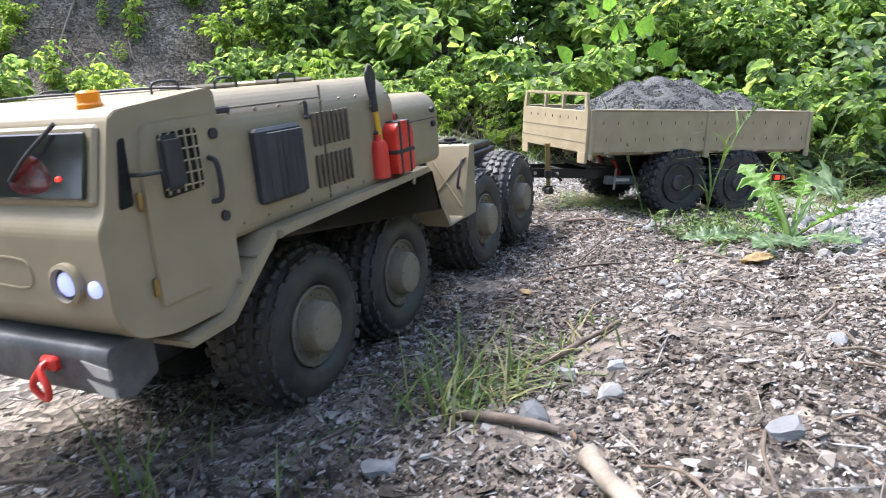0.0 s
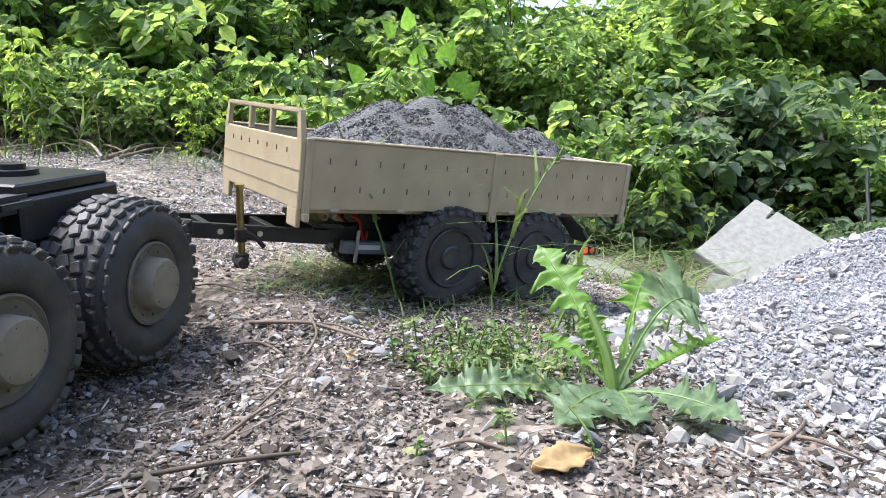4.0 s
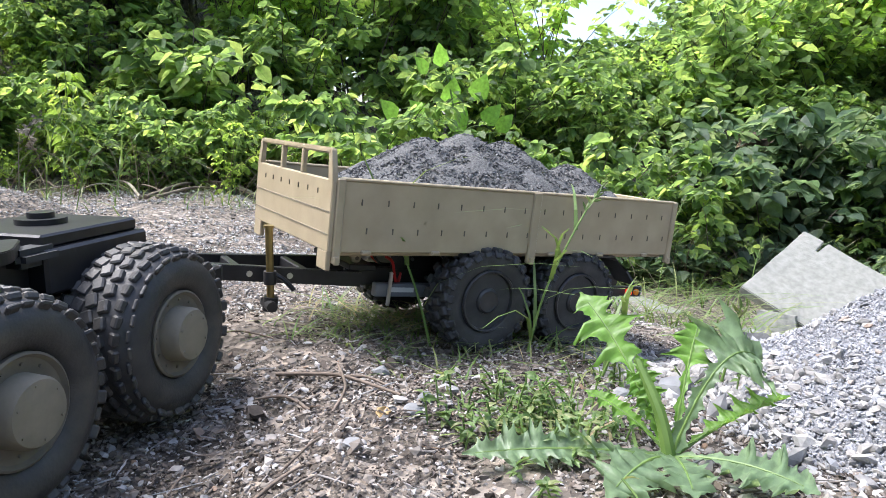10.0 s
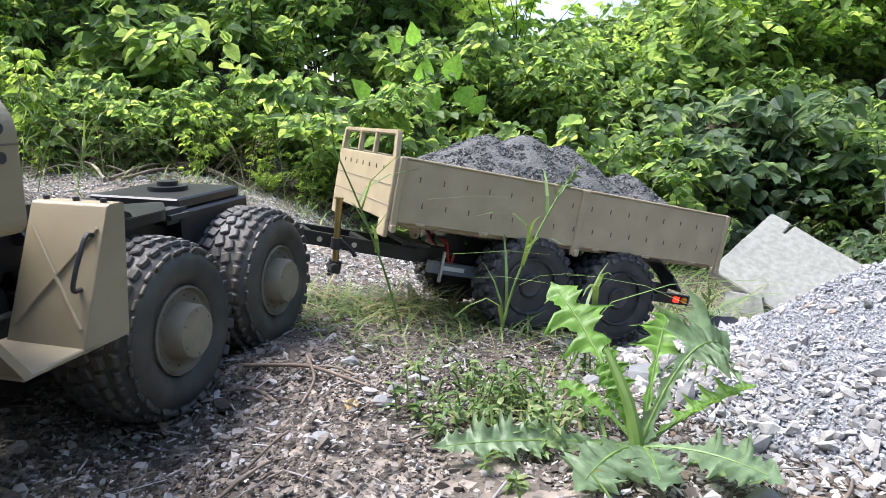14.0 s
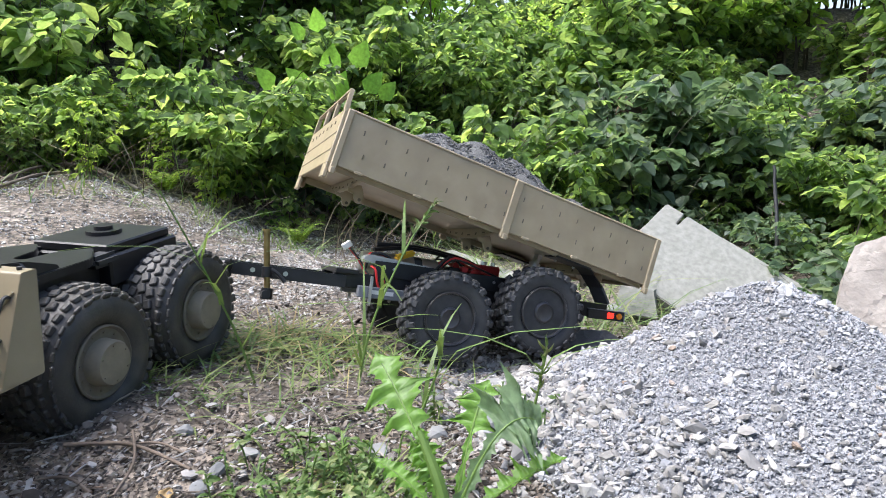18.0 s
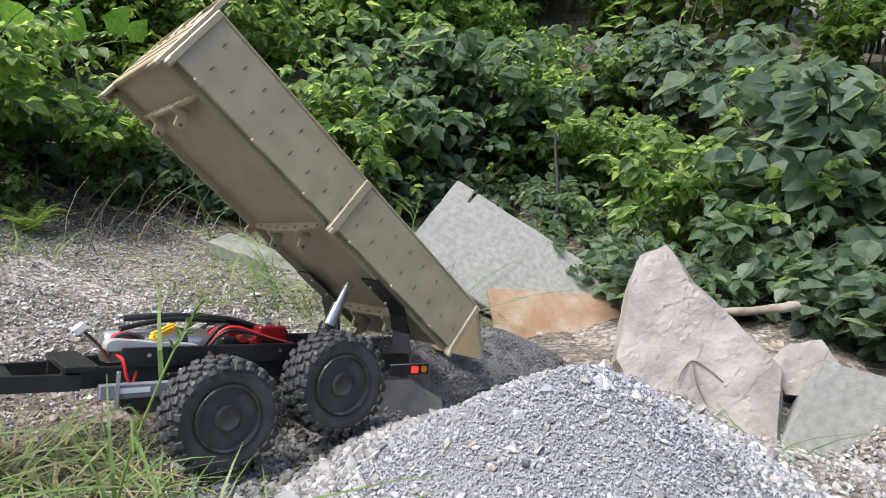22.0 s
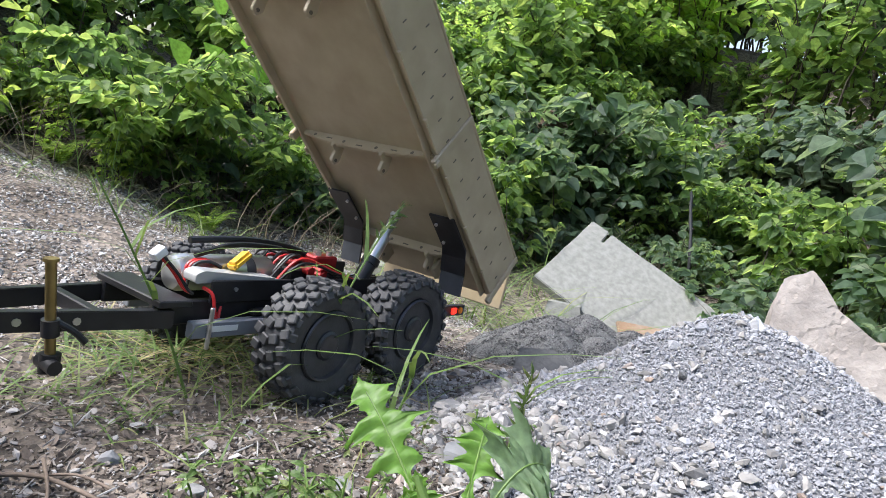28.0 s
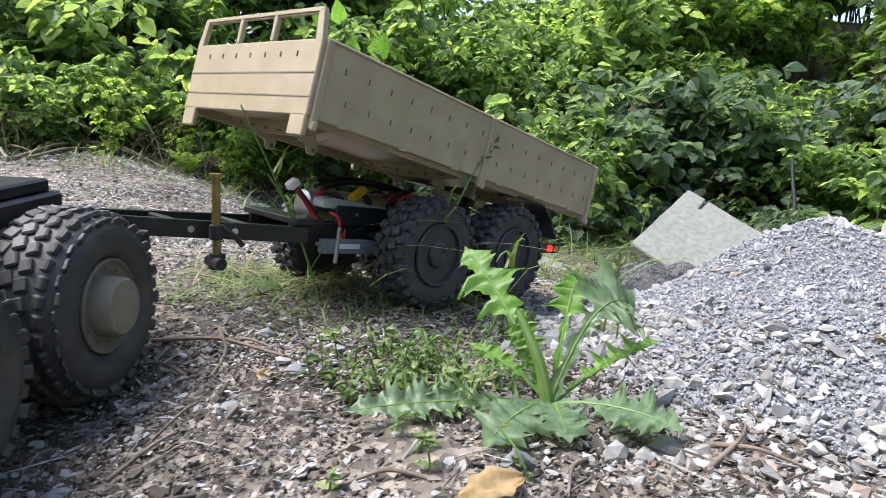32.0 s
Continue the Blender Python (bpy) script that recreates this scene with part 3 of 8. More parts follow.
def strew(rng, place, size, proto, faces, flat, tilt, jag):
    """Vertices and faces of many loose pieces of one kind, each of its own shape."""
    n, k = len(place), len(proto)
    v = proto[None] + rng.uniform(-jag, jag, (n, k, 3)) * np.array([1, 1, 0.6])
    s = np.stack([size * rng.uniform(0.75, 1.4, n), size * rng.uniform(0.55, 1.0, n), size * flat * rng.uniform(0.6, 1.3, n)], -1)
    v = np.einsum("nab,nkb->nka", turns(rng, n, tilt), v * s[:, None]) + place[:, None]
    f = faces[None] + k * np.arange(n)[:, None, None]
    return v.reshape(-1, 3), f.reshape(-1, faces.shape[1])


def grains(rng, place, size, tilt=0.7, flat=0.75):
    return strew(rng, place, size, PEBBLE, PEBBLE_T, flat, tilt, 0.25)


near = np.concatenate([scatter_xy(16000, (-0.7, -0.15), (0.75, 1.2)), scatter_xy(12000, (-0.48, -0.15), (0.42, 0.65))])
slate = scatter_xy(1000, (-0.6, -0.15), (0.7, 1.0))
far = np.concatenate([scatter_xy(3000, (-1.3, 1.0), (1.2, 2.2)), scatter_xy(5000, (-3.2, 1.8), (-0.4, 3.6))])
xy = np.concatenate([near, slate, far])
size = np.concatenate([rng.lognormal(-6.25, 0.5, len(near)), rng.lognormal(-5.35, 0.3, len(slate)), rng.lognormal(-5.8, 0.4, len(far))])
place = np.column_stack([xy, ground_z(*xy.T) + np.minimum(size, 0.004) * 0.2 + 0.0025])
v, q = strew(rng, place, size * 0.72, FLAKE, FLAKE_Q, 0.30, 0.34, 0.28)
fxy = scatter_xy(2600, (-0.6, -0.12), (0.55, 1.0))
fn = len(fxy)
fv = (CHIP[None] + rng.uniform(-0.3, 0.3, (fn, 8, 3))) * np.stack([rng.lognormal(-4.75, 0.5, fn), rng.uniform(0.0004, 0.0010, fn), rng.uniform(0.0004, 0.0009, fn)], -1)[:, None]
fv = np.einsum("nab,nkb->nka", turns(rng, fn, 0.18), fv) + np.column_stack([fxy, ground_z(*fxy.T) + rng.uniform(0.002, 0.006, fn)])[:, None]
q = np.concatenate([q, (CHIP_Q[None] + 8 * np.arange(fn)[:, None, None]).reshape(-1, 4) + len(v)])
v = np.concatenate([v, fv.reshape(-1, 3)])
cxy = np.concatenate([scatter_xy(34000, (-0.48, -0.15), (0.42, 0.62)), scatter_xy(36000, (-0.5, -0.15), (0.45, 0.7)), scatter_xy(12000, (-0.6, 0.65), (0.75, 1.1))])
csz = np.concatenate([rng.lognormal(-6.25, 0.4, 34000), rng.lognormal(-6.8, 0.35, 36000), rng.lognormal(-6.5, 0.35, 12000)])
cv, ct = grains(rng, np.column_stack([cxy, ground_z(*cxy.T) + csz * 0.4 + 0.0012]), csz, 0.6, 0.5)
crumbs = mesh_part("litter_crumbs", soup("litter_crumbs", cv, ct), CRUMBS)
tagged(crumbs, "fine brown and grey crumbs of bark and stone on the ground", "ground litter", kind="stuff")
pxy = np.concatenate([scatter_xy(9000, (-0.9, 0.8), (0.45, 1.4)), scatter_xy(24000, (-1.4, 1.1), (0.7, 2.1))])
psz = np.concatenate([rng.lognormal(-6.2, 0.4, 9000), rng.lognormal(-5.95, 0.4, 24000)])
pv, pt = grains(rng, np.column_stack([pxy, ground_z(*pxy.T) + psz * 0.3 + 0.001]), psz, 0.6, 0.55)
grit = mesh_part("path_grit", soup("path_grit", pv, pt), GRIT)
tagged(grit, "pale grey grit trodden into the path", "grit", kind="stuff")
litter = mesh_part("ground_litter", soup("ground_litter", v, None, q), CHIPS)
tagged(litter, "loose grey and brown stone chips and bark flakes on the ground", "ground litter", kind="stuff")

# pale gravel heap and the gravel spread in front of it
HEAP = (0.590, 0.587)


def heap_z(x, y):
    """A lopsided cone: steep behind, with a long foot in front."""
    x, y = np.asarray(x, float), np.asarray(y, float)
    c, s_ = math.cos(-0.24), math.sin(-0.24)
    u, v = (x - HEAP[0]) * c + (y - HEAP[1]) * s_, -(x - HEAP[0]) * s_ + (y - HEAP[1]) * c
    d = np.hypot(u / np.where(u < 0, 0.285, 0.285), v / np.where(v < 0, 0.40, 0.192))
    return 0.142 * np.maximum(1.05 - np.sqrt(d * d + 0.003), 0) ** 1.12


hx = np.linspace(0.25, 1.15, 110)
hy = np.linspace(0.1, 0.9, 100)
HX, HY = np.meshgrid(hx, hy)
hr = np.array([noise.fractal(Vector((x * 30, y * 30, 1.3)), 1.0, 2.2, 4) for x, y in zip(HX.ravel(), HY.ravel())]).reshape(HX.shape)
hh = heap_z(HX, HY)
HZ = ground_z(HX, HY) + hh - 0.0012 + 0.0006 * hr * (hh > 0.004) - 0.012 * (hh <= 0.002)
ni, nj = HX.shape
idx = np.arange(ni * nj).reshape(ni, nj)
quads = np.stack([idx[:-1, :-1], idx[:-1, 1:], idx[1:, 1:], idx[1:, :-1]], -1).reshape(-1, 4)
heap = thing("gravel_heap", "heap of pale grey crushed gravel on the forest floor", "gravel heap", kind="stuff")
mesh_part("core", soup("heap_core", np.stack([HX, HY, HZ], -1).reshape(-1, 3), None, quads), GRAVEL_CORE, heap, smooth=True, angle=0)


def heap_place(n, lo, hi, pick):
    p = rng.uniform(lo, hi, (n, 2))
    h = heap_z(*p.T)
    return p[pick(p, h)]


def grade(name, p, mean, var, flat, tilt, mat, sink=0.2, jag=0.2):
    """One grading of stones on the heap, joined."""
    sz = rng.lognormal(mean, var, len(p))
    at = np.column_stack([p, ground_z(*p.T) + heap_z(*p.T) + sink * sz])
    v, t = strew(rng, at, sz, BLOCK, BLOCK_T, flat, tilt, jag)
    mesh_part(name, soup(name, v, t), mat, heap)


ALL = ((0.25, 0.05), (1.2, 0.9))
fine = heap_place(200000, *ALL, lambda p, h: h > 0.002)
fsz = rng.lognormal(-6.75, 0.4, len(fine))
fv, ft = grains(rng, np.column_stack([fine, ground_z(*fine.T) + heap_z(*fine.T) + 0.3 * fsz]), fsz, 0.9)
mesh_part("fines", soup("heap_fines", fv, ft), GRAVEL, heap)


def stony(p, h):
    """More large stones on the crest, the left shoulder and the right flank."""
    right = smooth_step(0.68, 0.84, p[:, 0])
    crest = smooth_step(0.095, 0.125, h) + 0.6 * smooth_step(0.55, 0.65, p[:, 1]) * smooth_step(0.60, 0.50, p[:, 0])
    return (h > 0.004) & (rng.random(len(p)) < 0.01 + 0.6 * right + 0.40 * crest)


grade("chippings", np.concatenate([heap_place(9000, *ALL, stony), heap_place(4500, *ALL, lambda p, h: h > 0.003)]), -6.1, 0.32, 0.8, 0.9, GRAVEL, 0.1)
grade("stones", heap_place(1500, *ALL, stony), -5.2, 0.34, 0.72, 0.9, GRAVEL_PALE, 0.1, 0.34)
foot = scatter_xy(15000, (0.2, 0.0), (1.2, 0.75), lambda x, y: rng.random(len(x)) < smooth_step(0.13, 0.25, x - 0.25 * (y - 0.3)) * (0.15 + 0.85 * smooth_step(0.06, 0.02, heap_z(x, y))))
bay = scatter_xy(5000, (0.24, 0.52), (0.56, 0.84), lambda x, y: rng.random(len(x)) < smooth_step(0.05, 0.02, heap_z(x, y)) * smooth_step(0.22, 0.34, x))
foot = np.concatenate([foot, bay])
grade("foot_gravel", foot, -5.68, 0.36, 0.55, 0.6, GRAVEL_TAN, 0.3, 0.32)


# ---- wheels ----
def truck_wheel():
    bm = bmesh.new()
    lathe(bm, [(0.0302, -0.021), (0.0302, 0.020)], 32)
    w = part("wheel", bm, BLACK, None, "", True)
    bm = bmesh.new()
    half = [(0.0302, 0.0215), (0.0325, 0.0266), (0.0370, 0.0302), (0.0430, 0.0324), (0.0485, 0.0322), (0.0535, 0.0300), (0.0578, 0.0262), (0.0608, 0.0205), (0.0625, 0.0130), (0.0632, 0.0060)]
    lathe(bm, [(r, -y) for r, y in half] + [(0.0633, 0.0)] + [(r, y) for r, y in half[::-1]], 64)
    part("tyre", bm, RUBBER, w, "black off-road tyre, dusty", True, 50)
    bm = bmesh.new()
    for k in range(34):
        for c in range(-2, 3):
            a = 2 * math.pi * (k + (0.5 if c == 0 else 0.22 * abs(c))) / 34
            r = (0.0635, 0.0628, 0.0603)[abs(c)]
            m = Matrix.Rotation(-a, 4, "Y") @ Matrix.Translation((r, c * 0.0097, 0)) @ Matrix.Rotation(radians(-12 * c), 4, "Z") @ Matrix.Rotation(radians((22, 14, -10)[abs(c)] * (1 if c >= 0 else -1)), 4, "X")
            box(bm, (0, 0, 0), (0.0048, 0.0084, 0.0098 - 0.0006 * abs(c)), 0.0011, rot=m)
    for k in range(34):
        for s in (-1, 1):
            a = 2 * math.pi * (k + 0.62) / 34
            deep = k % 2
            m = Matrix.Rotation(-a, 4, "Y") @ Matrix.Translation((0.0560 - 0.0010 * deep, s * (0.0268 + 0.0009 * deep), 0)) @ Matrix.Rotation(radians(-52 * s), 4, "Z")
            box(bm, (0, 0, 0), (0.0030, 0.0078 + 0.0030 * deep, 0.0084), 0.0011, rot=m)
    tagged(part("tread", bm, RUBBER, w, "chunky worn tread lugs", True, 30), "chunky worn tread lugs", kind="stuff")
    bm = bmesh.new()
    lathe(bm, [(0.0315, 0.020), (0.0320, 0.0285), (0.0305, 0.0295), (0.0285, 0.0265), (0.0215, 0.0245), (0.0195, 0.0248)], 40)
    for k in range(12):
        a = 2 * math.pi * k / 12
        cyl(bm, (0.0250 * math.cos(a), 0.024, 0.0250 * math.sin(a)), (0.0250 * math.cos(a), 0.0268, 0.0250 * math.sin(a)), 0.0010, seg=6)
    part("rim", bm, RIM_DUST, w, "dust-covered tan rim", True, 35)
    bm = bmesh.new()
    lathe(bm, [(0.0204, 0.0240), (0.0202, 0.0255), (0.0196, 0.0365), (0.0180, 0.0388), (0.010, 0.0394)], 40)
    for k in range(6):
        a = 2 * math.pi * k / 6 + 0.3
        cyl(bm, (0.0155 * math.cos(a), 0.038, 0.0155 * math.sin(a)), (0.0155 * math.cos(a), 0.0398, 0.0155 * math.sin(a)), 0.0009, seg=6)
    part("hub_cap", bm, DUSTY_TAN, w, "dusty tan hub cap", True, 35)
    return w


def trailer_wheel():
    bm = bmesh.new()
    lathe(bm, [(0.0312, -0.0155), (0.0312, 0.0055)], 32)
    w = part("wheel", bm, BLACK, None, "", True)
    bm = bmesh.new()
    lathe(bm, [(0.031, -0.016), (0.036, -0.019), (0.046, -0.0205), (0.0505, -0.0195), (0.0525, -0.0165), (0.0532, 0.0), (0.0525, 0.0165), (0.0505, 0.0195), (0.046, 0.0205), (0.036, 0.019), (0.031, 0.016)], 48)
    part("tyre", bm, RUBBER_B, w, "black off-road tyre", True, 30)
    bm = bmesh.new()
    for k in range(24):
        for c in (-1.5, -0.5, 0.5, 1.5):
            a = 2 * math.pi * (k + (0.5 if abs(c) < 1 else 0.0) + 0.15 * (c > 0)) / 24
            m = Matrix.Rotation(-a, 4, "Y") @ Matrix.Translation((0.0548 if abs(c) < 1 else 0.0540, c * 0.0104, 0)) @ Matrix.Rotation(radians(18 * (1 if c > 0 else -1)), 4, "X")
            box(bm, (0, 0, 0), (0.0050, 0.0092, 0.0088), 0.0010, rot=m)
        for s in (-1, 1):
            m = Matrix.Rotation(-2 * math.pi * (k + 0.1 * s) / 24, 4, "Y") @ Matrix.Translation((0.0500, s * 0.0202, 0)) @ Matrix.Rotation(radians(-32 * s), 4, "Z")
            box(bm, (0, 0, 0), (0.0085 - 0.003 * (k % 2), 0.0032, 0.0080), 0.0010, rot=m)
    tagged(part("tread", bm, RUBBER_B, w, "dark block tread", True, 30), "dark block tread", kind="stuff")
    bm = bmesh.new()
    lathe(bm, [(0.0315, 0.012), (0.0330, 0.0190), (0.0318, 0.0208), (0.0300, 0.0200), (0.0288, 0.0130), (0.0270, 0.0075), (0.0255, 0.0070), (0.0160, 0.0095), (0.0145, 0.0110), (0.0135, 0.0175), (0.0110, 0.0190), (0.0090, 0.0180)], 40)
    for k in range(8):
        a = 2 * math.pi * k / 8
        cyl(bm, (0.0200 * math.cos(a), 0.007, 0.0200 * math.sin(a)), (0.0200 * math.cos(a), 0.0120, 0.0200 * math.sin(a)), 0.0016, seg=6)
    part("rim", bm, RIM_BLACK, w, "black rim with wheel nuts", True, 35)
    return w


# ---- truck ----
TRUCK_AXLES = (0.252, 0.112, -0.112, -0.252)
truck = thing("toy_truck", "tan model of a heavy eight-wheeled military tractor truck, dusty", "toy truck")


def truck_part(name, bm, mat, label="", parent=None, smooth=True):
    return part(name, bm, mat, parent or truck, label, smooth, 35)


def rounded(pts, r=0.006, k=4):
    """Rounds the corners of an outline."""
    out = []
    n = len(pts)
    for i in range(n):
        p, a, b = Vector(pts[i]), Vector(pts[i - 1]), Vector(pts[(i + 1) % n])
        da, db = (a - p), (b - p)
        ra = min(r, da.length * 0.45, db.length * 0.45)
        s, e = p + da.normalized() * ra, p + db.normalized() * ra
        for j in range(k + 1):
            t = j / k
            out.append(tuple((1 - t) ** 2 * s + 2 * t * (1 - t) * p + t * t * e))
    return out


def build_truck():
    # chassis rails and cross members
    for s in (-1, 1):
        bm = bmesh.new()
        box(bm, (0.03, s * 0.036, 0.086), (0.72, 0.008, 0.026), 0.001)
        truck_part("frame_rail", bm, BLACK, "black chassis rail")
    for x in (0.37, 0.18, 0.0, -0.18, -0.32):
        bm = bmesh.new()
        box(bm, (x, 0, 0.084), (0.012, 0.072, 0.018), 0.001)
        truck_part("cross_member", bm, BLACK)
    for x in TRUCK_AXLES:
        bm = bmesh.new()
        cyl(bm, (x, -0.08, 0.066), (x, 0.08, 0.066), 0.009)
        cyl(bm, (x - 0.014, 0, 0.066), (x + 0.014, 0, 0.066), 0.018, seg=20)
        for s in (-1, 1):
            cyl(bm, (x + 0.02, s * 0.05, 0.062), (x + 0.02, s * 0.048, 0.118), 0.006)
        truck_part("axle", bm, BLACK, "dark axle with dampers")
    # gearbox and engine block seen between the wheels
    bm = bmesh.new()
    box(bm, (0.19, 0, 0.085), (0.11, 0.06, 0.05), 0.006)
    truck_part("engine_block", bm, DARK_PLASTIC)
    bm = bmesh.new()
    box(bm, (0.0, 0, 0.09), (0.09, 0.05, 0.045), 0.006)
    truck_part("gearbox", bm, DARK_PLASTIC)
    # cab shell: side outline with the forward-leaning nose
    bm = bmesh.new()
    side = rounded([(0.425, 0.128), (0.437, 0.142), (0.437, 0.188), (0.430, 0.197), (0.418, 0.244), (0.345, 0.252), (0.345, 0.122), (0.40, 0.122)], 0.006)
    prism(bm, side, -0.116, 0.116, 0.006)
    cab = truck_part("cab", bm, TAN, "tan cab shell with rounded edges")
    # windscreen with frame, glass and wiper
    for s in (-1, 1):
        bm = bmesh.new()
        m = Matrix.Translation((0.4252, s * 0.0572, 0.219)) @ Matrix.Rotation(radians(-14), 4, "Y")
        box(bm, (0, 0, 0), (0.004, 0.107, 0.040), 0.0019, rot=m)
        fr = truck_part("windscreen_frame", bm, TAN, "", cab)
        bm = bmesh.new()
        box(bm, (0.0022, 0, 0), (0.002, 0.099, 0.033), 0.0009, rot=m @ Matrix.Translation((0.0015, 0, 0)))
        truck_part("windscreen", bm, SCREEN, "dark glass windscreen", cab)
        bm = bmesh.new()
        tube(bm, [m @ Vector((0.006, s * 0.030, 0.020)), m @ Vector((0.0085, s * 0.012, 0.004)), m @ Vector((0.006, -s * 0.004, -0.008))], 0.0011, 6)
        truck_part("wiper", bm, DARK_PLASTIC, "black wiper", cab)
    # door on each side
    for s in (-1, 1):
        y = s * 0.1155
        bm = bmesh.new()
        door = [(0.409, 0.140), (0.407, 0.215), (0.402, 0.236), (0.350, 0.237), (0.350, 0.172), (0.372, 0.140)]
        prism(bm, rounded(door, 0.004), y - 0.0015 * s, y + 0.0022 * s, 0.0008)
        d = truck_part("door", bm, TAN, "tan cab door with barred window")
        bm = bmesh.new()
        prism(bm, rounded([(0.395, 0.196), (0.3935, 0.230), (0.366, 0.231), (0.366, 0.198)], 0.003), y, y + 0.0030 * s)
        truck_part("window_pane", bm, SCREEN, "dark window opening", d)
        bm = bmesh.new()
        for k in range(5):
            box(bm, (0.370 + 0.0055 * k, y + 0.0038 * s, 0.2145), (0.0009, 0.0012, 0.033))
        for k in range(5):
            box(bm, (0.380, y + 0.0034 * s, 0.201 + 0.0066 * k), (0.028, 0.0012, 0.0009))
        truck_part("window_grille", bm, TAN, "tan wire grille", d, False)
        bm = bmesh.new()
        tube(bm, [(0.359, y, 0.213), (0.359, y + 0.007 * s, 0.211), (0.3585, y + 0.008 * s, 0.200), (0.358, y + 0.006 * s, 0.189), (0.362, y, 0.188)], 0.0016, 8)
        truck_part("door_handle", bm, DARK_PLASTIC, "dark grab handle", d)
        for z in (0.152, 0.198):
            bm = bmesh.new()
            box(bm, (0.4105, y + 0.002 * s, z), (0.003, 0.003, 0.010), 0.0008)
            truck_part("hinge", bm, BRASS, "brass hinge", d)
        bm = bmesh.new()
        tube(bm, [(0.4125, y, 0.212), (0.4130, y + 0.012 * s, 0.2125), (0.402, y + 0.018 * s, 0.213)], 0.0011, 6)
        box(bm, (0.4005, y + 0.0185 * s, 0.2165), (0.015, 0.005, 0.028), 0.0024, seg=2)
        truck_part("mirror", bm, DARK_PLASTIC, "black wing mirror on a bracket")
        # quarter window in the cab corner
        bm = bmesh.new()
        prism(bm, rounded([(0.4225, 0.196), (0.416, 0.230), (0.4125, 0.231), (0.4140, 0.197)], 0.002), y - 0.001 * s, y + 0.0016 * s)
        truck_part("quarter_window", bm, SCREEN, "", cab)
        for x, z in ((0.3535, 0.226), (0.3535, 0.178)):
            bm = bmesh.new()
            cyl(bm, (x, y, z), (x, y + 0.004 * s, z), 0.0032, seg=12)
            truck_part("marker_lamp", bm, DARK_PLASTIC, "", cab)
        # headlights
        bm = bmesh.new()
        lathe(bm, [(0.0112, -0.003), (0.0112, 0.003), (0.0090, 0.004), (0.0080, 0.001)], 28)
        bmesh.ops.transform(bm, matrix=Matrix.Translation((0.4375, s * 0.088, 0.161)) @ Matrix.Rotation(radians(-90), 4, "Z"), verts=bm.verts)
        h = truck_part("headlight_ring", bm, TAN, "round headlight bezel", cab)
        bm = bmesh.new()
        bmesh.ops.create_uvsphere(bm, u_segments=20, v_segments=10, radius=0.0064)
        bmesh.ops.scale(bm, vec=(0.45, 1, 1), verts=bm.verts)
        bmesh.ops.translate(bm, vec=(0.4385, s * 0.088, 0.161), verts=bm.verts)
        truck_part("headlight", bm, LAMP, "lit bluish-white headlight", cab)
        bm = bmesh.new()
        cyl(bm, (0.4368, s * 0.088, 0.161), (0.4388, s * 0.088, 0.161), 0.0088, seg=24)
        truck_part("reflector", bm, LOUVRE, "dark headlight bowl", cab)
        bm = bmesh.new()
        bmesh.ops.create_uvsphere(bm, u_segments=16, v_segments=8, radius=0.0046)
        bmesh.ops.scale(bm, vec=(0.5, 1, 1), verts=bm.verts)
        bmesh.ops.translate(bm, vec=(0.4375, s * 0.1065, 0.159), verts=bm.verts)
        truck_part("side_lamp", bm, LAMP, "small lit side lamp", cab)
        bm = bmesh.new()
        m = Matrix.Translation((0.4372, s * 0.042, 0.164))
        tube(bm, [m @ Vector((0, a, b)) for a, b in ((-0.014, -0.007), (0.014, -0.007), (0.014, 0.007), (-0.014, 0.007), (-0.014, -0.007))], 0.0007, 5)
        truck_part("nose_panel_seam", bm, TAN, "", cab)
    # roof furniture
    bm = bmesh.new()
    lathe(bm, [(0.0066, 0.0), (0.0066, 0.002), (0.0058, 0.003), (0.0058, 0.008), (0.0045, 0.0092)], 20, "z")
    bmesh.ops.translate(bm, vec=(0.400, 0.082, 0.2455), verts=bm.verts)
    truck_part("beacon", bm, AMBER, "amber rotating beacon on the roof")
    for x, y in ((0.36, 0.095), (0.30, 0.085), (0.36, -0.095), (0.30, -0.085), (0.24, 0.088)):
        bm = bmesh.new()
        z = 0.250
        tube(bm, [(x + 0.010, y, z), (x + 0.008, y, z + 0.006), (x - 0.008, y, z + 0.006), (x - 0.010, y, z)], 0.0009, 6)
        truck_part("roof_handle", bm, DARK_PLASTIC, "black roof grab handle")
    for x in (0.343,):
        bm = bmesh.new()
        tube(bm, [(x, -0.112, 0.236), (x, -0.10, 0.2515), (x, 0.0, 0.2535), (x, 0.10, 0.2515), (x, 0.112, 0.236)], 0.0009, 6)
        box(bm, (x - 0.004, 0.113, 0.238), (0.014, 0.004, 0.004), 0.001)
        truck_part("hood_strap", bm, DARK_PLASTIC, "dark strap with toggle over the bonnet")
    # engine body behind the cab
    bm = bmesh.new()
    hood = [(-0.112, 0.158), (-0.112, 0.232), (-0.098, 0.250), (0.098, 0.250), (0.112, 0.232), (0.112, 0.158)]
    prism(bm, rounded(hood, 0.010, 5), 0.128, 0.344, 0.003, axis="x")
    eng = truck_part("engine_cover", bm, TAN, "tan engine cover with rounded roof edges")
    for y in (0.0,):
        for x in (0.30, 0.21):
            bm = bmesh.new()
            box(bm, (x, y, 0.2515), (0.070, 0.13, 0.004), 0.0015)
            truck_part("roof_hatch", bm, TAN, "", eng)
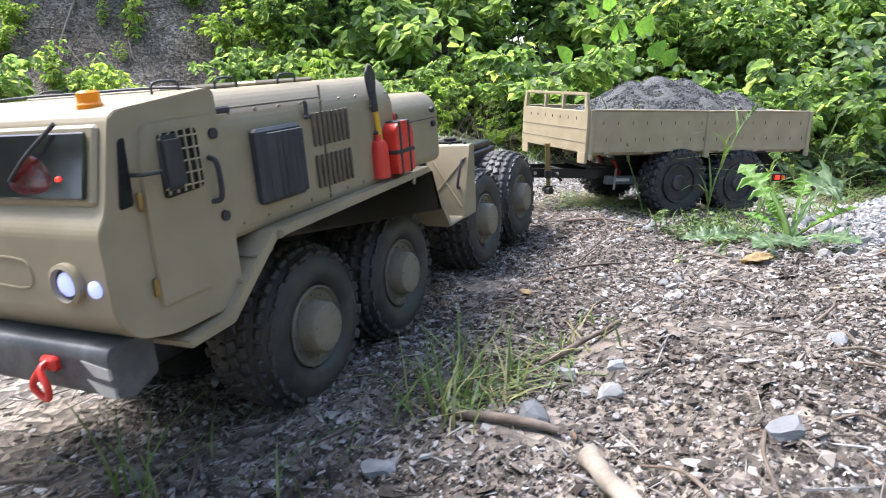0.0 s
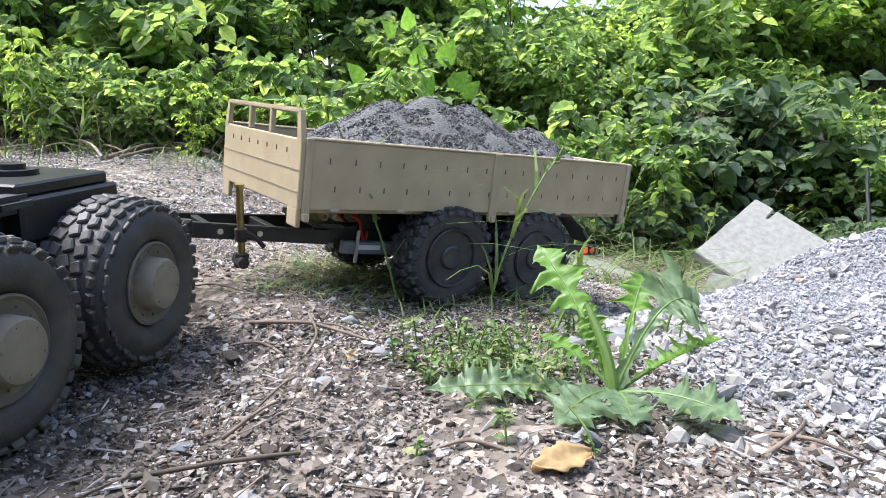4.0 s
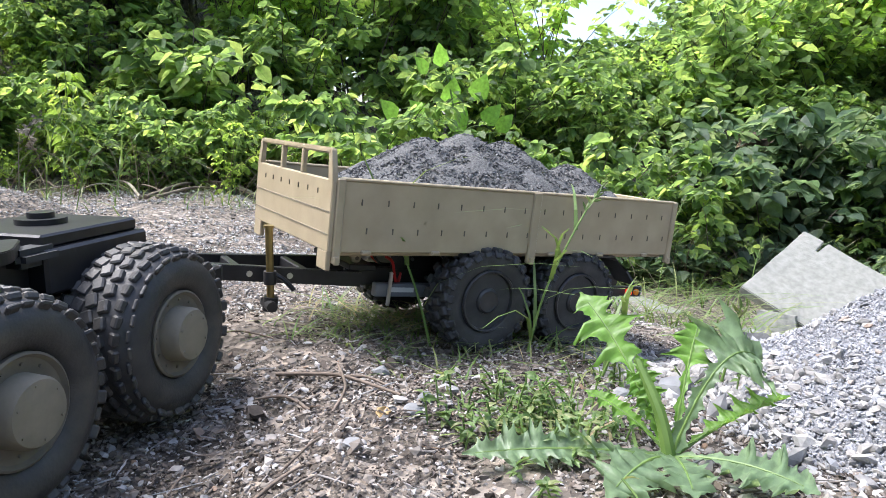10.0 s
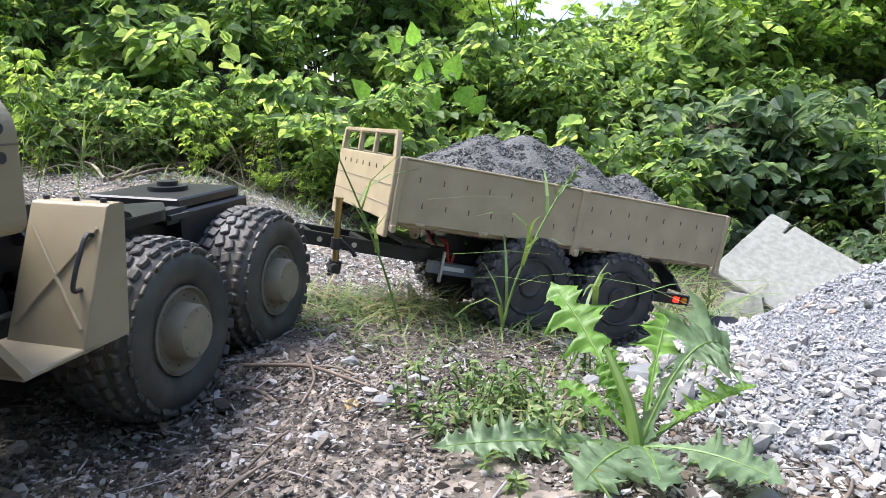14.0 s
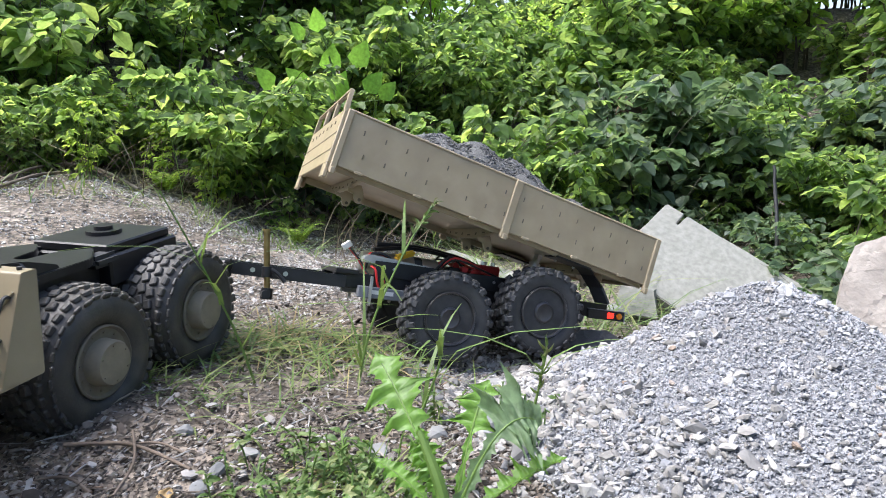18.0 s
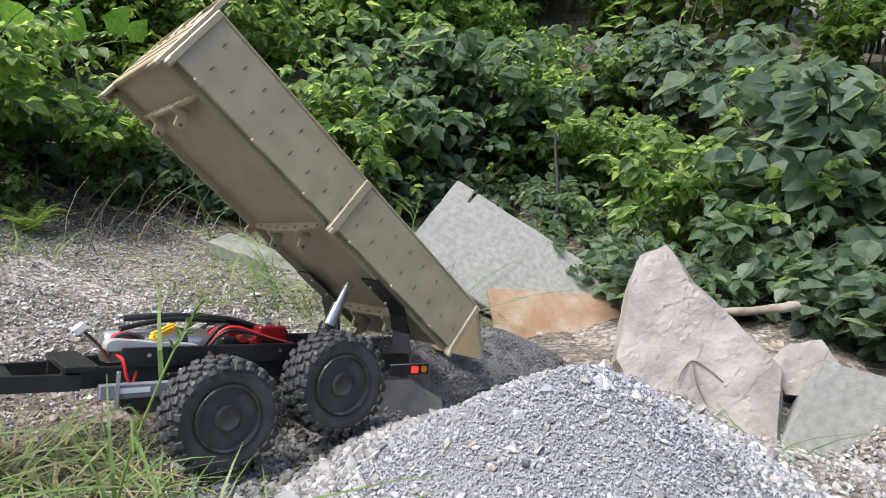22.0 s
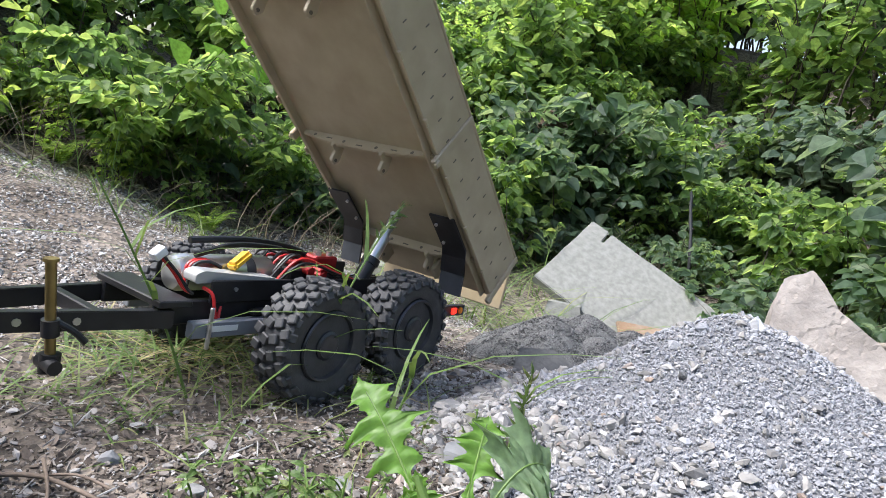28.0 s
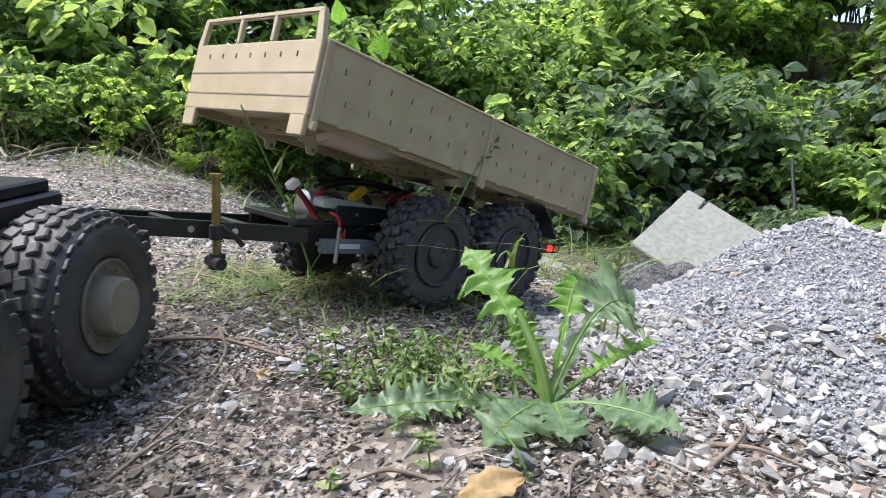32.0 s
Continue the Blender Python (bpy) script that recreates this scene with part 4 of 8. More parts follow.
    for s in (-1, 1):
        y = s * 0.112
        bm = bmesh.new()
        box(bm, (0.294, y + 0.003 * s, 0.200), (0.046, 0.008, 0.048), 0.002)
        g = truck_part("louvre_frame", bm, LOUVRE, "slate grey louvred intake", eng)
        for k in range(6):
            bm = bmesh.new()
            box(bm, (0.277 + 0.0058 * k, y + 0.0085 * s, 0.200), (0.0022, 0.006, 0.042), 0.0004, Matrix.Rotation(radians(35 * s), 4, "Z"))
            truck_part("slat", bm, LOUVRE, "", g, False)
        for r in range(2):
            for k in range(8):
                bm = bmesh.new()
                box(bm, (0.205 + 0.0062 * k, y + 0.0012 * s, 0.186 + 0.0305 * r), (0.0020, 0.0030, 0.024), 0.0006)
                truck_part("vent_slot", bm, SEAM, "", eng, False)
        for k in range(9):
            for z in (0.168, 0.236):
                bm = bmesh.new()
                cyl(bm, (0.140 + 0.024 * k, y, z), (0.140 + 0.024 * k, y + 0.0016 * s, z), 0.0011, seg=6)
                truck_part("rivet", bm, TAN, "", eng, False)
        bm = bmesh.new()
        box(bm, (0.236, y + 0.0003 * s, 0.206), (0.0010, 0.0012, 0.082))
        box(bm, (0.290, y + 0.0006 * s, 0.2385), (0.106, 0.0016, 0.0010))
        truck_part("panel_joint", bm, SEAM, "", eng, False)
        for x in (0.256, 0.166):
            bm = bmesh.new()
            box(bm, (x, y + 0.0015 * s, 0.232), (0.003, 0.003, 0.011), 0.001)
            box(bm, (x, y + 0.002 * s, 0.226), (0.006, 0.003, 0.003), 0.001)
            truck_part("latch", bm, DARK_PLASTIC, "dark toggle latch", eng)
        # wing: flat deck over the front wheels and a sloping step in front
        bm = bmesh.new()
        wing = [(0.398, 0.112), (0.399, 0.117), (0.366, 0.121), (0.318, 0.160), (0.085, 0.1645), (0.070, 0.120), (0.066, 0.120), (0.080, 0.158), (0.314, 0.153), (0.362, 0.114)]
        prism(bm, wing, s * 0.072, s * 0.1215, 0.0008)
        wg = truck_part("wing", bm, TAN, "tan wing deck over the front wheels")
        bm = bmesh.new()
        for x, z in ((0.350, 0.1345), (0.335, 0.1465)):
            box(bm, (x, s * 0.097, z + 0.0012), (0.0015, 0.046, 0.0012), 0, Matrix.Rotation(radians(39), 4, "Y"))
        truck_part("step_rib", bm, DUSTY_TAN, "", wg, False)
        for x in (0.312, 0.12):
            bm = bmesh.new()
            cyl(bm, (x, s * 0.1215, 0.156), (x, s * 0.1232, 0.156), 0.0028, seg=8)
            truck_part("bolt", bm, DUSTY_TAN, "", wg)
        # inner mud panel behind wheel two, running down to the step
        bm = bmesh.new()
        prism(bm, [(0.085, 0.160), (0.081, 0.160), (0.036, 0.097), (0.040, 0.095)], s * 0.066, s * 0.118)
        truck_part("mud_panel", bm, TAN, "")
        # upright box with a pressed cross on its front, and a step before it
        bm = bmesh.new()
        prism(bm, rounded([(-0.024, 0.170), (-0.037, 0.170), (-0.032, 0.094), (0.004, 0.094)], 0.002), s * 0.068, s * 0.118, 0.0012)
        tb = truck_part("tool_box", bm, TAN, "tan tool box with a pressed cross")
        lean = Matrix.Translation((-0.0095, s * 0.093, 0.132)) @ Matrix.Rotation(radians(-20), 4, "Y")
        for a in (-52, 52):
            bm = bmesh.new()
            box(bm, (0, 0, 0), (0.0018, 0.070, 0.0022), 0.0005, lean @ Matrix.Rotation(radians(a), 4, "X"))
            truck_part("pressed_rib", bm, TAN, "", tb)
        bm = bmesh.new()
        tube(bm, [(-0.018, s * 0.112, 0.154), (-0.011, s * 0.1125, 0.153), (-0.002, s * 0.1105, 0.129), (-0.008, s * 0.110, 0.126)], 0.0014, 6)
        truck_part("handle", bm, DARK_PLASTIC, "black handle", tb)
        for y_ in (0.072, 0.092, 0.110):
            bm = bmesh.new()
            cyl(bm, (-0.0305, s * y_, 0.170), (-0.0305, s * y_, 0.1722), 0.0018, seg=8)
            truck_part("bolt", bm, DARK_PLASTIC, "", tb)
        bm = bmesh.new()
        box(bm, (0.015, s * 0.091, 0.0955), (0.052, 0.054, 0.003), 0.0008)
        truck_part("step_plate", bm, TAN, "", tb)
    # rear body block behind the engine
    bm = bmesh.new()
    prism(bm, rounded([(-0.096, 0.158), (-0.096, 0.216), (-0.084, 0.230), (0.084, 0.230), (0.096, 0.216), (0.096, 0.158)], 0.010, 5), 0.006, 0.127, 0.004, axis="x")
    rb = truck_part("rear_cover", bm, TAN, "tan lower cover behind the engine")
    for s in (-1, 1):
        bm = bmesh.new()
        box(bm, (0.066, s * 0.0962, 0.204), (0.118, 0.0012, 0.0010))
        truck_part("panel_joint", bm, SEAM, "", rb, False)
        for x, z in ((0.020, 0.198), (0.020, 0.212), (0.100, 0.198), (0.100, 0.212)):
            bm = bmesh.new()
            cyl(bm, (x, s * 0.095, z), (x, s * 0.099, z), 0.0030, seg=12)
            truck_part("knob", bm, DARK_PLASTIC, "dark round knob", rb)
    bm = bmesh.new()
    tube(bm, [(0.06, 0.055, 0.227), (0.058, 0.055, 0.233), (0.040, 0.055, 0.233), (0.038, 0.055, 0.227)], 0.0012, 6)
    truck_part("grab_handle", bm, DARK_PLASTIC, "", rb)
    for x in (0.05, 0.10):
        for s in (-1, 1):
            bm = bmesh.new()
            box(bm, (x, s * 0.05, 0.13), (0.012, 0.012, 0.06))
            truck_part("body_mount", bm, BLACK)
    # bumper with chevrons and shackle
    bm = bmesh.new()
    prism(bm, rounded([(0.412, 0.128), (0.439, 0.128), (0.442, 0.123), (0.440, 0.101), (0.430, 0.097), (0.412, 0.104)], 0.003), -0.109, 0.109, 0.003)
    bp = truck_part("bumper", bm, BUMPER, "worn grey steel bumper with scraped paint")
    for s in (-1, 1):
        for k in range(2):
            bm = bmesh.new()
            prism(bm, [(s * 0.090, 0.121 - 0.011 * k), (s * 0.109, 0.118 - 0.011 * k), (s * 0.109, 0.112 - 0.011 * k), (s * 0.098, 0.113 - 0.011 * k)], 0.4402 - 0.0012 * k, 0.4424 - 0.0012 * k, 0, axis="x")
            truck_part("chevron", bm, SILVER, "pale reflective chevron", bp, False)
        bm = bmesh.new()
        tube(bm, [(0.441, s * 0.066, 0.119), (0.449, s * 0.066, 0.116), (0.451, s * 0.072, 0.107), (0.449, s * 0.066, 0.099), (0.451, s * 0.060, 0.107), (0.449, s * 0.066, 0.116)], 0.0019, 8)
        box(bm, (0.4425, s * 0.066, 0.117), (0.006, 0.012, 0.008), 0.0015)
        truck_part("shackle", bm, RED, "red tow shackle", bp)
    # fifth wheel, frame deck and rear fittings
    bm = bmesh.new()
    prism(bm, rounded([(-0.028, -0.060), (-0.150, -0.060), (-0.185, -0.032), (-0.160, -0.010), (-0.130, -0.006), (-0.130, 0.006), (-0.160, 0.010), (-0.185, 0.032), (-0.150, 0.060), (-0.028, 0.060)], 0.008), 0.1365, 0.1445, 0.001, axis="z")
    truck_part("fifth_wheel", bm, BLACK, "black fifth wheel coupling plate")
    for s in (-1, 1):
        bm = bmesh.new()
        prism(bm, rounded([(0.004, 0.130), (0.004, 0.168), (-0.030, 0.166), (-0.085, 0.158), (-0.118, 0.147), (-0.118, 0.130)], 0.004), s * 0.052, s * 0.057, 0.0008)
        truck_part("saddle_wall", bm, BLACK, "black curved saddle side plate")
        for x in (-0.02, -0.05, -0.08):
            bm = bmesh.new()
            prism(bm, [(s * 0.057, 0.1445), (s * 0.072, 0.1445), (s * 0.057, 0.158)], x - 0.0012, x + 0.0012, 0, axis="x")
            truck_part("gusset", bm, BLACK, "black triangular gusset", None, False)
    for s in (-1, 1):
        bm = bmesh.new()
        prism(bm, [(-0.06, 0.098), (-0.145, 0.098), (-0.125, 0.134), (-0.08, 0.134)], s * 0.006, s * 0.016)
        truck_part("coupling_bracket", bm, BLACK)
        bm = bmesh.new()
        box(bm, (-0.17, s * 0.031, 0.105), (0.26, 0.006, 0.010), 0.002)
        truck_part("side_bar", bm, BLACK, "")
        bm = bmesh.new()
        box(bm, (-0.182, s * 0.040, 0.134), (0.034, 0.020, 0.012), 0.004, seg=2)
        truck_part("equipment_case", bm, DARK_PLASTIC, "")
        bm = bmesh.new()
        box(bm, (-0.338, s * 0.062, 0.092), (0.004, 0.036, 0.014), 0.001)
        truck_part("rear_lamp_board", bm, DARK_PLASTIC, "")
    bm = bmesh.new()
    box(bm, (-0.235, 0, 0.122), (0.100, 0.098, 0.030), 0.002)
    box(bm, (-0.235, 0, 0.1415), (0.092, 0.086, 0.009), 0.0015)
    cyl(bm, (-0.235, 0.0, 0.146), (-0.235, 0.0, 0.150), 0.017, seg=28)
    cyl(bm, (-0.235, 0.0, 0.150), (-0.235, 0.0, 0.154), 0.009, seg=16)
    truck_part("rear_deck", bm, BLACK, "black deck plate with round cap")
    bm = bmesh.new()
    box(bm, (-0.332, 0, 0.088), (0.012, 0.16, 0.022), 0.002)
    truck_part("rear_beam", bm, BLACK, "black rear cross beam")
    bm = bmesh.new()
    box(bm, (-0.346, 0, 0.082), (0.020, 0.020, 0.016), 0.003)
    cyl(bm, (-0.352, 0, 0.072), (-0.352, 0, 0.098), 0.004)
    truck_part("tow_hitch", bm, STEEL, "steel tow hitch")
    # plain red shape and console light seen through the screen
    m = Matrix.Translation((0.4252, 0.0572, 0.219)) @ Matrix.Rotation(radians(-14), 4, "Y")
    bm = bmesh.new()
    bmesh.ops.create_uvsphere(bm, u_segments=20, v_segments=12, radius=1.0)
    for v in bm.verts:
        v.co = m @ Vector((0.0042 + 0.0012 * v.co.x, 0.010 + 0.015 * v.co.y * (1.15 - 0.5 * v.co.z), -0.005 + 0.0105 * v.co.z))
    truck_part("seat_figure", bm, SHIRT, "plain dark red shape behind the windscreen", cab)
    bm = bmesh.new()
    bmesh.ops.create_uvsphere(bm, u_segments=10, v_segments=6, radius=0.0014)
    bmesh.ops.translate(bm, vec=m @ Vector((0.0050, 0.032, -0.007)), verts=bm.verts)
    truck_part("console_light", bm, TAIL, "red console light behind the windscreen", cab)
    # gussets, bolts and release bar of the coupling
    for s in (-1, 1):
        for x in (-0.052, -0.074, -0.096, -0.118, -0.140):
            bm = bmesh.new()
            prism(bm, [(s * 0.018, 0.107), (s * 0.034, 0.107), (s * 0.020, 0.133), (s * 0.018, 0.133)], x - 0.0012, x + 0.0012, 0.0004, axis="x")
            truck_part("gusset", bm, BLACK, "black triangular gusset")
        bm = bmesh.new()
        box(bm, (-0.096, s * 0.026, 0.1055), (0.110, 0.018, 0.004), 0.001)
        truck_part("bracket_plate", bm, BLACK, "black bracket plate")
        for x in (-0.062, -0.085, -0.107, -0.129):
            bm = bmesh.new()
            cyl(bm, (x, s * 0.030, 0.1075), (x, s * 0.030, 0.1105), 0.0026, seg=6)
            truck_part("bolt", bm, DARK_PLASTIC, "dark hexagon bolt")
        bm = bmesh.new()
        box(bm, (-0.205, s * 0.030, 0.121), (0.150, 0.009, 0.022), 0.0015)
        truck_part("torque_beam", bm, BLACK, "black box-section beam beside the wheels")
        bm = bmesh.new()
        cyl(bm, (-0.150, s * 0.030, 0.131), (-0.150, s * 0.030, 0.135), 0.0050, seg=16)
        truck_part("cap", bm, DARK_PLASTIC, "dark round cap")
        bm = bmesh.new()
        box(bm, (-0.300, s * 0.026, 0.114), (0.046, 0.018, 0.010), 0.002)
        truck_part("rear_case", bm, BLACK, "black case on the frame end")
    for y in (0.018, -0.020):
        bm = bmesh.new()
        cyl(bm, (-0.015, y, 0.149), (-0.090, y * 1.6, 0.149), 0.0032, seg=10)
        truck_part("release_bar", bm, BLACK, "black round bar on the coupling plate")
    for k in range(4):
        bm = bmesh.new()
        tube(bm, [(0.02, -0.03 + 0.02 * k, 0.125), (-0.01, -0.028 + 0.02 * k, 0.150 + 0.004 * (k % 2)), (-0.04, -0.03 + 0.019 * k, 0.146)], 0.0018, 6)
        truck_part("air_hose", bm, DARK_PLASTIC, "black air hose")


SCREEN = surface("dark_glass", (0.012, 0.013, 0.014), (0.02, 0.021, 0.022), 20, 0.08, spec=0.7)
build_truck()

# things strapped to the wing: jerrycan, extinguisher, shovel
def build_cargo():
    can = bmesh.new()
    prism(can, rounded([(0.118, 0.167), (0.118, 0.203), (0.126, 0.211), (0.144, 0.211), (0.150, 0.205), (0.150, 0.167)], 0.004), 0.0945, 0.1245, 0.005)
    c = part("jerrycan", can, RED, truck, "red jerrycan strapped to the wing", True, 35)
    bm = bmesh.new()
    tube(bm, [(0.124, 0.110, 0.210), (0.127, 0.110, 0.217), (0.141, 0.110, 0.217), (0.144, 0.110, 0.210)], 0.002, 8)
    part("can_handle", bm, RED, c, "", True)
    for x in (0.132, 0.148):
        bm = bmesh.new()
        box(bm, (x - 0.006, 0.1095, 0.189), (0.004, 0.0315, 0.0455), 0.001)
        part("strap", bm, DARK_PLASTIC, c, "black strap")
    bm = bmesh.new()
    box(bm, (0.134, 0.1095, 0.186), (0.0335, 0.0316, 0.004), 0.001)
    part("strap", bm, DARK_PLASTIC, c, "black strap")
    bm = bmesh.new()
    lathe(bm, [(0.0075, 0.167), (0.0078, 0.170), (0.0078, 0.192), (0.0060, 0.197), (0.0028, 0.199), (0.0028, 0.203)], 18, "z")
    bmesh.ops.translate(bm, vec=(0.163, 0.115, 0), verts=bm.verts)
    e = part("extinguisher", bm, RED, truck, "red fire extinguisher bottle", True, 35)
    bm = bmesh.new()
    box(bm, (0.163, 0.115, 0.2045), (0.010, 0.003, 0.003), 0.001)
    part("valve", bm, DARK_PLASTIC, e)
    bm = bmesh.new()
    cyl(bm, (0.158, 0.116, 0.172), (0.1665, 0.116, 0.236), 0.0022, seg=10)
    sh = part("shovel_handle", bm, YELLOW, truck, "yellow shovel handle", True)
    bm = bmesh.new()
    prism(bm, rounded([(0.162, 0.232), (0.160, 0.252), (0.168, 0.262), (0.176, 0.252), (0.172, 0.232)], 0.004), 0.1145, 0.1165, 0.0006)
    cyl(bm, (0.1655, 0.116, 0.222), (0.167, 0.116, 0.238), 0.0030, seg=10)
    part("shovel_blade", bm, DARK_PLASTIC, truck, "black shovel blade", True, 35)


build_cargo()
TRUCK_WHEELS = []
master = truck_wheel()
for i, x in enumerate(TRUCK_AXLES):
    for s in (1, -1):
        m = pose(x, s * 0.0680, 0.066, 0, 0, 0 if s > 0 else 180)
        w = master if not TRUCK_WHEELS else copy_thing(master, m)
        w.parent = truck
        w.matrix_basis = m
        TRUCK_WHEELS.append((w, x, s))

# ---- trailer ----
TR_AXLE, HINGE = 0.063, (-0.1774, 0.0915)
trailer = thing("dump_trailer", "black chassis of a toy two-axle dump trailer with exposed hydraulics", "toy trailer")
XF, XR, WY, ZB, ZT, ZH = 0.2427, -0.2167, 0.1062, 0.1094, 0.1777, 0.2045


def tp(name, bm, mat, label="", parent=None, smooth=True):
    return part(name, bm, mat, parent or trailer, label, smooth, 35)


def build_trailer():
    for s in (-1, 1):
        bm = bmesh.new()
        box(bm, (-0.005, s * 0.036, 0.078), (0.40, 0.006, 0.020), 0.001)
        tp("frame_rail", bm, BLACK, "black frame rail")
        bm = bmesh.new()
        box(bm, (0.020, s * 0.0405, 0.096), (0.250, 0.0025, 0.020), 0.0008)
        tp("side_plate", bm, BLACK, "black side plate over the frame rail")
        for x in (0.12, 0.06, -0.02, -0.08):
            bm = bmesh.new()
            cyl(bm, (x, s * 0.041, 0.098), (x, s * 0.0432, 0.098), 0.002, seg=8)
            tp("bolt", bm, STEEL, "steel bolt")
        bm = bmesh.new()
        prism(bm, [(0.180, s * 0.0475), (0.180, s * 0.0395), (0.362, s * 0.014), (0.362, s * 0.022)], 0.068, 0.083, 0.0006, axis="z")
        tp("drawbar_arm", bm, BLACK, "black drawbar arm")
        for x in (0.290, 0.252):
            bm = bmesh.new()
            cyl(bm, (x, s * 0.030, 0.0755), (x, s * (0.0382 + 0.139 * (0.252 - x)), 0.0755), 0.003, seg=8)
            tp("bolt", bm, STEEL, "steel bolt")
        bm = bmesh.new()
        box(bm, (0.100, s * 0.048, 0.066), (0.13, 0.010, 0.014), 0.001)
        st = tp("side_strip", bm, GREY, "grey side strip with worn print")
        for k, (dx, ln_, zz) in enumerate(((0.035, 0.030, 0.0668), (-0.012, 0.024, 0.0682), (-0.012, 0.024, 0.0652), (-0.045, 0.016, 0.0668))):
            bm = bmesh.new()
            box(bm, (0.100 + dx, s * 0.0532, zz), (ln_, 0.0006, 0.0016 if k in (1, 2) else 0.005))
            tp("print_bar", bm, WHITE if k == 0 else DARK_PLASTIC, "", st, False)
        for x in (0.150, 0.092):
            bm = bmesh.new()
            box(bm, (x, s * 0.0545, 0.068), (0.004, 0.003, 0.036), 0.0008)
            tp("side_bracket", bm, STEEL, "steel bracket")
        bm = bmesh.new()
        box(bm, (-0.178, s * 0.075, 0.060), (0.058, 0.005, 0.013), 0.001)
        lb = tp("tail_light_bar", bm, BLACK, "black tail light bar with pale edges")
        bm = bmesh.new()
        box(bm, (-0.178, s * 0.0755, 0.0667), (0.058, 0.005, 0.0008), 0.0002)
        box(bm, (-0.2075, s * 0.0755, 0.060), (0.001, 0.005, 0.013), 0.0002)
        tp("edge_trim", bm, GREY, "pale worn edge", lb)
        bm = bmesh.new()
        box(bm, (-0.184, s * 0.0785, 0.060), (0.010, 0.003, 0.008), 0.001)
        tp("tail_light", bm, TAIL, "lit red tail light", lb)
        bm = bmesh.new()
        cyl(bm, (-0.198, s * 0.076, 0.060), (-0.198, s * 0.0795, 0.060), 0.0042, seg=16)
        tp("indicator", bm, AMBER, "orange round indicator lens", lb)
    bm = bmesh.new()
    box(bm, (0.235, 0, 0.076), (0.008, 0.066, 0.012), 0.001)
    tp("drawbar_brace", bm, BLACK)
    bm = bmesh.new()
    box(bm, (0.300, 0, 0.076), (0.008, 0.050, 0.012), 0.001)
    tp("drawbar_brace", bm, BLACK)
    bm = bmesh.new()
    box(bm, (0.362, 0, 0.077), (0.014, 0.030, 0.013), 0.001)
    tp("drawbar_head", bm, BLACK)
    bm = bmesh.new()
    lathe(bm, [(0.009, -0.004), (0.012, -0.004), (0.012, 0.004), (0.009, 0.004)], 20, "z")
    bmesh.ops.translate(bm, vec=(0.372, 0, 0.076), verts=bm.verts)
    tp("tow_eye", bm, STEEL, "steel tow eye")
    bm = bmesh.new()
    box(bm, (0.180, 0, 0.088), (0.030, 0.096, 0.006), 0.001)
    tp("front_plate", bm, BLACK, "black plate over the drawbar")
    # support post with clamp
    bm = bmesh.new()
    cyl(bm, (0.272, 0.0475, 0.054), (0.282, 0.0500, 0.124), 0.0036, seg=16)
    cyl(bm, (0.282, 0.0500, 0.123), (0.2822, 0.0500, 0.1253), 0.0050, seg=16)
    post = tp("support_post", bm, BRASS, "aged brass support post")
    bm = bmesh.new()
    cyl(bm, (0.2745, 0.048, 0.070), (0.276, 0.0485, 0.082), 0.0060, seg=14)
    tube(bm, [(0.272, 0.050, 0.080), (0.262, 0.054, 0.074), (0.254, 0.057, 0.066)], 0.0024, 8)
    tp("post_clamp", bm, BLACK, "black clamp with lever", post)
    bm = bmesh.new()
    cyl(bm, (0.272, 0.0475, 0.044), (0.272, 0.0475, 0.057), 0.0070, seg=14)
    cyl(bm, (0.274, 0.039, 0.050), (0.274, 0.060, 0.050), 0.0052, seg=12)
    tp("post_foot", bm, BLACK, "black caster foot", post)
    # hydraulics: pump motor, tank, valve block, hoses
    bm = bmesh.new()
    lathe(bm, [(0.010, -0.062), (0.0150, -0.060), (0.0168, -0.055), (0.0168, 0.040), (0.0155, 0.045), (0.012, 0.047), (0.012, 0.058)], 28)
    bmesh.ops.transform(bm, matrix=Matrix.Translation((0.092, -0.008, 0.1010)) @ Matrix.Rotation(radians(90), 4, "Z"), verts=bm.verts)
    tp("pump_motor", bm, STEEL, "silver pump motor")
    bm = bmesh.new()
    lathe(bm, [(0.0170, 0.010), (0.0174, 0.012), (0.0174, 0.019), (0.0170, 0.021)], 28)
    bmesh.ops.transform(bm, matrix=Matrix.Translation((0.092, -0.008, 0.1010)) @ Matrix.Rotation(radians(90), 4, "Z"), verts=bm.verts)
    tp("motor_band", bm, DARK_PLASTIC, "dark band")
    bm = bmesh.new()
    prism(bm, rounded([(0.158, 0.102), (0.158, 0.110), (0.150, 0.113), (0.070, 0.106), (0.060, 0.102)], 0.003), 0.018, 0.036, 0.003)
    tp("battery_pack", bm, SILVER, "silver tapered battery pack")
    bm = bmesh.new()
    box(bm, (0.100, 0.016, 0.118), (0.032, 0.011, 0.008), 0.0025, Matrix.Rotation(radians(20), 4, "Y") @ Matrix.Rotation(radians(25), 4, "Z"), 2)
    tp("battery_plug", bm, YELLOW, "yellow battery plug")
    bm = bmesh.new()
    box(bm, (0.176, 0.006, 0.121), (0.012, 0.010, 0.008), 0.001, Matrix.Rotation(radians(40), 4, "Y"))
    tp("balance_plug", bm, WHITE, "white plug")
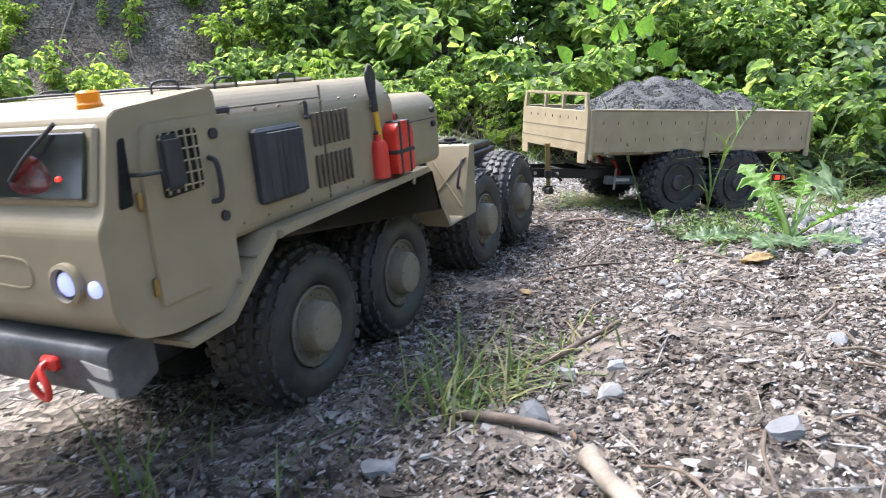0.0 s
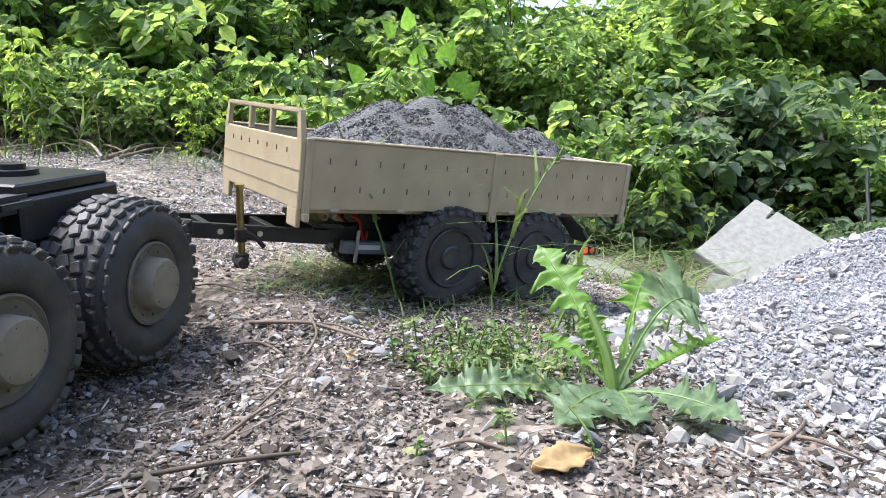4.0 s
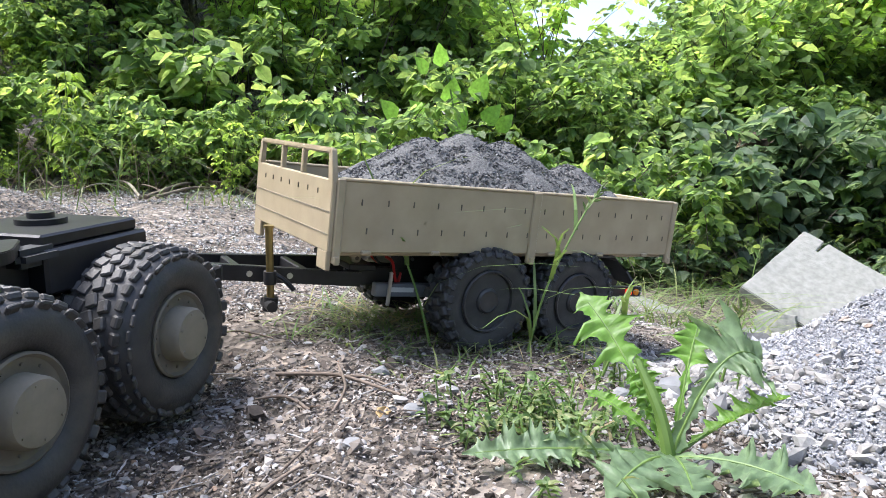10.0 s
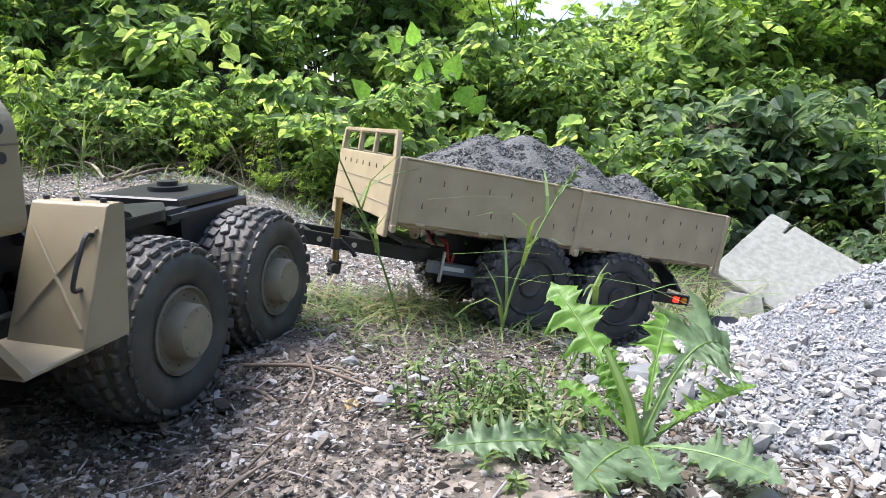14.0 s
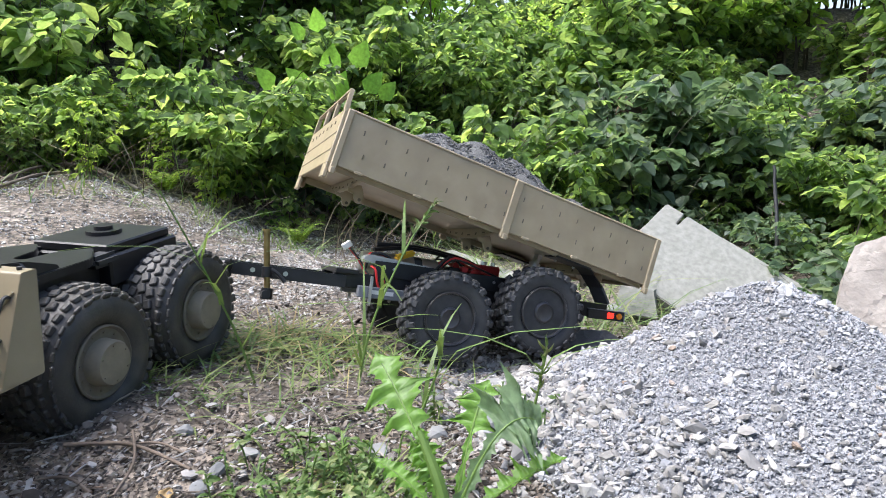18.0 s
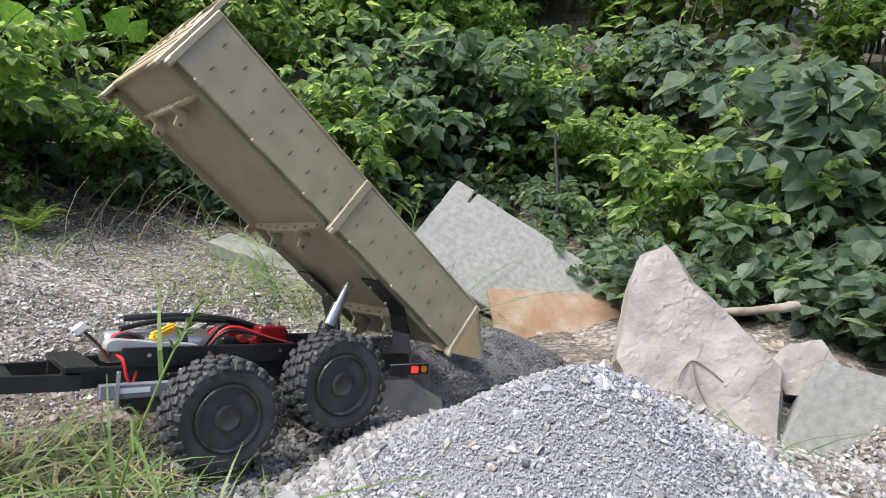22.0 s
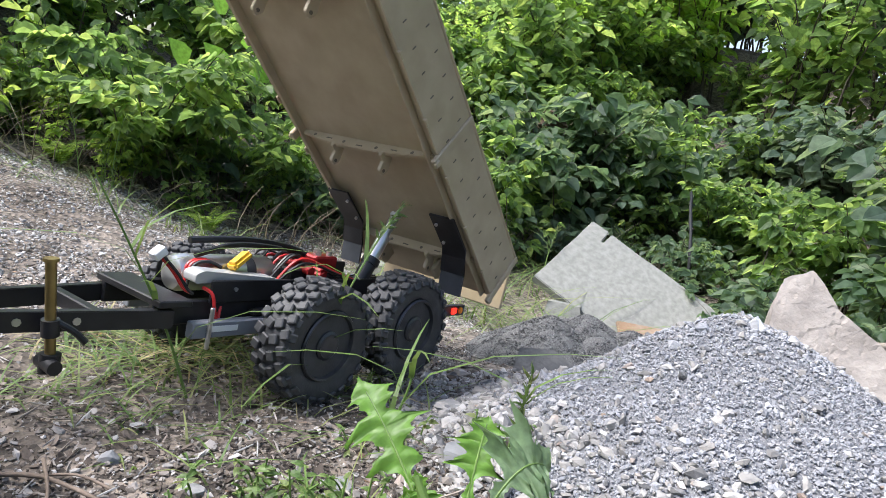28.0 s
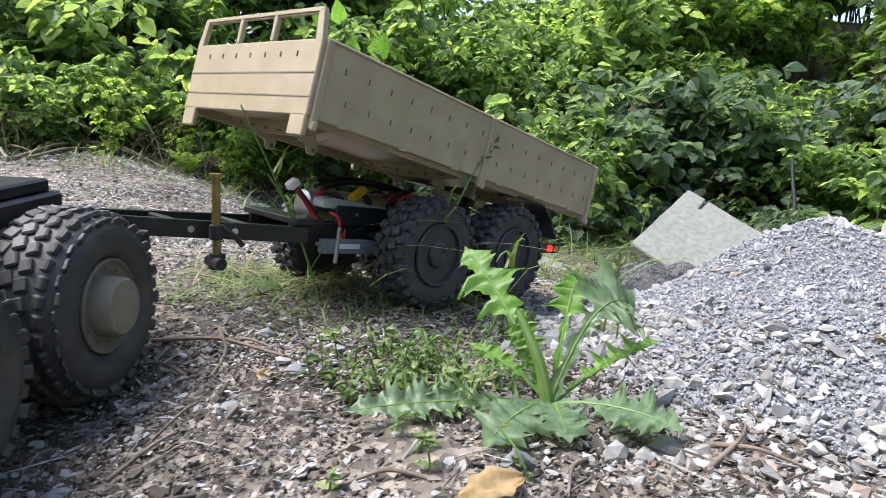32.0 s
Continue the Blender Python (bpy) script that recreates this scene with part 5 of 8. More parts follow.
    for dy, mat in ((0.0, WIRE_RED), (0.004, DARK_PLASTIC), (-0.004, WIRE_RED)):
        bm = bmesh.new()
        tube(bm, [(0.172, 0.006 + dy, 0.118), (0.158, 0.008 + dy, 0.104), (0.150, 0.012 + dy, 0.092), (0.146, 0.016 + dy, 0.088)], 0.0014, 6)
        tp("wire", bm, mat, "")
        bm = bmesh.new()
        tube(bm, [(0.150, 0.010 + dy, 0.094), (0.146, 0.010 + dy, 0.112), (0.132, 0.010 + dy, 0.116), (0.118, 0.011 + dy, 0.111)], 0.0017, 6)
        tp("wire", bm, mat, "")
    bm = bmesh.new()
    box(bm, (-0.030, -0.012, 0.111), (0.034, 0.026, 0.018), 0.002)
    vb = tp("valve_block", bm, RED_METAL, "red anodised valve block")
    for x, y in ((-0.038, -0.006), (-0.030, -0.018), (-0.022, -0.006)):
        bm = bmesh.new()
        cyl(bm, (x, y, 0.119), (x, y, 0.125), 0.0032, seg=10)
        tp("fitting", bm, STEEL, "steel hose fitting", vb)
    for x, y, z, r_ in ((0.018, 0.020, 0.110, 0.004), (0.008, 0.028, 0.107, 0.0035), (-0.002, 0.018, 0.109, 0.004), (0.024, 0.002, 0.114, 0.004)):
        bm = bmesh.new()
        cyl(bm, (x, y - 0.006, z), (x, y + 0.006, z), r_, seg=10)
        cyl(bm, (x, y + 0.006, z), (x, y + 0.008, z), r_ * 1.3, seg=6)
        tp("hose_coupling", bm, RED_METAL, "red anodised hose coupling")
    bm = bmesh.new()
    box(bm, (0.018, -0.004, 0.103), (0.040, 0.045, 0.016), 0.002)
    tp("pump_block", bm, BLACK, "")
    rr = random.Random(3)
    for k in range(9):
        bm = bmesh.new()
        y = -0.03 + 0.008 * k
        x0, x1 = 0.06 - 0.01 * rr.random(), -0.03 - 0.06 * rr.random()
        tube(bm, [(x0, y * 0.7, 0.100), (x0 - 0.02, y, 0.116 + 0.010 * rr.random()), ((x0 + x1) / 2, y * 0.9 + 0.01 * (rr.random() - 0.5), 0.110), (x1, y * 0.6, 0.092)], 0.0017 if k % 2 else 0.0014, 6)
        tp("hose", bm, (DARK_PLASTIC, WIRE_RED, BLACK)[k % 3], "")
    for x0 in (0.148, 0.06, 0.05):
        bm = bmesh.new()
        tube(bm, [(x0, 0.034, 0.098), (x0 - 0.004, 0.043, 0.094), (x0 - 0.008, 0.045, 0.078), (x0 - 0.014, 0.042, 0.070), (x0 - 0.018, 0.038, 0.082)], 0.0016, 6)
        tp("wire", bm, WIRE_RED, "red wire loop")
    bm = bmesh.new()
    tube(bm, [(0.13, -0.020, 0.128), (0.08, -0.018, 0.131), (0.03, -0.022, 0.128), (-0.01, -0.02, 0.120), (-0.06, -0.01, 0.098)], 0.0034, 8)
    tp("hose", bm, BLACK, "thick black hose")
    bm = bmesh.new()
    tube(bm, [(0.14, 0.006, 0.120), (0.09, -0.006, 0.128), (0.04, -0.010, 0.126), (0.0, -0.030, 0.118), (-0.05, -0.03, 0.10)], 0.0028, 8)
    tp("hose", bm, BLACK, "thick black hose")
    for x in (0.03, -0.05, -0.13, -0.185):
        bm = bmesh.new()
        box(bm, (x, 0, 0.078), (0.010, 0.070, 0.014), 0.001)
        tp("cross_member", bm, BLACK)
    for x in (TR_AXLE, -TR_AXLE):
        bm = bmesh.new()
        cyl(bm, (x, -0.09, 0.055), (x, 0.09, 0.055), 0.007, seg=12)
        for s in (-1, 1):
            box(bm, (x, s * 0.046, 0.064), (0.080, 0.008, 0.005), 0.001)
        tp("axle", bm, BLACK, "black axle with leaf springs")
    # tray on its hinge: its own space has the hinge as origin
    hx, hz = HINGE
    bm = bmesh.new()
    L, F = XR - hx, XF - hx
    z0 = ZB - hz
    box(bm, ((L + F) / 2, 0, z0 + 0.010), (F - L, 2 * WY - 0.006, 0.004), 0.0006)
    tray = part("tray", bm, TRAY_TAN, trailer, "tan tipping tray bed", True, 35)
    tray.location = (hx, 0, hz)
    zt = ZT - hz
    for s in (-1, 1):
        y = s * (WY - 0.003)
        bm = bmesh.new()
        for a, b in ((F - 0.004, L + 0.004),):
            box(bm, ((a + b) / 2, y, (z0 + zt) / 2 + 0.002), (a - b, 0.005, zt - z0 - 0.004), 0.0008)
        sd = tp("side_board", bm, TRAY_TAN, "tan side board with pressed ribs", tray)
        # two rows of dark raised marks standing for shaded slots
        for k in range(16):
            for z in (z0 + 0.024, z0 + 0.050):
                x = L + 0.02 + (F - L - 0.04) * (k + 0.25 * (z > z0 + 0.04)) / 15.5
                bm = bmesh.new()
                box(bm, (x, y + 0.0026 * s, z), (0.0014, 0.0012, 0.0058), 0.0004)
                tp("slot_mark", bm, SEAM, "", tray, False)
        for x, wdt in ((L + 0.006, 0.008), (XM - hx, 0.011), (F - 0.005, 0.008)):
            bm = bmesh.new()
            box(bm, (x, y + 0.0022 * s, (z0 + zt) / 2 - 0.002), (wdt, 0.0058, zt - z0 + 0.008), 0.0012)
            tp("post", bm, TRAY_TAN, "", tray)
            bm = bmesh.new()
            box(bm, (x, y + 0.0050 * s, z0 - 0.003), (0.006, 0.004, 0.008), 0.001)
            tp("latch", bm, TRAY_TAN, "", tray)
        for k in range(6):
            bm = bmesh.new()
            x = L + 0.05 + k * 0.075
            box(bm, (x, y + 0.003 * s, z0 + 0.004), (0.010, 0.004, 0.004), 0.001)
            tp("hinge_lug", bm, TRAY_TAN, "", tray)
        bm = bmesh.new()
        box(bm, ((L + F) / 2, y, zt + 0.0012), (F - L - 0.008, 0.0075, 0.0030), 0.001)
        tp("top_rail", bm, TRAY_TAN, "", tray)
    # headboard with three openings, cut as bars
    bm = bmesh.new()
    zh = ZH - hz
    w = WY
    box(bm, (F + 0.001, 0, (z0 + 0.004 + zt) / 2), (0.005, 2 * w, zt - z0 - 0.004), 0.001)
    for s in (-1, 1):
        box(bm, (F + 0.001, s * (w - 0.012), z0 - 0.004), (0.005, 0.022, 0.018), 0.001)
        prism(bm, rounded([(s * w, zt - 0.002), (s * (w - 0.007), zh), (s * (w - 0.014), zh), (s * (w - 0.010), zt - 0.002)], 0.002), F - 0.0015, F + 0.0035, 0.0008, axis="x")
        box(bm, (F + 0.001, s * 0.029, (zt + zh) / 2), (0.005, 0.0055, zh - zt), 0.0008)
    box(bm, (F + 0.001, 0, zh - 0.002), (0.0055, 2 * w - 0.016, 0.0055), 0.0015, None, 2)
    head = tp("headboard", bm, TRAY_TAN, "tan headboard with three openings", tray)
    for z in (z0 + 0.020, z0 + 0.040):
        bm = bmesh.new()
        box(bm, (F + 0.0035, 0, z), (0.0012, 2 * w - 0.004, 0.0012))
        tp("plank_joint", bm, DUSTY_TAN, "", tray, False)
    # the same dark slot marks across the headboard
    for k in range(7):
        bm = bmesh.new()
        box(bm, (F + 0.0038, -0.075 + 0.025 * k, z0 + 0.056), (0.0012, 0.0013, 0.0048), 0.0003)
        tp("slot_mark", bm, SEAM, "", tray, False)
    # tail board
    bm = bmesh.new()
    box(bm, (L - 0.001, 0, (z0 + zt) / 2 + 0.002), (0.005, 2 * w - 0.012, zt - z0 - 0.002), 0.001)
    tail = tp("tail_board", bm, TRAY_TAN, "tan tail board", tray)
    # cross bearers under the bed with brackets; dark solid pieces stand for the shaded holes
    for x in (F - 0.045, XM - hx, 0.03):
        bm = bmesh.new()
        prism(bm, [(-w + 0.008, z0 + 0.009), (w - 0.008, z0 + 0.009), (w - 0.008, z0 + 0.004), (0.034, z0 - 0.005), (-0.034, z0 - 0.005), (-w + 0.008, z0 + 0.004)], x - 0.0025, x + 0.0025, 0.0007, axis="x")
        bearer = tp("bearer", bm, TRAY_TAN, "tan cross bearer, tapered, with dark pieces for its holes", tray)
        for k in range(7):
            bm = bmesh.new()
            y = -0.072 + 0.024 * k
            zc = z0 + 0.0035 - 0.0045 * max(0.0, 1 - abs(y) / 0.075)
            if k in (1, 3, 5):
                box(bm, (x, y, zc), (0.0056, 0.011, 0.0036), 0.0012)
            else:
                cyl(bm, (x - 0.0028, y, zc), (x + 0.0028, y, zc), 0.0021, seg=12)
            tp("slot", bm, SEAM, "", bearer, False)
        for y in (-0.036, 0.036):
            bm = bmesh.new()
            prism(bm, rounded([(x + 0.003, z0 - 0.002), (x - 0.012, z0 + 0.004), (x - 0.020, z0 - 0.010), (x - 0.018, z0 - 0.019), (x - 0.010, z0 - 0.019), (x - 0.006, z0 - 0.009), (x + 0.003, z0 - 0.009)], 0.0025), y - 0.0022, y + 0.0022, 0.0006)
            hook = tp("hook_bracket", bm, TRAY_TAN, "tan hook bracket", tray)
            bm = bmesh.new()
            cyl(bm, (x - 0.0145, y - 0.0025, z0 - 0.0145), (x - 0.0145, y + 0.0025, z0 - 0.0145), 0.0021, seg=12)
            tp("bolt_hole", bm, SEAM, "", hook, False)
    for s in (-1, 1):
        bm = bmesh.new()
        box(bm, ((L + F) / 2, s * (w - 0.013), z0 + 0.004), (F - L - 0.01, 0.003, 0.010), 0.0008)
        tp("edge_stringer", bm, TRAY_TAN, "tan edge stringer under the bed", tray)
    for s in (-1, 1):
        bm = bmesh.new()
        box(bm, (0.004, s * 0.042, z0 - 0.004), (0.022, 0.006, 0.022), 0.003)
        tp("hinge_bracket", bm, TRAY_TAN, "tan hinge bracket", tray)
        bm = bmesh.new()
        prism(bm, [(0.104, z0 + 0.001), (0.052, z0 + 0.001), (0.027, -0.001), (0.025, 0.001), (0.051, z0 - 0.0015), (0.104, z0 - 0.0015)], s * 0.064, s * 0.098)
        gp = tp("guard_plate", bm, BLACK, "black bent wheel guard plate", tray)
        bm = bmesh.new()
        prism(bm, [(0.028, 0.0008), (0.009, -0.0185), (0.007, -0.0165), (0.0255, 0.0025)], s * 0.065, s * 0.097)
        tp("mud_flap", bm, LOUVRE, "dark grey mud flap", gp)
        for k, x in enumerate((0.078, 0.112)):
            bm = bmesh.new()
            cyl(bm, (0.06 + 0.03 * k, s * 0.07, z0 - 0.004), (0.06 + 0.03 * k, s * 0.07, z0), 0.002, seg=8)
            tp("bolt", bm, STEEL, "", gp)


XM = 0.0121
build_trailer()
for o in trailer.children:
    if not o.name.startswith(("tray", "axle", "tail_light")):
        o.location.z -= 0.014
TRAY = [o for o in trailer.children if o.name.startswith("tray")][0]
# lifting ram: outer barrel and rod turn with the tray
def build_ram():
    bm = bmesh.new()
    cyl(bm, (0, 0, 0), (0, 0, 0.050), 0.0095, seg=18)
    cyl(bm, (0, 0, 0.042), (0, 0, 0.050), 0.0112, seg=18)
    ram = part("ram", bm, BLACK, trailer, "black hydraulic ram", True)
    bm = bmesh.new()
    cyl(bm, (0, 0, 0.004), (0, 0, 0.052), 0.0078, seg=18)
    cyl(bm, (0, 0, 0.0495), (0, 0, 0.0525), 0.0084, seg=18)
    rod = part("ram_stage", bm, STEEL, trailer, "steel telescopic ram stage", True)
    bm = bmesh.new()
    cyl(bm, (0, 0, 0.008), (0, 0, 0.056), 0.0056, seg=16)
    cyl(bm, (-0.006, 0, 0.054), (0.006, 0, 0.054), 0.004, seg=12)
    tip = part("ram_rod", bm, STEEL, trailer, "steel ram rod", True)
    return ram, rod, tip


RAM = build_ram()
TRAILER_WHEELS = []
master = trailer_wheel()
for x in (TR_AXLE, -TR_AXLE):
    for s in (1, -1):
        m = pose(x, s * 0.092, 0.0550, 0, 0, 0 if s > 0 else 180)
        wobj = master if not TRAILER_WHEELS else copy_thing(master, m)
        wobj.parent = trailer
        wobj.matrix_basis = m
        TRAILER_WHEELS.append((wobj, x, s))


# ---- slabs and rocks ----
def plate(name, label, category, corner, e1, e2, thick, mat, notch=None, seg=10):
    """A flat stone with worn, uneven edges: a corner, two edges and a thickness behind."""
    c, a, b = Vector(corner), Vector(e1), Vector(e2)
    nrm = a.cross(b).normalized()
    if nrm.z < 0:
        nrm = -nrm
    m = Matrix((a.normalized(), b.normalized(), nrm)).transposed().to_4x4()
    m.translation = c
    la, lb = a.length, b.length
    pts = [(0, 0), (la, 0), (la, lb), (0, lb)] if not notch else [(0, 0), (la, 0), (la, lb), (0, lb), (0, notch[1] + 0.004), (notch[0], notch[1] + 0.002), (notch[0], notch[1] - 0.002), (0, notch[1] - 0.004)]
    bm = bmesh.new()
    prism(bm, pts, -thick, 0, 0.002, axis="z")
    bmesh.ops.triangulate(bm, faces=[f for f in bm.faces if len(f.verts) > 4])
    bmesh.ops.subdivide_edges(bm, edges=[e for e in bm.edges if e.calc_length() > 0.06], cuts=5, use_grid_fill=True)
    for v in bm.verts:
        edge = min(abs(v.co.x), abs(v.co.x - la), abs(v.co.y), abs(v.co.y - lb))
        k = noise.noise(v.co * 28)
        v.co += Vector((noise.noise(v.co * 40), noise.noise(v.co * 37 + Vector((5, 0, 0))), 0.5 * k)) * (0.0035 if edge < 0.006 else 0.0012)
    ob = part(name, bm, mat, None, "", True, 30)
    ob.matrix_basis = m
    return tagged(ob, label, category)


plate("paving_slab", "pale grey stained paving slab leaning on the bank", "paving slab", (1.12, 1.485, -0.002), (-0.235, -0.113, -0.106), (0.300, -0.365, -0.226), 0.022, CONCRETE, notch=(0.045, 0.055))


def faceted_rock(name, label, front, back, origin, right, down, mat, rough=0.004):
    """A split stone: a front outline in metres along right and down, and a second ring behind it."""
    r, d = Vector(right).normalized(), Vector(down).normalized()
    m = Matrix((r, d, d.cross(r).normalized())).transposed().to_4x4()
    m.translation = origin
    bm = bmesh.new()
    f = [bm.verts.new((x, y, 0.0)) for x, y in front]
    b = [bm.verts.new(p) for p in back]
    far = [bm.verts.new((x * 0.9, y + 0.02, z - 0.05)) for x, y, z in back]
    n = len(f)
    bm.faces.new(f)
    for i in range(n):
        j = (i + 1) % n
        bm.faces.new((f[j], f[i], b[i], b[j]))
        bm.faces.new((b[j], b[i], far[i], far[j]))
    bm.faces.new(far[::-1])
    bmesh.ops.recalc_face_normals(bm, faces=bm.faces)
    bmesh.ops.triangulate(bm, faces=bm.faces)
    for k in range(5):
        bmesh.ops.subdivide_edges(bm, edges=[e for e in bm.edges if e.calc_length() > 0.009], cuts=1, use_grid_fill=False)
        bmesh.ops.triangulate(bm, faces=[q for q in bm.faces if len(q.verts) > 3])
    for v in bm.verts:
        c = v.co.copy()
        step = math.floor(3.2 * noise.noise(c * 13 + Vector((0, 5, 0))) + 0.35 * noise.noise(c * 60))
        v.co += Vector((noise.noise(c * 45), noise.noise(c * 45 + Vector((3, 0, 0))), noise.noise(c * 24 + Vector((0, 7, 0))))) * rough * 0.6
        v.co.z += 0.22 * rough * step + rough * 0.30 * noise.noise(c * 120) + rough * 0.2 * noise.noise(c * 260)
    ob = part(name, bm, mat, None, "", True, 16)
    ob.matrix_basis = m
    return tagged(ob, label, "rock")


VIEW_R = Vector((0.781, -0.624, 0))
SLOPE = Vector((-0.624 * 0.55, -0.781 * 0.55, -0.835))
faceted_rock("sandstone_block", "large upright block of split beige-grey sandstone with sharp edges",
             [(-0.048, 0.020), (-0.005, -0.001), (0.022, 0.039), (0.031, 0.056), (0.090, 0.103), (0.170, 0.180), (0.152, 0.330), (0.0, 0.340), (-0.080, 0.185), (-0.061, 0.066)],
             [(-0.045, 0.024, -0.03), (0.028, 0.006, -0.05), (0.070, 0.040, -0.085), (0.085, 0.056, -0.08), (0.132, 0.094, -0.085), (0.200, 0.165, -0.075), (0.205, 0.330, -0.08), (0.0, 0.360, -0.06), (-0.076, 0.19, -0.05), (-0.056, 0.066, -0.05)],
             (1.04, 0.818, 0.06), VIEW_R, SLOPE, SANDSTONE)
faceted_rock("flat_stone", "flat grey stone slab leaning against the sandstone block",
             [(0.008, -0.008), (0.085, 0.004), (0.20, 0.03), (0.22, 0.22), (-0.02, 0.23), (-0.062, 0.125)],
             [(0.010, -0.004, -0.012), (0.087, 0.006, -0.015), (0.205, 0.03, -0.02), (0.225, 0.22, -0.02), (-0.02, 0.235, -0.02), (-0.064, 0.127, -0.014)],
             (1.15, 0.60, -0.08), VIEW_R, SLOPE, CONCRETE, 0.002)
faceted_rock("small_rock", "small grey rock wedged between the larger stones",
             [(0, 0), (0.05, -0.01), (0.08, 0.03), (0.07, 0.08), (-0.01, 0.08), (-0.03, 0.04)],
             [(0.0, 0.006, -0.03), (0.05, -0.004, -0.03), (0.08, 0.03, -0.03), (0.07, 0.08, -0.03), (-0.01, 0.08, -0.03), (-0.03, 0.04, -0.03)],
             (1.175, 0.66, -0.075), VIEW_R, SLOPE, SANDSTONE)
faceted_rock("wedge_stone", "dark grey wedge-shaped stone beside the dark gravel",
             [(-0.045, -0.012), (0.0, -0.018), (0.040, 0.004), (0.052, 0.045), (-0.02, 0.05), (-0.05, 0.03)],
             [(-0.04, -0.018, -0.03), (0.0, -0.022, -0.03), (0.042, 0.0, -0.03), (0.052, 0.04, -0.03), (-0.02, 0.05, -0.03), (-0.05, 0.03, -0.03)],
             (0.557, 0.822, -0.062), VIEW_R, (-0.35, -0.45, -0.82), DARK_STONE, 0.002)
faceted_rock("broken_slab_piece", "broken piece of pale paving slab lying in the hollow",
             [(0, 0), (0.07, 0.0), (0.085, 0.06), (-0.01, 0.06)], [(0.012, -0.012, -0.03), (0.08, -0.012, -0.03), (0.09, 0.06, -0.03), (-0.01, 0.06, -0.03)],
             (0.885, 1.30, -0.145), (0.86, -0.5, -0.1), (-0.3, -0.4, -0.86), CONCRETE, 0.002)
# a dead root clings to the face of the block
for pts in ([(0.969, 0.715, -0.112), (0.985, 0.719, -0.098), (1.003, 0.717, -0.087), (1.020, 0.694, -0.099), (1.030, 0.678, -0.112)], [(1.003, 0.717, -0.088), (0.993, 0.697, -0.115), (0.998, 0.677, -0.142)]):
    bm = bmesh.new()
    tube(bm, pts, 0.0014, 5, 0.0008)
    tagged(part("dead_root", bm, TWIG, None, "", True), "thin dead root across the sandstone face", "root")


def beam(name, label, category, a, b, w, h, mat, up=(0, 0, 1)):
    a, b = Vector(a), Vector(b)
    x = (b - a).normalized()
    y = Vector(up).cross(x).normalized()
    z = x.cross(y)
    m = Matrix((x, y, z)).transposed().to_4x4()
    m.translation = (a + b) / 2
    bm = bmesh.new()
    box(bm, (0, 0, 0), ((b - a).length, w, h), 0.003)
    bmesh.ops.subdivide_edges(bm, edges=[e for e in bm.edges if e.calc_length() > 0.1], cuts=8)
    for v in bm.verts:
        v.co += Vector((0, noise.noise(v.co * 25), noise.noise(v.co * 22 + Vector((4, 0, 0))))) * 0.0025
    ob = part(name, bm, mat, None, "", True, 30)
    ob.matrix_basis = m
    return tagged(ob, label, category)


beam("concrete_kerb", "grey concrete kerb stone lying half buried behind the hollow", "kerb stone", (0.612, 1.74, -0.170), (0.775, 1.44, -0.203), 0.07, 0.035, CONCRETE)
plate("rusty_board", "rust-brown weathered board lying over the foot of the slab", "board", (1.026, 1.232, -0.172), (-0.058, -0.096, -0.074), (0.335, -0.088, -0.026), 0.010, RUST)


def log_piece(name, label, category, pts, r, r2, mat):
    bm = bmesh.new()
    tube(bm, pts, r, 9, r2)
    for v in bm.verts:
        v.co += Vector((noise.noise(v.co * 60), noise.noise(v.co * 60 + Vector((9, 0, 0))), noise.noise(v.co * 60 + Vector((0, 9, 0))))) * r * 0.35
    return tagged(part(name, bm, mat, None, "", True, 50), label, category)


BRANCH = [(1.10, 0.76, -0.045), (1.138, 0.722, -0.036), (1.168, 0.697, -0.028), (1.198, 0.672, -0.019)]
log_piece("dead_branch", "broken grey dead branch behind the rocks", "branch", BRANCH, 0.006, 0.008, WOOD)


# ---- old stump and a leaning post in the thicket ----
bm = bmesh.new()
bmesh.ops.create_icosphere(bm, subdivisions=4, radius=1)
for v in bm.verts:
    k = 1 + 0.35 * noise.noise(v.co * 1.7) + 0.25 * noise.noise(v.co * 5) + 0.12 * noise.noise(v.co * 14)
    v.co = Vector((v.co.x * 0.115 * k, v.co.y * 0.08 * k, v.co.z * 0.07 * k + 0.02 * noise.noise(v.co * 9)))
stump = part("mossy_stump", bm, surface("mossy_bark", (0.035, 0.026, 0.018), (0.10, 0.066, 0.034), 14, 0.95, bump=1.0, bscale=60, dirt=(0.10, 0.10, 0.03), dirt_scale=7, dirt_amount=0.6), None, "", True, 50)
stump.location = (1.74, 2.52, 0.20)
tagged(stump, "old brown mossy tree stump in the thicket", "stump")
log_piece("leaning_post", "dark weathered post leaning in the thicket", "post", [(1.383, 2.283, 0.154), (1.47, 2.176, 0.098), (1.546, 2.064, 0.012), (1.573, 2.013, -0.023)], 0.011, 0.014, BARK)

log_piece("garden_stake", "thin dark upright stake in front of the brambles", "stake", [(1.480, 1.475, -0.22), (1.490, 1.50, -0.09), (1.508, 1.545, 0.02), (1.515, 1.565, 0.075)], 0.0055, 0.0045, DARK_PLASTIC)


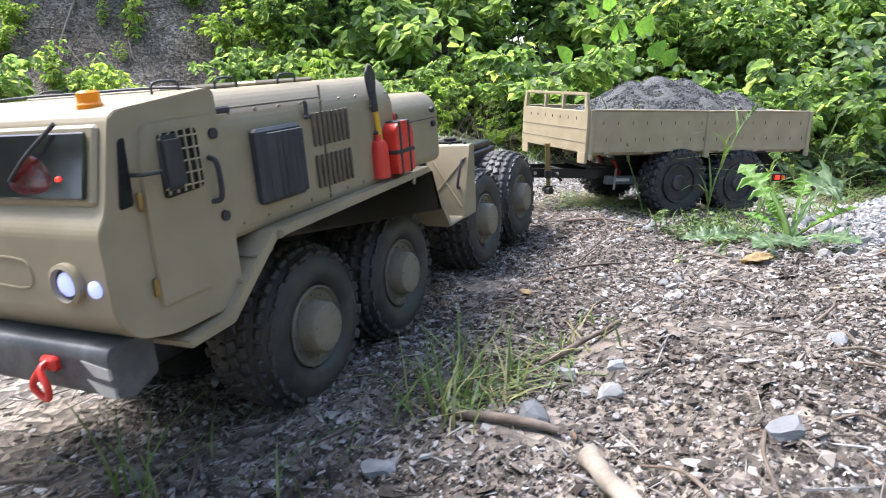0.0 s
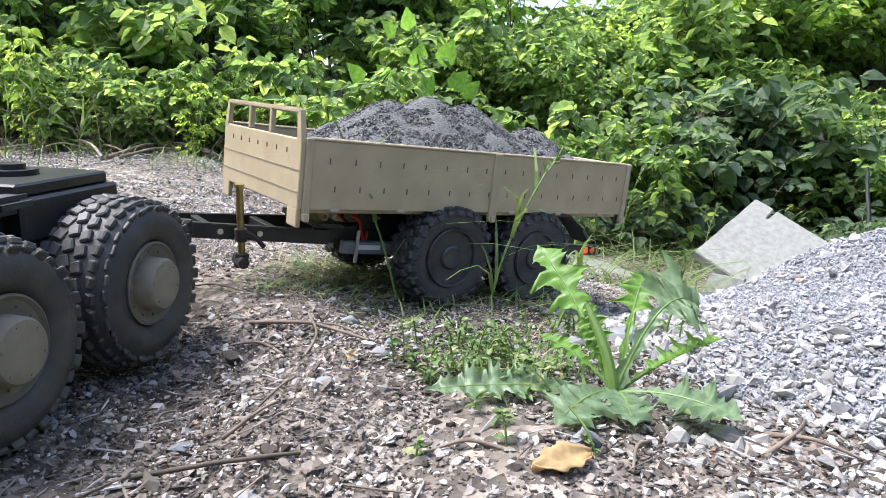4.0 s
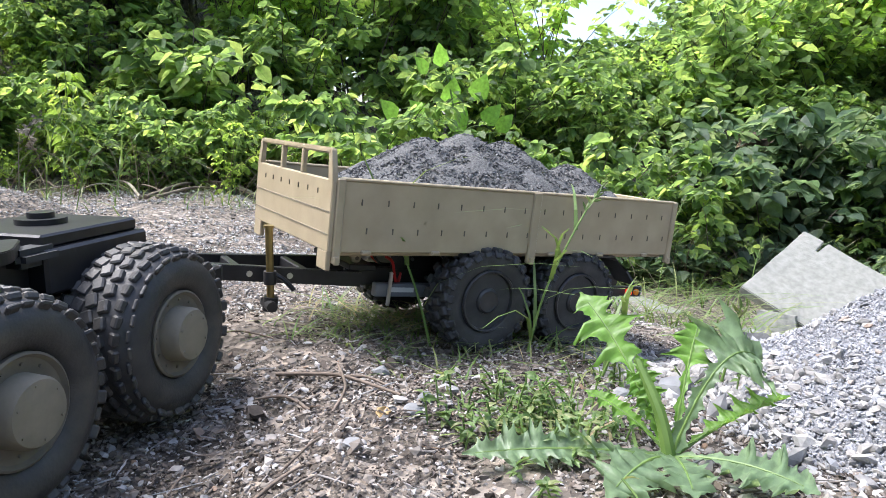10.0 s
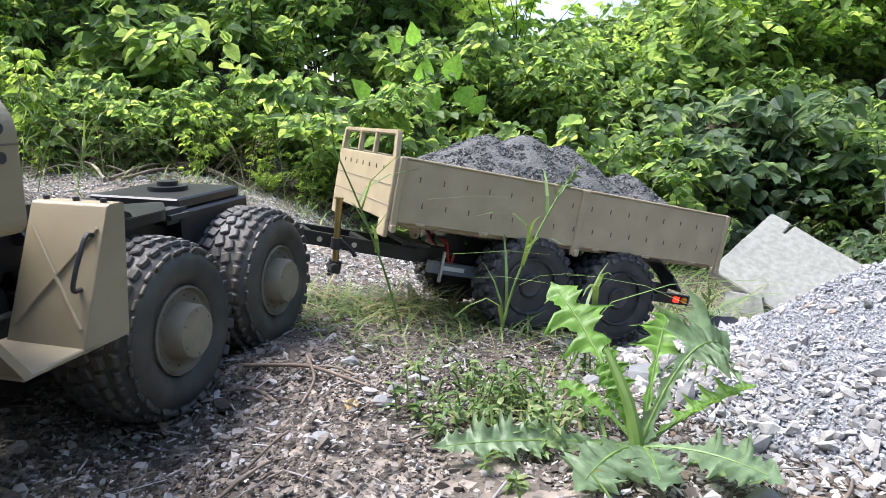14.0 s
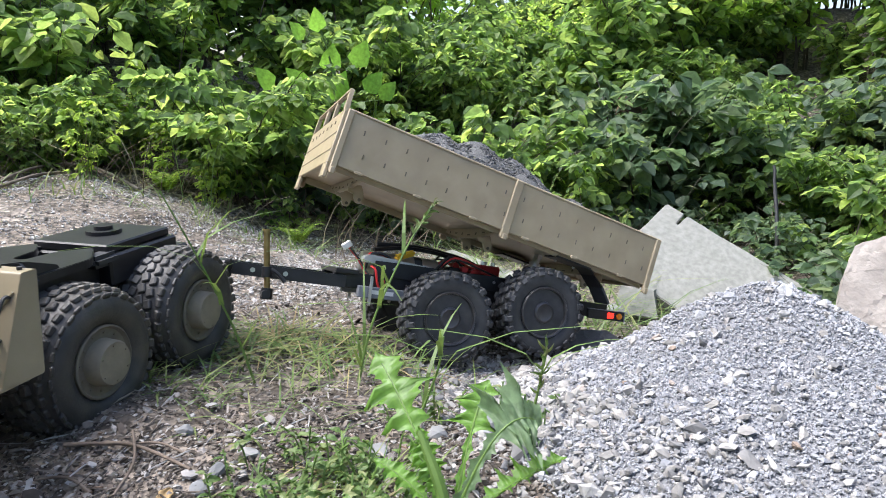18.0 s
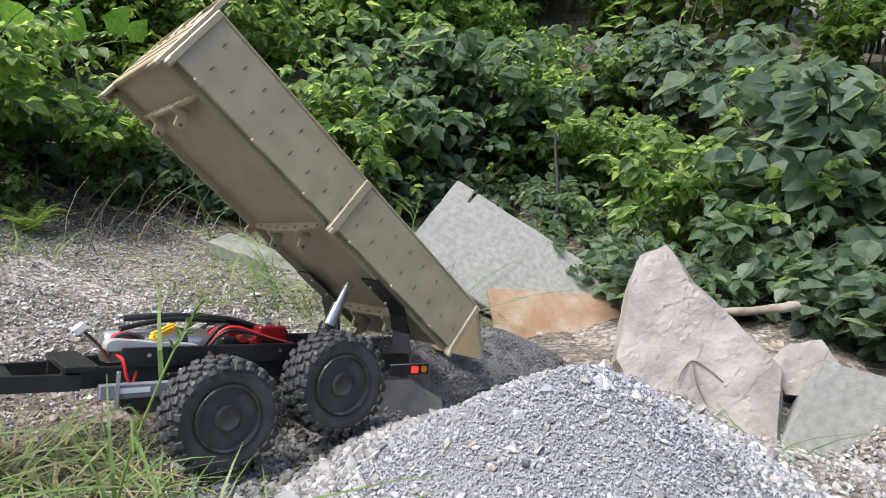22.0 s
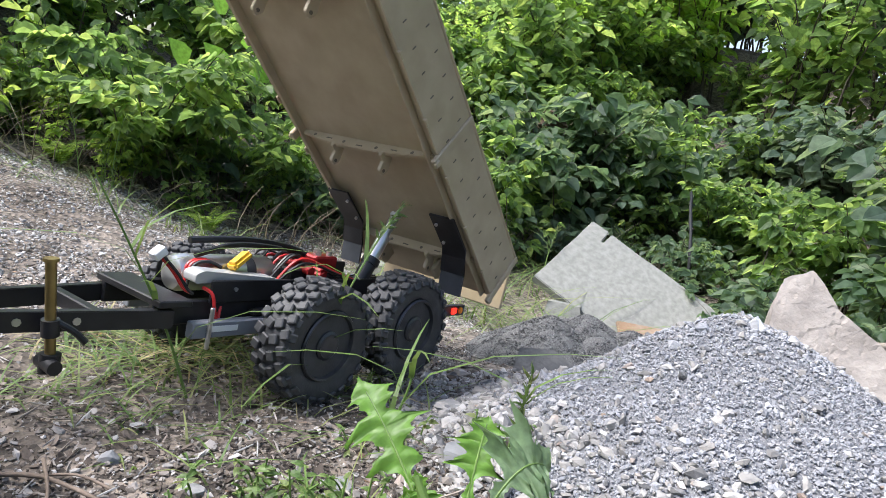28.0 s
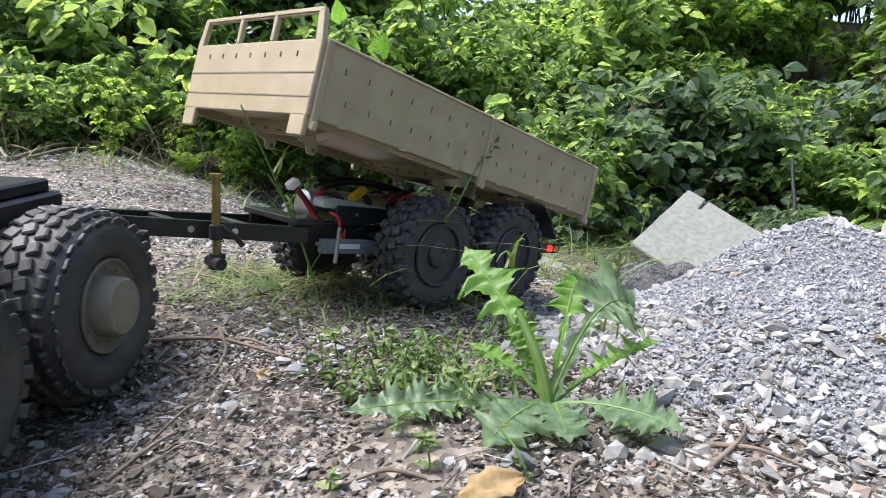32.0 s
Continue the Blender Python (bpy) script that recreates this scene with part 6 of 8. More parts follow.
def ribbed_sheet(centre, turn, w=0.26, h=0.34):
    """A dark corrugated sheet leaning in the thicket."""
    U, V = np.meshgrid(np.linspace(-w / 2, w / 2, 81), np.linspace(0, h, 4))
    front = np.stack([U, 0.006 * np.sin(U * 2 * np.pi / 0.026), V], -1).reshape(-1, 3)
    i_ = np.arange(U.size).reshape(U.shape)
    q_ = np.stack([i_[:-1, :-1], i_[:-1, 1:], i_[1:, 1:], i_[1:, :-1]], -1).reshape(-1, 4)
    ob = mesh_part("corrugated_sheet", soup("corrugated_sheet", front, None, q_), SLATE, None, "", True, 0)
    ob.modifiers.new("thick", "SOLIDIFY").thickness = 0.003
    ob.matrix_basis = pose(*centre, -24, 12, turn)
    tagged(ob, "dark grey corrugated sheet leaning in the thicket", "corrugated sheet")


SLATE = surface("dark_sheet", (0.018, 0.02, 0.024), (0.04, 0.043, 0.05), 30, 0.5, bump=0.1)
ribbed_sheet((1.93, 1.27, gz(1.93, 1.27) - 0.01), -122)

# ---- plants ----
def leaf_soup(base, d, up, length, width, fold=0.25, droop=0.25):
    """Folded pointed leaves: eight points and six faces each."""
    n = len(base)
    d = d / np.linalg.norm(d, axis=1)[:, None]
    s = np.cross(d, up)
    s /= np.linalg.norm(s, axis=1)[:, None] + 1e-9
    u = np.cross(s, d)
    L, W = length[:, None], width[:, None]
    def at(a, b, c):
        return base + d * L * a + s * W * b + u * L * c
    k = fold * 0.5
    pts = [at(0, 0, 0), at(0.36, 0, 0.02), at(0.7, 0, -0.3 * droop), at(1, 0, -droop), at(0.26, 0.5, k * 0.6), at(0.62, 0.40, k * 0.6 - 0.25 * droop), at(0.26, -0.5, k * 0.6), at(0.62, -0.40, k * 0.6 - 0.25 * droop)]
    v = np.stack(pts, 1).reshape(-1, 3)
    o = 8 * np.arange(n)[:, None, None]
    tris = (np.array([(0, 4, 1), (2, 5, 3), (0, 1, 6), (2, 3, 7)])[None] + o).reshape(-1, 3)
    quads = (np.array([(1, 4, 5, 2), (1, 2, 7, 6)])[None] + o).reshape(-1, 4)
    return v, tris, quads


def leaf_pair(base, d, up, length, width, fold=0.25):
    """Simple leaves for the shrubs: two rounded halves folded along the midrib."""
    n = len(base)
    d = d / np.linalg.norm(d, axis=1)[:, None]
    s = np.cross(d, up)
    s /= np.linalg.norm(s, axis=1)[:, None] + 1e-9
    u = np.cross(s, d)
    L, W = length[:, None], width[:, None]
    def at(a, b, c):
        return base + d * L * a + s * W * b + u * L * c
    k = fold * 0.5
    pts = [at(0, 0, 0), at(1, 0, -0.16)]
    for s_ in (1, -1):
        pts += [at(0.15, 0.36 * s_, k * 0.5), at(0.45, 0.50 * s_, k * 0.7), at(0.78, 0.28 * s_, k * 0.2 - 0.05)]
    v = np.stack(pts, 1).reshape(-1, 3)
    o = 8 * np.arange(n)[:, None, None]
    q = (np.array([(0, 2, 3, 4), (0, 7, 6, 5)])[None] + o).reshape(-1, 4)
    t = (np.array([(0, 4, 1), (0, 1, 7)])[None] + o).reshape(-1, 3)
    return v, t, q


def cane(bm, pts, r, r_end):
    """A thin three-sided stem through the points."""
    rings = []
    for i, p in enumerate(pts):
        rr = r + (r_end - r) * i / (len(pts) - 1)
        rings.append([bm.verts.new((p[0] + rr * math.cos(a), p[1] + rr * math.sin(a), p[2])) for a in (0.3, 2.4, 4.5)])
    for a, b in zip(rings, rings[1:]):
        for i in range(3):
            bm.faces.new((a[i], a[(i + 1) % 3], b[(i + 1) % 3], b[i]))


def arch(rng, height, reach):
    """A stem that rises and bends outwards: points along it."""
    a = rng.uniform(0, 2 * np.pi)
    r = reach * rng.uniform(0.3, 1.0)
    h = height * rng.uniform(0.55, 1.0)
    t = np.linspace(0, 1, 9)
    x = r * t ** 1.7
    z = h * (1.25 * t - 0.35 * t ** 2.6)
    w = rng.normal(0, 0.03, 2) * h
    return np.column_stack([x * np.cos(a) + w[0] * np.sin(3 * t), x * np.sin(a) + w[1] * np.sin(2.5 * t), z])


def shrub(name, seed, height, reach, stems, leaf, mat, stem_mat, per=11, label="", trio=True, wide=0.61):
    rng = np.random.default_rng(seed)
    ob = thing(name, label, "shrub")
    base, dirs, ln = [], [], []
    bm = bmesh.new()
    for k in range(stems):
        p = arch(rng, height, reach)
        p[:, :2] += rng.normal(0, 0.12 * reach, 2)
        cane(bm, p, 0.004 * height + 0.0012, 0.0012)
        for j in range(per):
            t = rng.uniform(0.12, 1.0) * 7.999
            i = int(t)
            q = p[i] + (p[i + 1] - p[i]) * (t - i)
            a = rng.uniform(0, 2 * np.pi)
            out = np.array([np.cos(a), np.sin(a), rng.uniform(-0.35, 0.35)])
            q2 = q + out * leaf * rng.uniform(0.3, 0.9)
            sizes = leaf * rng.uniform(0.55, 1.2)
            for m in ((-1, 0, 1) if trio else (0,)):
                b = a + m * 0.95
                base.append(q2)
                dirs.append((np.cos(b), np.sin(b), rng.uniform(-0.85, 0.15)))
                ln.append(sizes * (1.0 if m == 0 else 0.78))
    base, dirs, ln = np.array(base), np.array(dirs), np.array(ln)
    up = np.column_stack([dirs[:, :2] * 0.45 + rng.normal(0, 0.45, (len(base), 2)), np.full(len(base), 0.9)])
    v, t, q = leaf_pair(base, dirs, up, ln, ln * rng.uniform(wide - 0.11, wide + 0.11, len(ln)), 0.3)
    tagged(part("stem", bm, stem_mat, ob, "", True), kind="stuff")
    mesh_part("foliage", soup("foliage", v, t, q), mat, ob)
    return ob


def fern(seed, fronds=11, length=0.5):
    rng = np.random.default_rng(seed)
    ob = thing("fern", "bright green fern with feathery fronds on the bank", "fern")
    base, dirs, ln = [], [], []
    bm = bmesh.new()
    for k in range(fronds):
        a = 2 * np.pi * k / fronds + rng.normal(0, 0.2)
        t = np.linspace(0, 1, 26)
        L = length * rng.uniform(0.75, 1.1)
        r = 0.62 * L * t ** 1.25
        z = L * (0.95 * t - 0.5 * t ** 2.4)
        p = np.column_stack([r * np.cos(a), r * np.sin(a), z])
        tube(bm, [tuple(x) for x in p[::6]] + [tuple(p[-1])], 0.0022, 5, 0.0006)
        side = np.array([-np.sin(a), np.cos(a), 0])
        for i in range(3, 26):
            w = 0.21 * L * (1 - t[i]) ** 0.8 * min(1, t[i] * 5) + 0.004
            f = p[i] - p[i - 1]
            f /= np.linalg.norm(f)
            for s in (-1, 1):
                base.append(p[i])
                dirs.append(side * s + 0.45 * f + np.array([0, 0, -0.12]))
                ln.append(w)
    base, dirs, ln = np.array(base), np.array(dirs), np.array(ln)
    up = np.tile((0.0, 0.0, 1.0), (len(base), 1)) + rng.normal(0, 0.12, (len(base), 3))
    v, t, q = leaf_soup(base, dirs, up, ln, np.maximum(ln * 0.3, 0.008), 0.2, 0.15)
    part("stem", bm, STEM, ob, "", True)
    mesh_part("foliage", soup("foliage", v, t, q), LEAF_Y, ob)
    return ob


def put(ob, x, y, turn, scale, dz=-0.01):
    ob.matrix_basis = pose(x, y, gz(x, y) + dz, 0, 0, turn) @ Matrix.Diagonal((scale, scale, scale, 1))


SHRUBS = [
    shrub("bramble_shrub", 11, 0.55, 0.38, 16, 0.062, LEAF_A, BARK, 26, "leafy green bramble shrub on the bank", True, 0.72),
    shrub("bramble_shrub", 12, 0.50, 0.42, 18, 0.052, LEAF_A, BARK, 28, "leafy green bramble shrub on the bank", True, 0.72),
    shrub("bramble_shrub", 13, 0.60, 0.36, 15, 0.068, LEAF_D, BARK, 26, "bramble shrub with shade painted into its dark green leaves", True, 0.74),
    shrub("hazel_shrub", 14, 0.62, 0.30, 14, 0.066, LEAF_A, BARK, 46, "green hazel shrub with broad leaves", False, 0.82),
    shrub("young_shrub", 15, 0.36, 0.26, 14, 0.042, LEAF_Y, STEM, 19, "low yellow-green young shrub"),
    shrub("round_leaf_shrub", 17, 0.56, 0.36, 17, 0.064, LEAF_R, BARK, 44, "shrub with dark green round leaves, shade painted into their colour", False, 0.86),
    shrub("bramble_shrub", 16, 0.52, 0.40, 17, 0.058, LEAF_D, BARK, 28, "bramble shrub with shade painted into its dark green leaves", True, 0.74),
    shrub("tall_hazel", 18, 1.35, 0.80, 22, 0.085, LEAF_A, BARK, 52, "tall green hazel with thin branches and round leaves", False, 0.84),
    shrub("tall_hazel", 19, 1.45, 0.75, 20, 0.080, LEAF_T, BARK, 52, "tall hazel against the sky, sunlight painted into its light green leaves", False, 0.80),
    shrub("tall_hazel", 20, 1.30, 0.85, 22, 0.085, LEAF_R, BARK, 52, "tall hazel with shade painted into its dark green leaves", False, 0.86),
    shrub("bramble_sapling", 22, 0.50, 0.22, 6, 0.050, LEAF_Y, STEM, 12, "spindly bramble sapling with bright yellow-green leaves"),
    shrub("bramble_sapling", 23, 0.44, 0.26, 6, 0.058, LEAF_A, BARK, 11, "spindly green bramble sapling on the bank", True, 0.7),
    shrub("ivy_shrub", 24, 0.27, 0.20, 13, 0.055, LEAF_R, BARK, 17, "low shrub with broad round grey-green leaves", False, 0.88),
    shrub("ivy_shrub", 25, 0.30, 0.22, 12, 0.048, LEAF_D, BARK, 8, "low bramble with three-part green leaves, tinted darker for shade", True, 0.74),
]
used = set()
prng = random.Random(8)


def plant(k, x, y, scale, dz=-0.01):
    # the left bank is litter with spindly weeds
    if x / y < -0.40 and 1.7 < y < 4.2:
        if prng.random() < 0.15:
            return
        k, scale = prng.choice((10, 11, 10, 4, 0)), scale * prng.uniform(0.45, 0.95)
    # the stump and the post stay clear of leaves
    if math.hypot(x - 1.60, y - 2.32) < 0.17 or math.hypot(x - 1.74, y - 2.52) < 0.12:
        return
    src = SHRUBS[k]
    if y > 2.8 and 0.36 < x / y < 0.56:
        scale = min(scale, (0.105 if 6 < k < 10 else 0.24) * y)
    ob = src if k not in used else copy_thing(src, Matrix())
    used.add(k)
    put(ob, x, y, prng.uniform(0, 360), scale, dz)


def band(n, x0, x1, y0, y1, kinds, lo, hi, dz=-0.01):
    """Shrubs in a staggered row from one point to another."""
    for i in range(n):
        k = (i + 0.5) / n
        plant(prng.choice(kinds), x0 + (x1 - x0) * k + prng.uniform(-0.09, 0.09), y0 + (y1 - y0) * k + prng.uniform(-0.10, 0.10), prng.uniform(lo, hi), dz)


band(16, -2.3, 0.1, 2.30, 2.42, (10, 11, 10, 1), 0.55, 0.9)
band(12, -1.2, 0.5, 2.10, 2.15, (10, 11), 0.35, 0.6)
band(12, 0.0, 1.45, 2.35, 2.05, (13, 11, 1, 12), 0.75, 1.05)
band(11, 0.45, 1.30, 2.10, 1.80, (12, 13, 11), 0.55, 0.8, -0.03)
band(15, -2.3, 1.9, 2.70, 2.70, (0, 1, 10, 3, 11), 0.75, 1.0)
band(16, -2.4, 2.2, 3.05, 3.05, (0, 1, 3, 11), 0.95, 1.2)
# back rows: mostly hazels whose leaf colour is lightened for sunlight (8)
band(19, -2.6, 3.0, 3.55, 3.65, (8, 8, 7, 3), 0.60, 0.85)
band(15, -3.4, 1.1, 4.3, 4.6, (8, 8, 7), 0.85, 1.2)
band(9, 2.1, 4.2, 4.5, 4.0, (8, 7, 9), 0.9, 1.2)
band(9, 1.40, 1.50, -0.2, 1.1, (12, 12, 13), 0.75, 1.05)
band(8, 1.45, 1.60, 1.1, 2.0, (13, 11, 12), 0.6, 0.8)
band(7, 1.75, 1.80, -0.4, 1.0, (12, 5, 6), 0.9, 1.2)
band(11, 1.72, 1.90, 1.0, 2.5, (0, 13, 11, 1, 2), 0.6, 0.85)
band(13, 2.25, 2.35, -0.6, 2.9, (0, 3, 1, 5), 0.75, 1.0)
band(11, 3.0, 3.1, -0.8, 3.4, (7, 3, 8), 0.7, 0.95)
band(9, 1.9, 3.3, 3.1, 3.6, (8, 7, 3), 0.55, 0.8)
band(11, 1.55, 2.9, 2.95, 3.25, (0, 3, 1), 0.8, 1.1)
band(8, 4.2, 4.3, -1.0, 4.2, (9, 7), 1.1, 1.4)
band(9, -1.0, -2.2, 2.25, 2.0, (10, 10, 0, 11), 0.5, 0.8)
band(8, -1.6, -1.6, 0.3, 2.2, (4, 0), 0.6, 0.9)
band(7, -2.4, -2.4, -0.5, 2.6, (7, 9), 0.6, 0.8)
# unseen hazels added behind the camera to close the surroundings for reflections
for i in range(11):
    a = math.pi * (1.05 + 0.9 * i / 10)
    plant(prng.choice((7, 9)), 0.3 + 3.6 * math.cos(a), 0.2 + 3.6 * math.sin(a), prng.uniform(1.0, 1.4))
for i in range(80):
    plant(prng.choice((10, 11, 10, 11)), prng.uniform(-2.7, -0.5), prng.uniform(2.0, 3.5), prng.uniform(0.35, 0.9))
for i in range(45):
    plant(prng.choice((10, 11, 3)), prng.uniform(-2.5, -0.9), prng.uniform(2.6, 4.1), prng.uniform(0.6, 1.2))
for i in range(20):
    plant(prng.choice((10, 11, 0)), prng.uniform(-1.15, -0.35), prng.uniform(2.15, 3.0), prng.uniform(0.4, 0.7))
band(10, 1.15, 2.3, 3.3, 3.6, (3, 1, 0), 0.7, 1.0)
band(9, 1.5, 2.5, 4.0, 4.2, (3, 1, 0), 1.0, 1.3)
band(9, 1.32, 1.95, 1.95, 2.55, (12, 13, 2), 0.8, 1.1)
band(8, 1.65, 2.3, 2.45, 2.95, (5, 12, 6), 0.6, 0.9)
band(11, 1.34, 1.40, 0.35, 1.45, (12, 12, 13), 0.6, 0.85)

for k in sorted(set(range(len(SHRUBS))) - used):
    plant(k, 2.5 + 0.1 * k, 1.2, 0.6)


def dry_stems(n, lo, hi, seed):
    """Dead brown stalks standing and leaning among the plants."""
    r_ = np.random.default_rng(seed)
    bm = bmesh.new()
    for k in range(n):
        x, y = r_.uniform(lo, hi)
        h, a, ln = r_.uniform(0.05, 0.26), r_.uniform(0, 6.28), r_.uniform(0.2, 1.6)
        z = gz(x, y) - 0.005
        cane(bm, [(x + math.cos(a) * ln * h * t ** 1.5, y + math.sin(a) * ln * h * t ** 1.5, z + h * (t - 0.3 * t * t)) for t in (0, 0.35, 0.7, 1.0)], 0.0018, 0.0007)
    ob = part("dry_stalks", bm, DRY_STALK, None, "", True)
    tagged(ob, "dead brown stalks and twigs tangled on the bank", "dry stalks", kind="stuff")


dry_stems(900, (-2.4, 2.0), (0.3, 2.9), 51)
dry_stems(260, (0.3, 1.75), (1.5, 2.4), 52)
f0 = fern(21)
put(f0, -0.36, 2.55, 20, 0.95)
for x, y, sc, tn in ((-0.85, 2.7, 0.7, 80), (-0.1, 2.15, 0.32, 140), (0.25, 1.95, 0.30, 250)):
    put(copy_thing(f0, Matrix()), x, y, tn, sc)


def big_leaf_plant():
    """The tall seedling with large oval leaves in front of the bank."""
    ob = thing("hazel_seedling", "tall seedling with large bright green oval leaves", "seedling")
    bm = bmesh.new()
    tube(bm, [(0.47, 2.50, 0.0), (0.46, 2.52, 0.18), (0.44, 2.54, 0.36), (0.40, 2.55, 0.50)], 0.006, 6, 0.002)
    part("stem", bm, STEM, ob, "", True)
    spots = [(0.435, 2.566, 0.373, 0.11, 80), (0.527, 2.549, 0.392, 0.11, 60), (0.36, 2.55, 0.30, 0.13, 200), (0.44, 2.52, 0.28, 0.12, -60), (0.56, 2.53, 0.30, 0.10, 20), (0.40, 2.55, 0.50, 0.09, 100), (0.35, 2.55, 0.47, 0.08, 190), (0.24, 2.56, 0.31, 0.10, 170), (0.62, 2.55, 0.27, 0.09, -20)]
    for x, y, z, L, a in spots:
        base = np.array([[x, y, z - L * 0.45]])
        d = np.array([[0.6 * math.cos(radians(a)), -0.35, 0.75]])
        v, t, q = leaf_soup(base, d, np.array([[0.1, -1.0, 0.5]]), np.array([L]), np.array([L * 0.72]), 0.2, 0.1)
        mesh_part("leaf", soup("leaf", v, t, q), LEAF_S, ob, smooth=True, angle=0)
        bm = bmesh.new()
        tube(bm, [(x, y, z - L * 0.45), ((x + 0.45) / 2, 2.545, z - L * 0.6), (0.45, 2.54, max(z - 0.12, 0.1))], 0.0015, 5)
        part("leaf_stalk", bm, STEM, ob, "", True)
    return ob


big_leaf_plant()


def blades(rng, base, height, width, lean):
    """Grass blades: strips of four quads that bend outwards."""
    n = len(base)
    a = rng.uniform(0, 2 * np.pi, n)
    out = np.column_stack([np.cos(a), np.sin(a), np.zeros(n)])
    side = np.column_stack([-np.sin(a), np.cos(a), np.zeros(n)])
    rows = []
    for t in (0, 0.3, 0.6, 0.85, 1.0):
        c = base + out * (lean * height * t ** 1.8)[:, None] + np.array([0, 0, 1.0]) * (height * (t - 0.35 * np.minimum(lean, 1.3) * t ** 2.5))[:, None]
        w = (width * (1 - t) ** 0.6 * 0.5 + 0.0002)[:, None]
        rows += [c - side * w, c + side * w]
    v = np.stack(rows, 1).reshape(-1, 3)
    q = np.array([(2 * i, 2 * i + 1, 2 * i + 3, 2 * i + 2) for i in range(4)])[None] + 10 * np.arange(n)[:, None, None]
    return v, q.reshape(-1, 4)


def grass_tuft(x, y, n, h, seed, spread_=0.04, lean=(1.0, 3.0), label="tuft of green grass on the litter"):
    rng = np.random.default_rng(seed)
    if y < 0.2:
        lean = (0.25, 1.1)
    ob = thing("grass_tuft", label, "grass", group="grass tufts", kind="stuff")
    p = np.column_stack([x + rng.normal(0, spread_, n), y + rng.normal(0, spread_ * 0.8, n)])
    base = np.column_stack([p, ground_z(*p.T) - 0.002])
    v, q = blades(rng, base, h * rng.uniform(0.5, 1.15, n), rng.uniform(0.0011, 0.0026, n) * (1 if y < 1 else 1.6), rng.uniform(*lean, n))
    mesh_part("blade", soup("blade", v, None, q), GRASS, ob)


for k, (x, y, n, h, sp) in enumerate(((0.08, 0.65, 14, 0.026, 0.035), (0.15, 0.69, 34, 0.030, 0.05), (0.02, 0.70, 30, 0.028, 0.035), (-0.02, 0.74, 26, 0.030, 0.03), (0.22, 0.73, 22, 0.034, 0.045), (0.33, 0.72, 7, 0.03, 0.04), (0.10, 0.74, 26, 0.036, 0.05), (0.11, 0.58, 10, 0.026, 0.03), (0.22, 0.62, 12, 0.045, 0.03), (0.13, 0.47, 26, 0.022, 0.03), (0.17, 0.50, 22, 0.026, 0.03),
                                     (-0.185, 0.10, 24, 0.075, 0.02), (-0.215, 0.05, 20, 0.07, 0.02), (-0.40, -0.04, 12, 0.065, 0.012), (-0.10, 0.16, 8, 0.035, 0.02), (-0.31, -0.02, 10, 0.05, 0.02),
                                     (-0.35, 1.85, 50, 0.08, 0.12), (-0.05, 1.90, 50, 0.08, 0.12), (0.25, 1.70, 50, 0.08, 0.10), (-0.7, 2.0, 50, 0.10, 0.12), (0.55, 1.45, 50, 0.09, 0.08), (0.78, 1.20, 50, 0.12, 0.07), (0.72, 1.08, 36, 0.09, 0.06), (0.88, 1.25, 50, 0.14, 0.08), (0.98, 0.56, 18, 0.05, 0.04), (0.62, 1.30, 50, 0.12, 0.06), (0.95, 1.60, 50, 0.14, 0.08), (0.75, 1.60, 50, 0.12, 0.10))):
    grass_tuft(x, y, n, h, 40 + k, sp)


def grass_tussock(x, y, n, h, seed):
    """A trampled tussock: long blades lying outwards, green and straw-coloured."""
    rng = np.random.default_rng(seed)
    ob = thing("grass_tussock", "trampled tussock of green and straw-coloured grass", "grass", group="grass tussocks", kind="stuff")
    for mat, m, name in ((GRASS, n, "blade"), (STRAW, n // 2, "dry_blade")):
        p = np.column_stack([x + rng.normal(0, 0.028, m), y + rng.normal(0, 0.02, m)])
        v, q = blades(rng, np.column_stack([p, ground_z(*p.T) - 0.001]), h * rng.uniform(0.35, 1.0, m), rng.uniform(0.0014, 0.0032, m), rng.uniform(1.6, 3.6, m))
        mesh_part(name, soup(name, v, None, q), mat, ob)


for k, (x, y, n, h) in enumerate(((0.11, 0.85, 70, 0.040), (0.16, 0.80, 60, 0.036), (0.05, 0.80, 50, 0.034), (0.20, 0.86, 44, 0.034), (0.02, 0.88, 40, 0.034), (0.24, 0.76, 30, 0.036), (-0.12, 0.14, 36, 0.028), (-0.19, 0.08, 40, 0.034), (0.14, 0.48, 40, 0.020))):
    grass_tussock(x, y, n, h, 140 + k)


